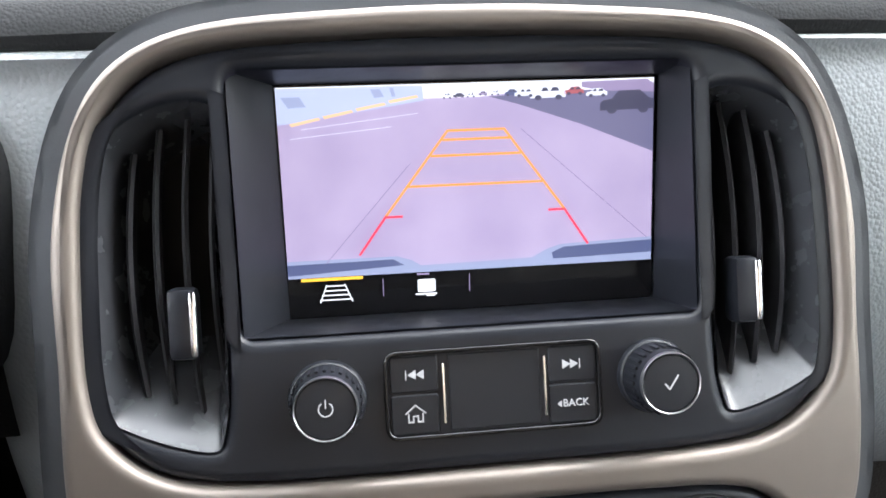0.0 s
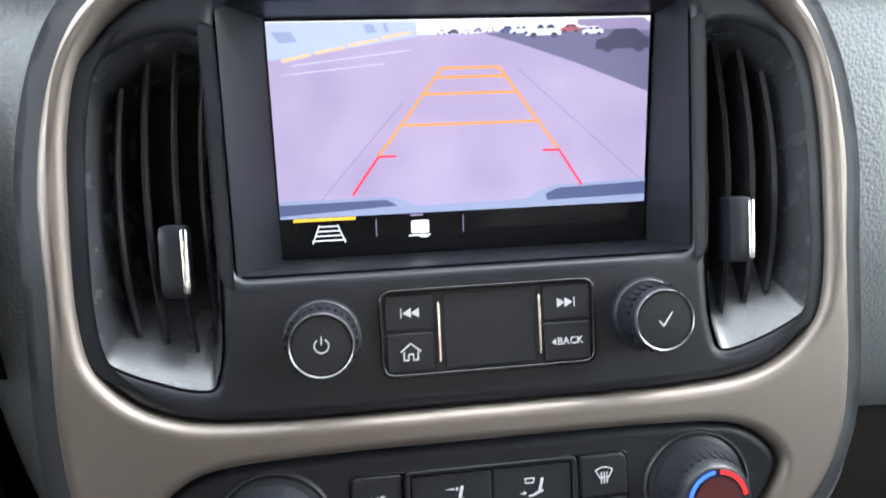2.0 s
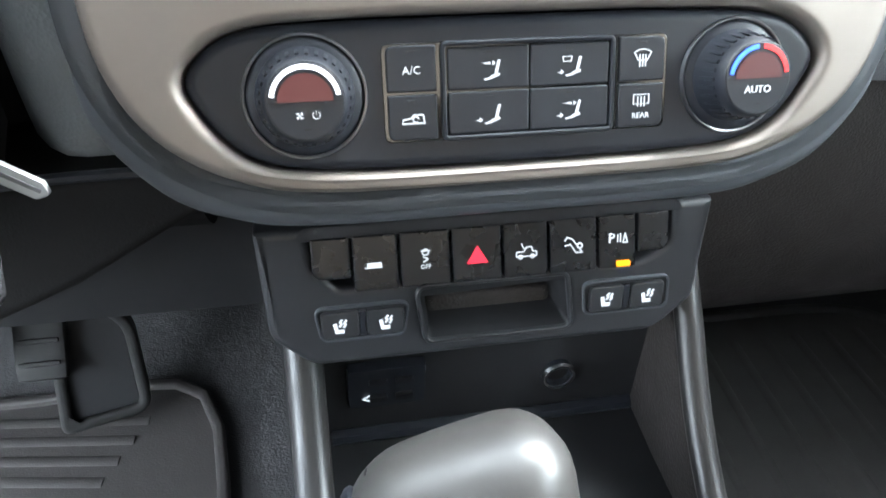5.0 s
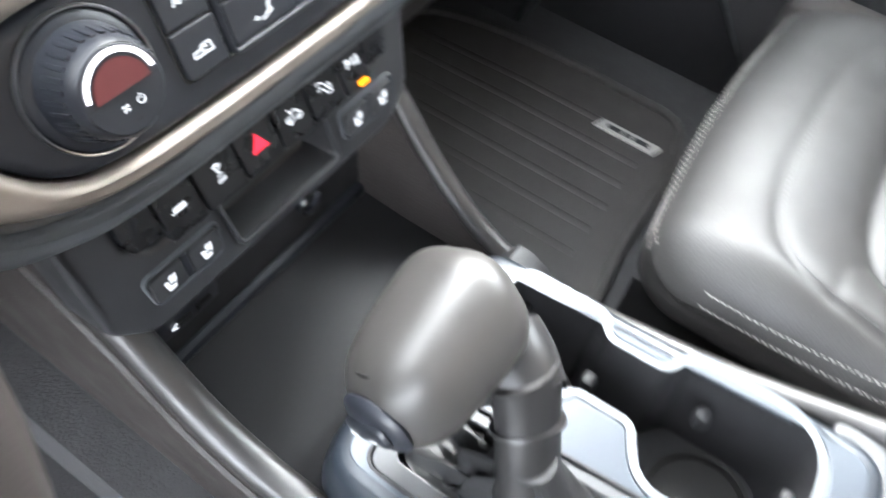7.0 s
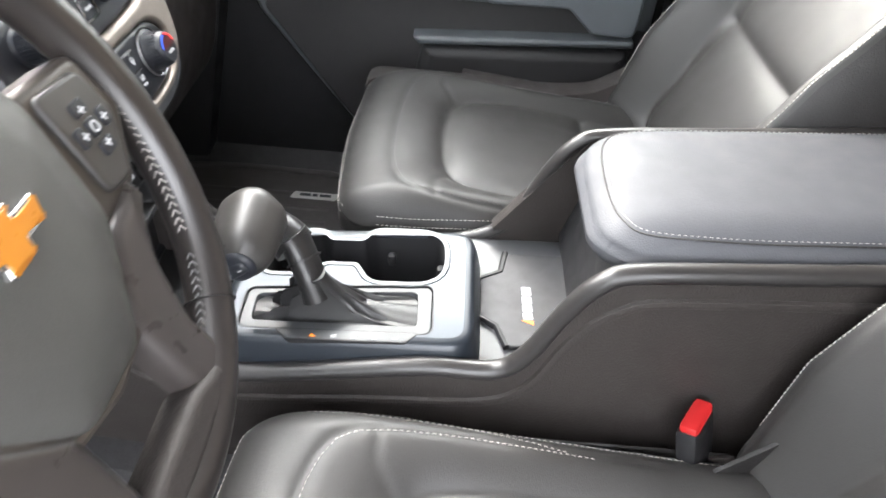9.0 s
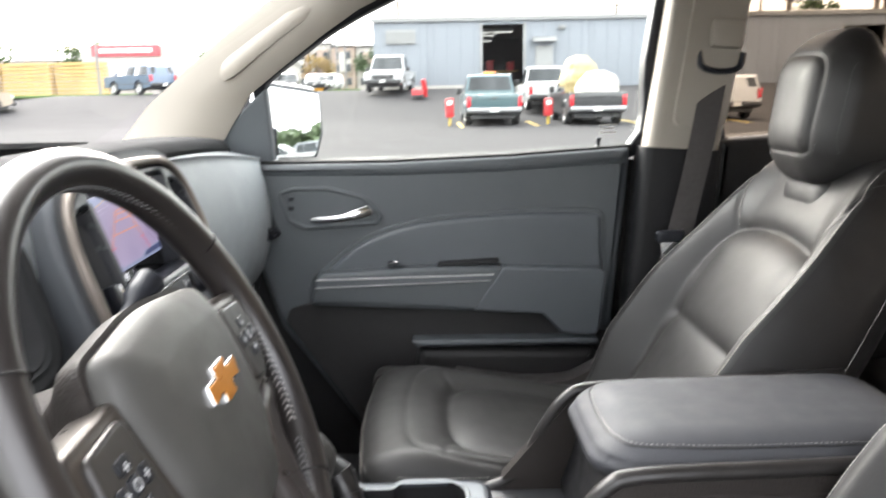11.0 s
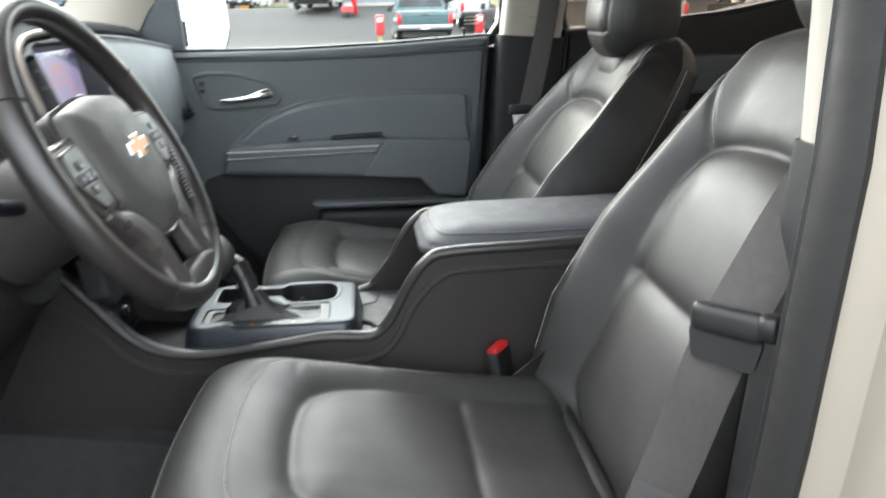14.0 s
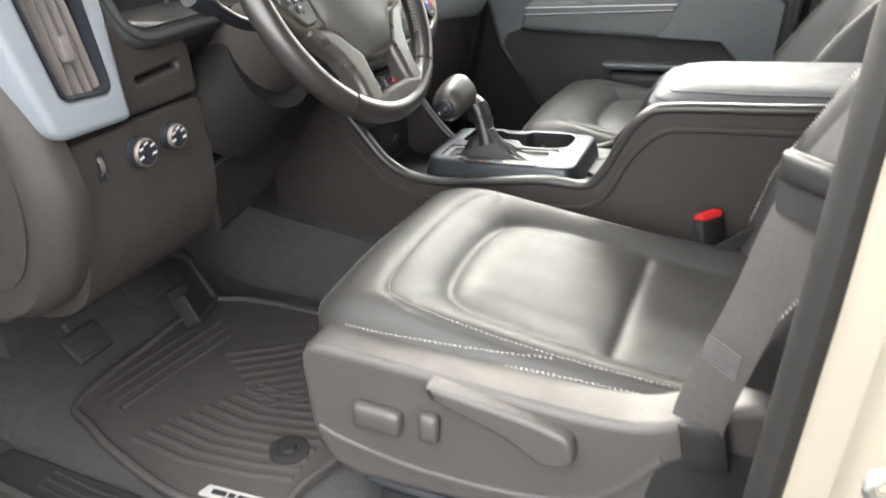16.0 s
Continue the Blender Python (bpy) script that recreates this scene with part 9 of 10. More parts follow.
STUCCO = material("pale_stucco", (0.33, 0.31, 0.29), 0.85, vary=0.1, vary_scale=0.7)
BRICKW = material("brown_cladding", (0.26, 0.20, 0.165), 0.85, vary=0.15, vary_scale=0.8)
SIGNRED = material("dull_red_sign", (0.30, 0.05, 0.06), 0.6, vary=0.12, vary_scale=1)
STEELPOST = material("galvanised_post", (0.16, 0.16, 0.165), 0.6, metal=0.4, vary=0.1, vary_scale=3)


def paint(name, c, metal=0.0):
    return material(name, c, 0.30, metal=metal, vary=0.05, vary_scale=2.5, coat=0.7, rough_vary=0.04)


RISE = 1.3


def rise(x):
    """The car park climbs gently towards the shed."""
    t = min(1.0, max(0.0, (x - 28.0) / 17.0))
    return RISE * t * t * (3 - 2 * t)


gx = [-500.0, 0.0] + [28.0 + 17.0 * k / 24 for k in range(25)] + [500.0]
ground = tagged(part("ground", mk([(x, y, rise(x)) for x in gx for y in (-500, 500)], [(2 * k, 2 * k + 2, 2 * k + 3, 2 * k + 1) for k in range(len(gx) - 1)]), ASPHALT), "worn grey asphalt car park", "ground", kind="structure")
for k, (x0, y0, x1, y1) in enumerate(((20.4, -1.35, 27.0, -1.35), (20.4, -3.55, 27.0, -3.75), (20.2, -6.6, 27, -6.9), (20.0, -9.6, 27, -10.0), (19.8, -12.6, 27, -13.1), (19.6, -15.6, 27, -16.2), (19.4, -18.8, 27, -19.4))):
    d_ = v2((x1 - x0, y1 - y0))
    d_ /= np.linalg.norm(d_)
    n_ = np.array([-d_[1], d_[0]]) * 0.06
    lp = ccw([(x0 + n_[0], y0 + n_[1]), (x0 - n_[0], y0 - n_[1]), (x1 - n_[0], y1 - n_[1]), (x1 + n_[0], y1 + n_[1])])
    tagged(part("parking_line", plate(lp, 0.0, 0.006, 0.001), YELLOW), "worn yellow parking line on the asphalt", "parking line", "parking lines", "structure")
tagged(part("grass_verge", plate(ccw(rounded([(24, 30), (42, 22.2), (54, 19.5), (62, 26), (40, 38), (24, 42)], 1.0, 4)), 0.0, 0.14, 0.05), GRASS), "mown green grass verge beside the road", "grass", kind="structure")
tagged(part("grass_verge", plate(ccw(rounded([(68, 4), (120, 6), (120, 14), (68, 9)], 1.0, 4)), 0.0, 0.14, 0.05), GRASS), "mown grass strip beside the far road", "grass", kind="structure")
kb2 = thing("kerb", (60, 4, 0), "pale concrete kerb along the far edge of the car park", "kerb", kind="structure")
for k in range(16):
    part("kerb_stone", box(46.0 + 2.5 * k, 48.46 + 2.5 * k, 3.6 + 0.10 * k, 3.85 + 0.10 * k, 0.0, 0.16, 0.02), KERB, kb2)


# ---- vehicles: local x across, y ahead ----
def arch(cy, r, n=9):
    return [(cy + r * math.cos(math.pi * (1 - k / n)), 0.40 + r * math.sin(math.pi * (1 - k / n))) for k in range(n + 1)]


def tuck(width, z0, amount):
    def f(q):
        q = np.array(q, float)
        t = np.clip((q[:, 2] - z0) / 0.75, 0, 1.3)
        e = np.abs(q[:, 0]) / (width / 2)
        q[:, 0] *= 1 - amount * t - 0.03 * np.clip((0.62 - q[:, 2]) / 0.3, 0, 1)
        q[:, 1] *= 1 - 0.022 * e ** 4
        return q
    return f


def rounded_profile(p, r=0.05):
    return rounded(ccw(p), r, 3)


def glass_plate(corners, d, m, parent, name="window"):
    """A thin dark pane between four corners."""
    c = [np.array(q, float) for q in corners]
    n = np.cross(c[1] - c[0], c[3] - c[0])
    n = n / np.linalg.norm(n) * d
    mid = sum(c) / 4
    inner = [q + (mid - q) * 0.03 + n for q in c]
    bm = mk([*c, *inner], [(0, 1, 5, 4), (1, 2, 6, 5), (2, 3, 7, 6), (3, 0, 4, 7), (4, 5, 6, 7)])
    bm.transform(m)
    return part(name, bm, CARGLASS, parent)


def vehicle(name, at, heading, kind, col, label, length=5.4, w=1.92, h=1.80, wr=0.38, bumper=None, beacon=False, plow=False, trunk_light="side", hood=1.08):
    cat = {"pickup": "pickup truck", "suv": "car", "sedan": "car", "jeep": "car"}[kind]
    car = thing(name, (*at, 0.0, 0, 0, heading), label, cat, "parked vehicles")
    M = car.matrix_basis
    L = length / 2
    fy, ry = L - 0.98, -L + 1.18
    belt = hood + 0.02
    if kind == "pickup":
        top = [(L, 0.50), (L, hood - 0.18), (L - 0.10, hood - 0.03), (L - 1.45, belt), (-0.72, belt), (-0.74, 0.62), (-L + 0.02, 0.62), (-L + 0.02, 0.48)]
        cab = [(L - 1.40, belt - 0.06), (L - 2.05, h - 0.06), (L - 2.3, h), (-0.52, h), (-0.62, h - 0.05), (-0.74, belt - 0.06)]
    elif kind == "suv" or kind == "jeep":
        top = [(L, 0.48), (L, hood - 0.16), (L - 0.08, hood - 0.02), (L - 1.25, belt), (-L + 0.06, belt + 0.02), (-L, 0.8), (-L, 0.45)]
        s_ = 0.30 if kind == "jeep" else 0.75
        cab = [(L - 1.20, belt - 0.06), (L - 1.25 - s_, h - 0.06), (L - 1.45 - s_, h), (-L + 0.42, h - 0.02), (-L + 0.22, h - 0.10), (-L + 0.06, belt - 0.06)]
    else:
        top = [(L, 0.42), (L, hood - 0.24), (L - 0.14, hood - 0.10), (L - 1.25, belt - 0.02), (-L + 1.0, belt + 0.02), (-L + 0.06, belt - 0.02), (-L, 0.7), (-L, 0.42)]
        cab = [(L - 1.15, belt - 0.06), (L - 1.95, h - 0.05), (L - 2.2, h), (-L + 1.5, h - 0.01), (-L + 1.25, h - 0.05), (-L + 0.62, belt - 0.05)]
    lower = [p for p in top] + [(ry - 0.50, 0.36)] + arch(ry, wr + 0.07) + [(ry + 0.50, 0.34), (fy - 0.50, 0.34)] + arch(fy, wr + 0.07) + [(fy + 0.48, 0.36)]
    body_ = part("body", slab(ccw(lower), -w / 2, w / 2, 10, tuck(w, belt - 0.12, 0.06), M), col, car)
    cb = part("cabin", slab(rounded_profile(cab, 0.06), -w / 2 + 0.03, w / 2 - 0.03, 10, tuck(w, belt - 0.12, 0.17), M), col, car)
    tk = tuck(w, belt - 0.12, 0.17)

    def S3(x, y, z):
        return tk(np.array([[x, y, z]]))[0]
    f0, f1, r1, r0 = cab[0], cab[1], cab[-2], cab[-1]

    def lerp(a, b, t):
        return (a[0] + (b[0] - a[0]) * t, a[1] + (b[1] - a[1]) * t)
    xw = w / 2 - 0.03
    a, b = lerp(f0, f1, 0.16), lerp(f0, f1, 0.95)
    glass_plate([S3(xw * 0.93, a[0] + 0.012, a[1]), S3(-xw * 0.93, a[0] + 0.012, a[1]), S3(-xw * 0.93, b[0] + 0.012, b[1]), S3(xw * 0.93, b[0] + 0.012, b[1])][::-1], -0.012, M, cb, "windscreen")
    a, b = lerp(r0, r1, 0.25), lerp(r0, r1, 0.95)
    glass_plate([S3(-xw * 0.90, a[0] - 0.012, a[1]), S3(xw * 0.90, a[0] - 0.012, a[1]), S3(xw * 0.90, b[0] - 0.012, b[1]), S3(-xw * 0.90, b[0] - 0.012, b[1])], 0.012, M, cb, "rear_window")
    zb, zt = belt + 0.02, h - 0.10
    ya0, ya1 = lerp(f0, f1, 0.2)[0] - 0.10, f1[0] - 0.08
    yb0, yb1 = r0[0] + (0.14 if kind != "sedan" else 0.45), r1[0] + 0.10
    ym0, ym1 = (ya0 + yb0) / 2 - 0.15, (ya1 + yb1) / 2 - 0.05
    for sg in (-1, 1):
        for y00, y01, y10, y11 in ((ym0 + 0.05, ya0, ym1 + 0.05, ya1), (yb0, ym0 - 0.05, yb1, ym1 - 0.05)):
            q = [S3(sg * (xw + 0.004), y00, zb), S3(sg * (xw + 0.004), y01, zb), S3(sg * (xw + 0.004), y11, zt), S3(sg * (xw + 0.004), y10, zt)]
            glass_plate(q, 0.010 * sg, M, cb, "side_window")
        part("wing_mirror", rbox((0.20, 0.10, 0.16 if kind != "pickup" else 0.24), 0.04, (4, 4, 4), M @ pose(sg * (w / 2 + 0.10), f0[0] - 0.35, belt + 0.10)), CARBLACK if kind == "pickup" else col, car)
        part("door_crease", rbox((0.012, (f0[0] - r0[0]) * 0.95, 0.05), 0.005, (2, 4, 2), M @ pose(sg * (w / 2 - 0.004), (f0[0] + r0[0]) / 2, 0.62)), CARBLACK, body_)
        for y_ in (f0[0] - 0.1, ym0, r0[0] + 0.1):
            part("door_gap", rbox((0.006, 0.014, belt - 0.58), 0.002, (2, 2, 2), M @ pose(sg * (w / 2 - 0.014), y_, (belt + 0.50) / 2)), CARBLACK, body_)
    if kind == "pickup":
        for sg in (-1, 1):
            part("bed_side", slab(rounded_profile([(-0.70, 0.60), (-0.70, belt), (-L + 0.02, belt), (-L, belt - 0.04), (-L, 0.60)], 0.03), sg * w / 2 * 0.982 - (0.12 if sg > 0 else 0.0), sg * w / 2 * 0.982 + (0.12 if sg < 0 else 0.0), 3, None, M), col, car)
        tg = part("tailgate", rbox((w - 0.30, 0.07, belt - 0.60), 0.025, (8, 3, 6), M @ pose(0, -L + 0.03, (belt + 0.60) / 2)), col, car)
        part("gate_handle", rbox((0.20, 0.03, 0.06), 0.012, (4, 2, 3), M @ pose(0, -L - 0.008, belt - 0.14)), CARBLACK, tg)
        part("gate_crease", rbox((w - 0.42, 0.02, 0.02), 0.008, (4, 2, 2), M @ pose(0, -L - 0.004, belt - 0.24)), col, tg)
    bp = bumper or CARBLACK
    part("rear_bumper", rbox((w * 0.96, 0.16, 0.20), 0.05, (10, 4, 4), M @ pose(0, -L - 0.02, 0.55)), bp, car)
    part("front_bumper", rbox((w * 0.96, 0.18, 0.24), 0.06, (10, 4, 4), M @ pose(0, L + 0.01, 0.52)), bp, car)
    part("number_plate", rbox((0.30, 0.012, 0.15), 0.004, (3, 2, 3), M @ pose(0, -L - 0.105, 0.56)), PLATEBAR, car)
    part("front_plate", rbox((0.30, 0.012, 0.13), 0.004, (3, 2, 3), M @ pose(0, L + 0.10, 0.56)), PLATEBAR, car)
    part("underbody", box(-w / 2 + 0.22, w / 2 - 0.22, -L + 0.25, L - 0.25, 0.26, 0.42, 0.03, m=M), CARBLACK, car)
    gr = part("grille", rbox((w * 0.58, 0.05, 0.26 if kind != "sedan" else 0.12), 0.02, (6, 3, 4), M @ pose(0, L - 0.006, hood - 0.30)), CARBLACK, car)
    for k in range(3):
        part("grille_bar", rbox((w * 0.56, 0.03, 0.02), 0.008, (3, 2, 2), M @ pose(0, L + 0.018, hood - 0.38 + 0.08 * k)), CARCHROME, gr)
    for sg in (-1, 1):
        part("tail_light", rbox((0.16, 0.10, 0.36 if kind in ("pickup", "suv") else 0.18), 0.03, (4, 3, 5), M @ pose(sg * (w / 2 - 0.10), -L + 0.035, belt - (0.26 if kind == "pickup" else 0.16))), TAIL, car)
        part("headlight", rbox((0.30, 0.12, 0.20 if kind != "sedan" else 0.12), 0.04, (5, 3, 4), M @ pose(sg * (w / 2 - 0.22), L - 0.045, hood - 0.28)), LAMP, car)
        for y_ in (fy, ry):
            wm = M @ pose(sg * (w / 2 - 0.13), y_, wr, 0, 90, 0)
            wl_ = part("wheel", lathe([(wr * 0.62, -0.10), (wr * 0.9, -0.125), (wr * 0.985, -0.10), (wr, -0.05), (wr, 0.05), (wr * 0.985, 0.10), (wr * 0.9, 0.125), (wr * 0.62, 0.10)], 24, wm), TYRE, car)
            part("rim", lathe([(wr * 0.63, -0.115), (wr * 0.58, -0.10), (wr * 0.50, -0.07), (wr * 0.2, -0.085), (0, -0.09)], 20, wm), RIM, wl_)
            part("rim", lathe([(wr * 0.63, 0.115), (wr * 0.58, 0.10), (wr * 0.50, 0.07), (wr * 0.2, 0.085), (0, 0.09)], 20, wm), RIM, wl_)
            for k in range(5):
                aa = radians(72 * k)
                part("spoke", rbox((wr * 0.40, wr * 0.14, 0.03), 0.01, (2, 2, 2), wm @ pose(wr * 0.38 * math.cos(aa), wr * 0.38 * math.sin(aa), 0.088 * sg, 0, 0, 72 * k)), RIM, wl_)
    if beacon:
        bc = part("beacon", rbox((0.46, 0.16, 0.11), 0.05, (8, 4, 4), M @ pose(0, -0.35, h + 0.045)), ORANGE, car, "orange roof beacon")
        part("beacon_foot", rbox((0.30, 0.12, 0.04), 0.012, (3, 3, 2), M @ pose(0, -0.35, h + 0.0)), CARBLACK, bc)
    if kind == "jeep":
        part("roll_cover", box(-w / 2 + 0.12, w / 2 - 0.12, -L + 0.25, -0.1, h - 0.01, h + 0.03, 0.02, m=M), CARBLACK, car)
    return car


TEAL = paint("teal_car_paint", (0.045, 0.085, 0.095), 0.3)
WHITEP = paint("white_car_paint", (0.40, 0.40, 0.395))
BLACKP = paint("black_car_paint", (0.016, 0.017, 0.019))
GREYP = paint("grey_car_paint", (0.20, 0.21, 0.22), 0.4)
REDP = paint("red_car_paint", (0.36, 0.02, 0.025))
BLUEP = paint("slate_blue_car_paint", (0.07, 0.10, 0.15), 0.3)
TANP = paint("tan_car_paint", (0.33, 0.28, 0.22), 0.3)
vehicle("teal_pickup", (23.75, -2.33), -90, "pickup", TEAL, "teal pickup truck with orange roof beacon in a parking bay", 5.5, 1.98, 1.80, 0.39, CARCHROME, beacon=True)
vehicle("black_pickup", (23.1, -5.35), -92, "pickup", BLACKP, "black pickup truck carrying a load under tarpaulins", 5.5, 1.98, 1.82, 0.39, CARCHROME)
vehicle("white_pickup", (28.6, -4.85), -91, "pickup", WHITEP, "white pickup truck parked before the shed", 5.4, 1.95, 1.86, 0.40)
vehicle("white_pickup", (42.0, 1.75), 84, "pickup", WHITEP, "white pickup truck with a black front end", 5.9, 2.05, 1.98, 0.43)
vehicle("white_suv", (24.3, -9.9), -90, "suv", WHITEP, "white sport utility car in the parking row", 4.7, 1.9, 1.62, 0.37)
vehicle("black_jeep", (24.1, -13.7), -92, "jeep", BLACKP, "black boxy off-road car in the parking row", 4.2, 1.85, 1.72, 0.40)
vehicle("black_suv", (23.6, -16.4), 86, "suv", BLACKP, "black sport utility car in the parking row", 4.7, 1.9, 1.60, 0.37)
vehicle("red_car", (29.5, -17.4), 88, "suv", REDP, "red car behind the black one", 4.5, 1.85, 1.68, 0.36)
vehicle("grey_car", (23.2, -19.4), 88, "sedan", GREYP, "grey saloon car in the parking row", 4.7, 1.85, 1.45, 0.34, hood=0.98)
vehicle("white_sedan", (14.6, -12.6), 4, "sedan", WHITEP, "white low car across the parking row", 4.6, 1.82, 1.16, 0.33, hood=0.86)
vehicle("blue_suv", (45.5, 17.2), 0, "suv", BLUEP, "slate blue sport utility car on the road", 4.7, 1.9, 1.72, 0.37).matrix_basis = pose(45.5, 17.2, 0, 0, 0, -35)
vehicle("tan_pickup", (35.0, 22.6), -147, "pickup", TANP, "tan pickup truck by the grass verge", 5.8, 2.0, 1.92, 0.45)
for (x_, y_), hd, kd, cl, lb_ in (((66, 9.6), 95, "sedan", BLACKP, "black saloon car at the far kerb"), ((70, 12.8), 95, "suv", BLACKP, "dark car at the far kerb"), ((76, 9.8), 80, "suv", GREYP, "grey car at the far kerb"), ((82, 16), 90, "suv", WHITEP, "white car at the far kerb")):
    vehicle("parked_car", (x_, y_), hd, kd, cl, lb_, 4.7, 1.85, 1.45 if kd == "sedan" else 1.68, 0.34, hood=0.95)
for k, (x_, y_) in enumerate(((13.6, -36.5), (17.4, -37.6), (9.6, -37.2), (5.6, -37.6))):
    vehicle("white_suv" if k != 1 else "grey_car", (x_, y_), -60, "suv", WHITEP if k != 1 else GREYP, "white sport utility car parked behind" if k != 1 else "grey sport utility car parked behind", 4.7, 1.9, 1.68, 0.37)

# load on the black pickup
ld = thing("tarpaulin_load", (21.8, -5.3, 0.66), "rounded load under yellowed and white tarpaulins on a truck bed", "load")


def crumple(p):
    p = p.copy()
    p += 0.035 * np.sin(p[:, [1, 2, 0]] * 9.0 + 1.3) + 0.02 * np.sin(p[:, [2, 0, 1]] * 21.0)
    return p


part("yellow_cover", rbox((1.9, 1.30, 1.75), (0.9, 0.55, 0.85), (22, 16, 20), pose(22.7, -5.05, 1.50), crumple), TARP, ld, "yellowed tarpaulin mound")
part("white_cover", rbox((1.5, 1.45, 1.25), (0.6, 0.6, 0.6), (20, 18, 16), pose(21.4, -5.45, 1.16), crumple), TARPW, ld, "white tarpaulin")


def red_bin(x, y, hgt):
    b = thing("red_container", (x, y, 0), "upright red container with a white sticker on a post", "container", "red containers")
    part("case", rbox((0.30, 0.30, hgt), 0.04, (4, 4, 6), pose(x, y, 0.30 + hgt / 2)), REDPAINT, b)
    part("sticker", rbox((0.012, 0.18, 0.15), 0.004, (2, 3, 3), pose(x - 0.155, y, 0.30 + hgt * 0.76)), WHITEPATCH, b)
    part("post", box(x - 0.05, x + 0.05, y - 0.05, y + 0.05, 0.0, 0.34, 0.01), YELLOW, b)


red_bin(22.2, -1.02, 0.68)
red_bin(22.0, -4.02, 0.62)
trl = thing("red_plow", (37.6, 0.2, 0), "red snow plow blade standing beside the white pickup", "plow")
part("blade", slab(catmull([(-0.9, 0.1), (-0.85, 0.5), (-0.6, 0.95), (-0.7, 1.0), (-1.0, 0.6), (-1.0, 0.1)], 3), -0.1, 0.1, 2, None, pose(37.9, 0.15, 0, 0, 0, 70)), REDPAINT, trl)
part("frame", box(37.3, 38.8, -0.1, 0.5, 0.25, 0.55, 0.05), REDPAINT, trl)
part("leg", box(37.9, 38.0, 0.15, 0.25, 0.0, 0.3, 0.01), CARBLACK, trl)


# ---- long sheet metal shed ----
def shed(x0, y_left, y_right, eave, ridge, depth, doors, label, lean_=0.0):
    """A shed whose long wall stands at x0 from y_left down to y_right; doors: (y high, y low, top)."""
    sh = thing("metal_shed", (x0, (y_left + y_right) / 2, 0), label, "building", kind="")
    cuts = sorted([y_left, y_right] + [v for d in doors for v in d[:2]], reverse=True)
    for a, b in zip(cuts, cuts[1:]):
        dd = [d for d in doors if abs(d[0] - a) < 1e-6 and abs(d[1] - b) < 1e-6]
        z0 = dd[0][2] if dd else 0.0
        n = max(1, int(round((a - b) / 3.0)))
        for k in range(n):
            ya, yb = a - (a - b) * k / n, a - (a - b) * (k + 1) / n
            bm = box(x0, x0 + 0.10, yb + 0.008, ya - 0.008, z0, eave, 0.01)
            part("wall_panel", bm, SHEET, sh)
            nr = max(1, int((ya - yb) / 0.6))
            rb = None
            for j in range(nr):
                yy = yb + (ya - yb) * (j + 0.5) / nr
                q = box(x0 - 0.009, x0 + 0.02, yy - 0.035, yy + 0.035, z0 + 0.02, eave - 0.02, 0.008, 1)
                rb = q if rb is None else join(rb, q)
            tagged(part("ribs", rb, SHEET, sh), kind="stuff")
        if dd:
            part("door_frame", box(x0 - 0.06, x0 + 0.16, a - 0.06, a + 0.08, 0, z0 + 0.08, 0.01), SHEET_TRIM, sh)
            part("door_frame", box(x0 - 0.06, x0 + 0.16, b - 0.08, b + 0.06, 0, z0 + 0.08, 0.01), SHEET_TRIM, sh)
            rm_ = part("bay_floor", box(x0 + 0.12, x0 + 14, b - 4, a + 4, 0.004, 0.03, 0.01), KERB, sh)
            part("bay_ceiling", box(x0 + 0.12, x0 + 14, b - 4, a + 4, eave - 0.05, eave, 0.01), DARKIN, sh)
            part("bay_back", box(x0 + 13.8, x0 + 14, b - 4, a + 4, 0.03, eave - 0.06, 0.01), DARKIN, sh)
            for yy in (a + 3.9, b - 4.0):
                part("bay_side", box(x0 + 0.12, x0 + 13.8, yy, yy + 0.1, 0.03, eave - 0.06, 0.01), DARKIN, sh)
    part("base_course", box(x0 - 0.05, x0 + 0.12, y_right, max(y_right + 1, doors[-1][1] - 0.1), 0, 0.16, 0.01), KERB, sh)
    part("base_course", box(x0 - 0.05, x0 + 0.12, doors[0][0] + 0.1, y_left, 0, 0.16, 0.01), KERB, sh)
    part("eave_flashing", box(x0 - 0.14, x0 + 0.14, y_right, y_left + 0.12, eave - 0.05, eave + 0.16, 0.02), SHEET_TRIM, sh)
    part("roof", loft([[(x0 - 0.16, y, eave + 0.12), (x0 + depth / 2, y, ridge), (x0 + depth, y, eave + 0.12), (x0 + depth, y, eave), (x0 + depth / 2, y, ridge - 0.12), (x0 - 0.10, y, eave)] for y in (y_left + 0.10, y_right)]), ROOFING, sh)
    part("gable_wall", loft([[(x0 + 0.1, y, 0), (x0 + depth - 0.1, y, 0), (x0 + depth - 0.1, y, eave), (x0 + depth / 2, y, ridge - 0.14), (x0 + 0.1, y, eave)] for y in (y_left - 0.1, y_left)]), SHEET, sh)
    part("back_wall", box(x0 + depth - 0.2, x0 + depth - 0.1, y_right, y_left - 0.1, 0, eave, 0.01), SHEET, sh)
    return sh


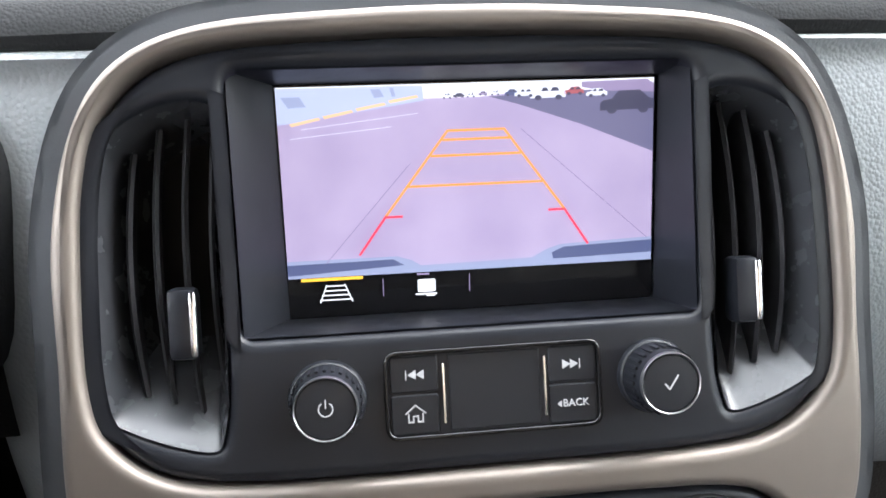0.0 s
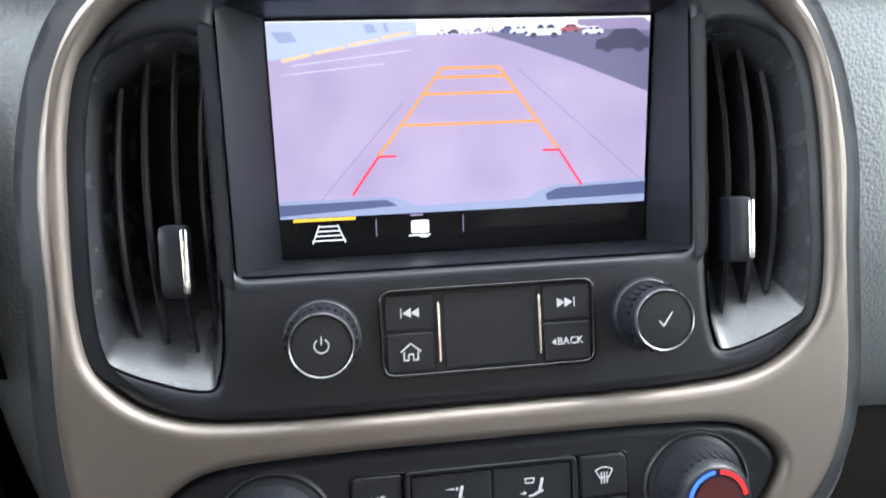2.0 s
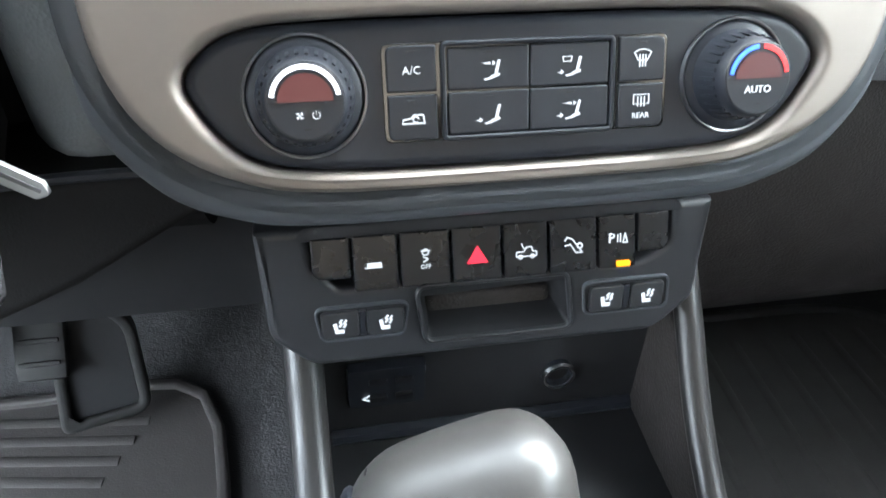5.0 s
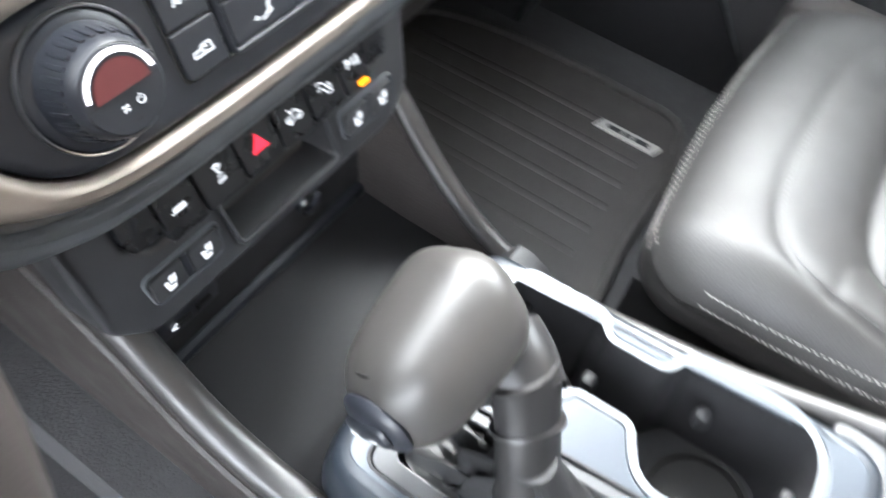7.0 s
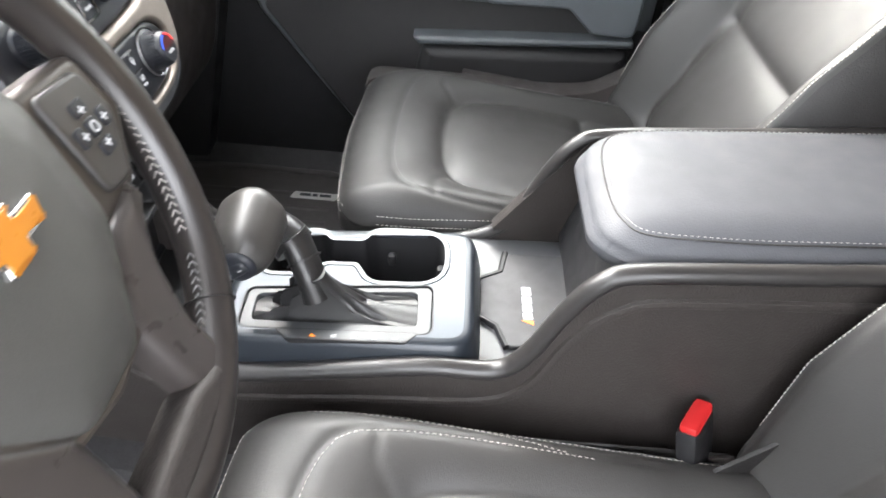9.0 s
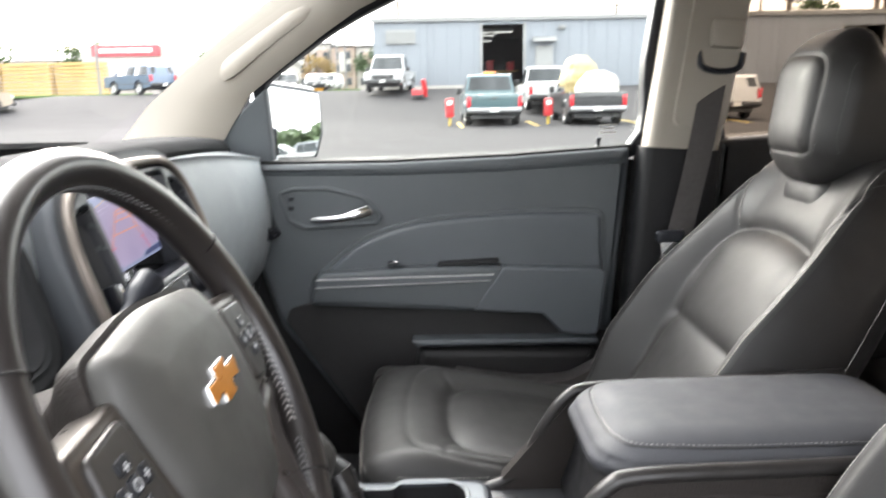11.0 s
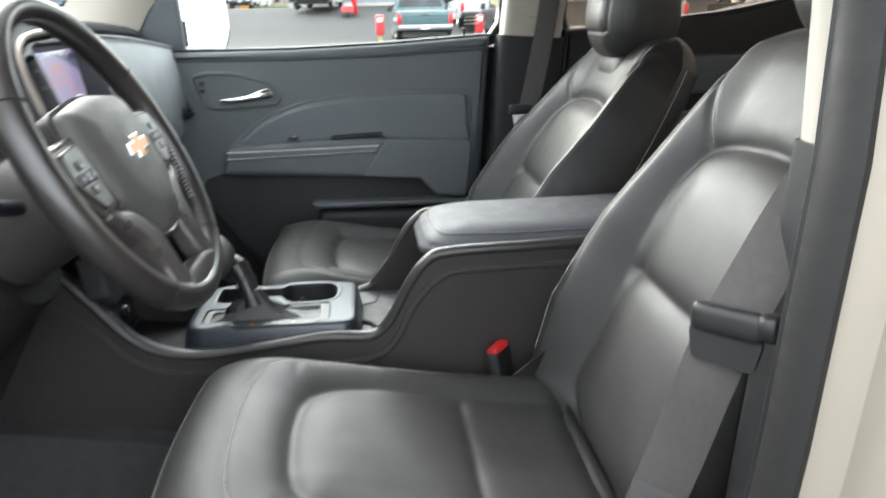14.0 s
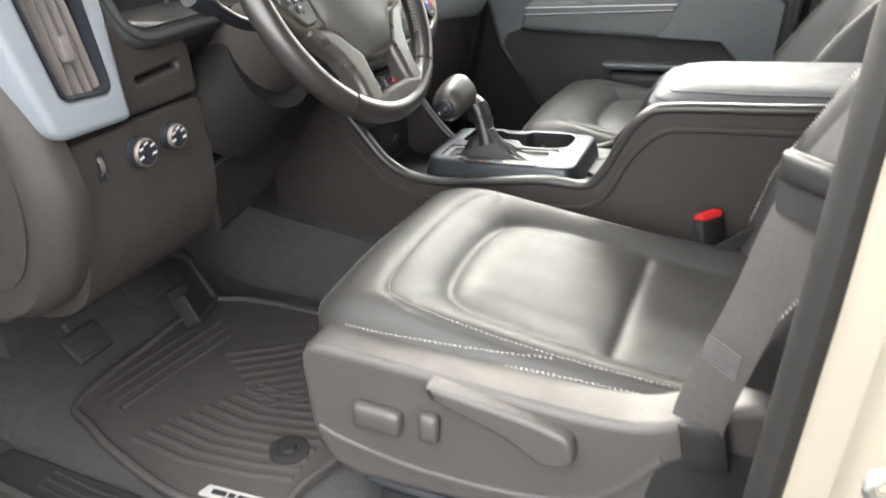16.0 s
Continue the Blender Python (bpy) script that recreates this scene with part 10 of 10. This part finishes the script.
sh = shed(38.0, 2.4, -62.0, 3.38, 4.60, 22.0, [(-3.1, -5.3, 3.14), (-21.6, -23.9, 2.78)], "long pale blue-grey sheet metal shed with an open workshop door")
for k, (x_, y_, z_) in enumerate(((40.5, -3.2, 2.92), (43.0, -3.7, 2.92), (45.5, -3.2, 2.92), (48.0, -3.9, 2.92), (40.4, -4.4, 2.92))):
    lt = thing("workshop_light", (x_, y_, z_), "lit fluorescent tube light under the workshop roof", "ceiling light", "workshop lights")
    part("tube", rbox((0.16, 1.1, 0.06), 0.025, (3, 4, 3), pose(x_, y_, z_)), TUBE, lt)
    part("housing", box(x_ - 0.10, x_ + 0.10, y_ - 0.6, y_ + 0.6, z_ + 0.02, z_ + 0.22, 0.01), SHEET_TRIM, lt)
lt = thing("workshop_light", (39.2, -22.6, 2.85), "lit yellow tube light in the far workshop door", "ceiling light", "workshop lights")
part("tube", rbox((0.2, 1.7, 0.12), 0.04, (3, 4, 3), pose(39.2, -22.6, 2.56)), glow("warm_tube", (1.0, 0.62, 0.15), 1.0), lt)
part("housing", box(39.1, 39.3, -23.5, -21.7, 2.6, 3.14, 0.01), SHEET_TRIM, lt)
rk = thing("red_tool_cabinet", (40.5, -23.2, 0), "red tool cabinet inside the far workshop door", "cabinet")
part("case", box(40.2, 41.0, -23.8, -22.8, 0.03, 2.0, 0.03), REDPAINT, rk)
for k in range(5):
    part("drawer", box(40.17, 40.21, -23.74, -22.86, 0.2 + 0.34 * k, 0.50 + 0.34 * k, 0.01), REDPAINT, rk)
rk = thing("workbench", (44.0, -4.0, 0), "dark cluttered workbench inside the workshop", "workbench")
part("top", box(43.6, 44.6, -5.6, -2.8, 0.9, 0.97, 0.02), TIMBER, rk)
for y_ in (-5.4, -3.0):
    part("leg", box(43.7, 43.8, y_ - 0.05, y_ + 0.05, 0.03, 0.9, 0.01), CARBLACK, rk)
for k, (dy, hh) in enumerate(((-5.2, 0.5), (-4.6, 0.3), (-4.0, 0.6), (-3.4, 0.35))):
    part("tool_box", box(43.8, 44.2, dy - 0.2, dy + 0.2, 0.97, 0.97 + hh, 0.02), CARBLACK if k % 2 else REDPAINT, rk)
sd_ = thing("side_door", (37.95, -6.3, 0), "grey steel side door with a small hood in the shed wall", "door")
part("leaf", box(37.90, 37.99, -6.75, -5.85, 0.02, 2.05, 0.01), SHEET_TRIM, sd_)
part("hood", slab([(-0.55, 2.25), (-0.50, 2.32), (0.02, 2.50), (0.02, 2.40)], -0.6, 0.6, 2, None, pose(37.97, -6.3, 0, 0, 0, -90)), SHEET_TRIM, sd_)
part("door_handle", rbox((0.05, 0.12, 0.03), 0.01, (2, 2, 2), pose(37.88, -6.62, 1.0)), CARBLACK, sd_)
pv = thing("wall_vent", (37.95, 0.9, 2.6), "white shuttered vent panel high on the shed wall", "vent")
part("frame", box(37.90, 37.99, 0.25, 1.75, 2.25, 2.95, 0.01), SHEET_TRIM, pv)
for k in range(5):
    part("slat", box(37.87, 37.91, 0.32, 1.68, 2.31 + 0.12 * k, 2.39 + 0.12 * k, 0.005), SHEET_TRIM, pv)
wl2 = thing("wall_lamp", (37.9, -7.2, 3.0), "small wall lamp on the shed", "wall lamp", "wall lamps")
part("case", rbox((0.16, 0.34, 0.20), 0.03, (3, 3, 3), pose(37.88, -7.2, 2.95)), SHEET_TRIM, wl2)
wl2 = thing("wall_lamp", (37.9, -25.6, 2.7), "small lit wall lamp on the shed", "wall lamp", "wall lamps")
part("case", rbox((0.16, 0.30, 0.24), 0.03, (3, 3, 3), pose(37.90, -25.6, 2.6)), SHEET_TRIM, wl2)
part("bulb", rbox((0.06, 0.2, 0.16), 0.02, (3, 3, 3), pose(37.80, -25.6, 2.58)), glow("warm_bulb", (1.0, 0.85, 0.6), 1.4), wl2)


def pipe(x, y, z0, hgt, r, cap=True, label="thin rusty vent pipe on the shed roof"):
    p = thing("roof_pipe", (x, y, z0), label, "roof pipe", "roof pipes")
    part("stack", lathe([(r, -0.35), (r, hgt), (r * 0.8, hgt), (r * 0.8, hgt - 0.1), (0, hgt - 0.1)], 12, pose(x, y, z0)), RUST, p)
    if cap:
        part("cowl", lathe([(r * 1.7, hgt + 0.02), (r * 1.7, hgt + 0.10), (0, hgt + 0.22)], 12, pose(x, y, z0)), RUST, p)
        part("strut", box(x - 0.02, x + 0.02, y - 0.02, y + 0.02, z0 + hgt - 0.12, z0 + hgt + 0.08, 0.004), RUST, p)


for x_, y_, hh, r_, cp_ in ((41.0, 1.2, 0.95, 0.10, True), (46.5, 0.6, 0.9, 0.05, False), (46.0, -2.1, 1.15, 0.05, False), (43.0, -11.2, 0.4, 0.10, True), (41.0, -18.6, 1.0, 0.08, False), (41.5, -20.4, 0.5, 0.16, True),
                            (41.0, -25.0, 1.1, 0.16, True), (41.0, -25.5, 0.9, 0.16, False), (42.0, -31.0, 0.8, 0.08, True), (44.0, -36.0, 0.9, 0.06, False)):
    pipe(x_, y_, 3.50 + 0.10 * (x_ - 38) , hh, r_, cp_)
# the shed and all on it stand well back across the car park
FAR = Matrix.Translation((-1, -0.5, 0)) @ Matrix.Diagonal((1.2, 1.2, 1.2, 1)) @ Matrix.Translation((1, 0.5, 0))
for ob in list(scene.collection.objects):
    if ob.parent is None and ob.name.split(".")[0] in ("metal_shed", "workshop_light", "red_tool_cabinet", "workbench", "side_door", "wall_vent", "wall_lamp", "roof_pipe"):
        ob.matrix_basis = FAR @ ob.matrix_basis
# a second roof behind the first
b2 = thing("storage_hall", (66, -15, 0), "tan-roofed storage hall behind the shed", "building")
part("wall", box(62, 80, -24, -9.5, 0, 5.2, 0.02), STUCCO, b2)
part("roof", loft([[(61.8, y, 5.2), (66, y, 6.6), (76, y, 6.6), (80.2, y, 5.2)] for y in (-24.2, -9.3)]), ROOFING, b2)


# ---- trees ----
def foliage(rnd, centres, n, size):
    verts, faces = [], []
    for _ in range(n):
        cx, cy, cz, rx, ry, rz = centres[rnd.randrange(len(centres))]
        while True:
            u = [rnd.uniform(-1, 1) for _ in range(3)]
            d = sum(a * a for a in u)
            if d < 1 and d > rnd.random() * 0.6:
                break
        p = np.array([cx + u[0] * rx, cy + u[1] * ry, cz + u[2] * rz])
        a, e = np.array([rnd.gauss(0, 1) for _ in range(3)]), np.array([rnd.gauss(0, 1) for _ in range(3)])
        a /= np.linalg.norm(a)
        e -= a * (a @ e)
        e /= np.linalg.norm(e)
        s = size * rnd.uniform(0.6, 1.4)
        b = len(verts)
        verts += [p - a * s, p + e * s * 0.5, p + a * s, p - e * s * 0.5]
        faces.append((b, b + 1, b + 2, b + 3))
    return mk(verts, faces)


def tree(x, y, hgt, spread, seed, mat, label, n=700):
    rnd = random.Random(seed)
    t = thing("tree", (x, y, 0), label, "tree", "trees")
    tr = [(x, y, 0), (x + 0.05 * spread, y, hgt * 0.25), (x - 0.03 * spread, y + 0.03 * spread, hgt * 0.55), (x, y, hgt * 0.85)]
    part("trunk", sweep(tr, [hgt * 0.028, hgt * 0.022, hgt * 0.014, hgt * 0.004], 8), BARK, t)
    cs = []
    for k in range(9):
        a = rnd.uniform(0, 6.28)
        r = spread * rnd.uniform(0.25, 0.75)
        z = hgt * rnd.uniform(0.45, 0.86)
        e = (x + r * math.cos(a), y + r * math.sin(a), z)
        part("limb", sweep([(x, y, hgt * rnd.uniform(0.25, 0.5)), (x + 0.5 * r * math.cos(a), y + 0.5 * r * math.sin(a), z * 0.82), e], [hgt * 0.012, hgt * 0.008, hgt * 0.003], 6), BARK, t)
        q = spread * rnd.uniform(0.30, 0.48)
        cs.append((*e, q, q, q * 0.75))
    part("crown", foliage(rnd, cs, n, hgt * 0.035), mat, t, ang=180)


tree(60, -31.5, 7.4, 2.3, 3, LEAF, "round green tree behind the shed roof")
for k, (x_, y_, h_, s_, m_) in enumerate(((92, 20, 6.0, 2.6, LEAFY), (100, 7.5, 5.6, 2.6, LEAF), (75, 44, 6.4, 3.0, LEAF), (80, 36, 6.0, 2.6, LEAF), (104, 15, 5.0, 2.6, LEAFY))):
    tree(x_, y_, h_, s_, 20 + k, m_, "green tree beyond the road" if m_ is LEAF else "yellowing tree beyond the road", 900)
rnd_ = random.Random(8)
cs_ = []
for k in range(160):
    a = radians(rnd_.uniform(8, 88))
    d = rnd_.uniform(125, 145)
    q = rnd_.uniform(2.2, 4.5)
    cs_.append((d * math.cos(a), d * math.sin(a), rnd_.uniform(1.5, 4.6), q, q, q * 0.85))
for k in range(150):
    a = radians(rnd_.uniform(-120, -38))
    d = rnd_.uniform(95, 115)
    q = rnd_.uniform(1.2, 2.2)
    cs_.append((d * math.cos(a), d * math.sin(a), rnd_.uniform(0.5, 1.8), q, q, q * 0.85))
tagged(part("tree_line", foliage(rnd_, cs_, 26000, 0.75), LEAF, ang=180), "dark green line of far trees", "trees", kind="stuff")


# ---- far side of the road: timber yard, sign, townhouses, lamp posts ----
for k in range(5):
    x_, y_ = 61.5 + 0.5 * (k % 2), 35.6 - 2.15 * k
    ps = thing("pallet_stack", (x_, y_, 0), "tall stack of pale timber pallets in the yard", "pallet stack", "pallet stacks")
    for j in range(9):
        part("pallet", box(x_ - 0.6, x_ + 0.6, y_ - 0.98, y_ + 0.98, 0.30 * j + 0.0, 0.30 * j + 0.25 - 0.02 * (j % 2), 0.02), TIMBER, ps)
for x_, y_, w_, h_, m_, lb_ in ((66.0, 24.3, 3.2, 2.8, STUCCO, "stack of white wrapped goods in the yard"), (67, 20.4, 3.2, 2.6, STUCCO, "pale storage crates in the yard"), (70, 16.0, 4.5, 2.7, STUCCO, "low white yard building")):
    cr = thing("storage_crate", (x_, y_, 0), lb_, "crate", "storage crates")
    for j in range(3):
        part("panel", box(x_ - 1.2, x_ + 1.2, y_ - w_ / 2 + w_ * j / 3 + 0.02, y_ - w_ / 2 + w_ * (j + 1) / 3 - 0.02, 0, h_ - 0.12 * (j % 2), 0.04), m_, cr)
sg_ = thing("sign_building", (74, 28.5, 0), "white yard building with a dull red sign", "building")
part("wall", box(73, 82, 24.5, 33.0, 0, 4.6, 0.02), STUCCO, sg_)
part("sign", box(72.85, 73.0, 25.4, 32.0, 3.6, 4.7, 0.02), SIGNRED, sg_)
part("sign_bar", box(72.82, 72.86, 26.2, 31.2, 3.95, 4.35, 0.005), WHITEPATCH, sg_)
bd = thing("yard_building", (85, 36, 0), "long low pale building behind the yard", "building")
part("wall", box(84, 96, 33.5, 52, 0, 3.9, 0.02), STUCCO, bd)
part("roof", loft([[(83.7, y, 3.9), (90, y, 5.0), (96.3, y, 3.9)] for y in (33.2, 52.3)]), ROOFING, bd)
bd = thing("yard_building", (92, 20, 0), "low pale building with a grey roof beyond the road", "building")
part("wall", box(90, 102, 17, 27, 0, 3.4, 0.02), STUCCO, bd)
part("roof", loft([[(89.7, y, 3.4), (96, y, 4.6), (102.3, y, 3.4)] for y in (16.7, 27.3)]), ROOFING, bd)
for k in range(6):
    x0_, y0_ = 118 + 1.5 * (k % 2), 15.4 - 3.6 * k + 12.0
    hs = thing("townhouse", (x0_, y0_, 0), "narrow three-storey townhouse, pale stucco and brown cladding", "house", "townhouses")
    hh = 6.6 + 0.5 * (k % 3 == 0)
    part("wall", box(x0_, x0_ + 8, y0_ - 1.75, y0_ + 1.75, 0, hh, 0.02), STUCCO if k % 2 else BRICKW, hs)
    part("roof", box(x0_ - 0.25, x0_ + 8.2, y0_ - 1.85, y0_ + 1.85, hh, hh + 0.3, 0.02), CARBLACK, hs)
    part("bay", box(x0_ - 0.6, x0_, y0_ - 1.2, y0_ + 0.6, 2.8, hh - 0.8, 0.02), BRICKW if k % 2 else STUCCO, hs)
    for zz in (0.8, 2.9, 4.8):
        for yy in (-0.8, 0.7):
            part("window", box(x0_ - 0.66 if (zz > 2 and yy < 0) else x0_ - 0.06, x0_ + 0.04, y0_ + yy - 0.42, y0_ + yy + 0.42, zz, zz + 1.1, 0.01), CARGLASS, hs)


def lamp_post(x, y, hgt, head=True):
    p = thing("lamp_post", (x, y, 0), "grey steel lamp post beside the road", "lamp post", "lamp posts")
    part("post", lathe([(0.12, 0), (0.11, 0.3), (0.07, hgt), (0, hgt)], 10, pose(x, y, 0)), STEELPOST, p)
    if head:
        part("lamp_head", rbox((0.5, 1.3, 0.16), 0.05, (3, 5, 3), pose(x, y - 0.6, hgt)), STEELPOST, p)


lamp_post(72, 7.6, 6.6)
lamp_post(55, 23.8, 9.5)
lamp_post(55, 31.5, 9.0, False)
lamp_post(90, 10.6, 8.5)
for k, (x_, y_) in enumerate(((72, 4.6), (70, 9.8), (62.5, 15.0))):
    yb_ = thing("yellow_barrier", (x_, y_, 0), "bright yellow barrier block at the road edge", "barrier", "yellow barriers")
    part("block", rbox((0.7, 1.1 if k else 0.6, 1.0 if k else 1.7), 0.08, (4, 4, 4), pose(x_, y_, 0.5 if k else 0.85)), material("orange_barrier_plastic", (0.62, 0.30, 0.03), 0.5, vary=0.1, vary_scale=4), yb_)

# ---- spread the parked row out and set all that is far off on the rising ground ----
EYE = Vector((-0.8, -0.45, 0.0))
ROW = ("teal_pickup", "black_pickup", "white_pickup", "white_suv", "black_jeep", "black_suv", "red_car", "grey_car", "white_sedan", "red_container", "tarpaulin_load", "parking_line")
truck = bpy.data.objects["black_pickup"].matrix_basis.translation.copy()
for ob in list(scene.collection.objects):
    if ob.parent is not None or ob.type not in ('EMPTY', 'MESH') or ob.name == "ground":
        continue
    kind_ = ob.name.split(".")[0]
    c = ob.matrix_basis.translation.copy()
    if ob.type == 'MESH':
        c = ob.matrix_basis @ (sum((Vector(q) for q in ob.bound_box), Vector()) / 8)
    if kind_ in ROW and 12 < c.x < 31 and c.y > -25:
        step = ((truck if kind_ == "tarpaulin_load" else c) - EYE) * 0.17
        step.z = 0
        ob.matrix_basis = Matrix.Translation(step) @ ob.matrix_basis
        c = c + step
    if c.x > 28:
        ob.matrix_basis = Matrix.Translation((0, 0, rise(c.x))) @ ob.matrix_basis
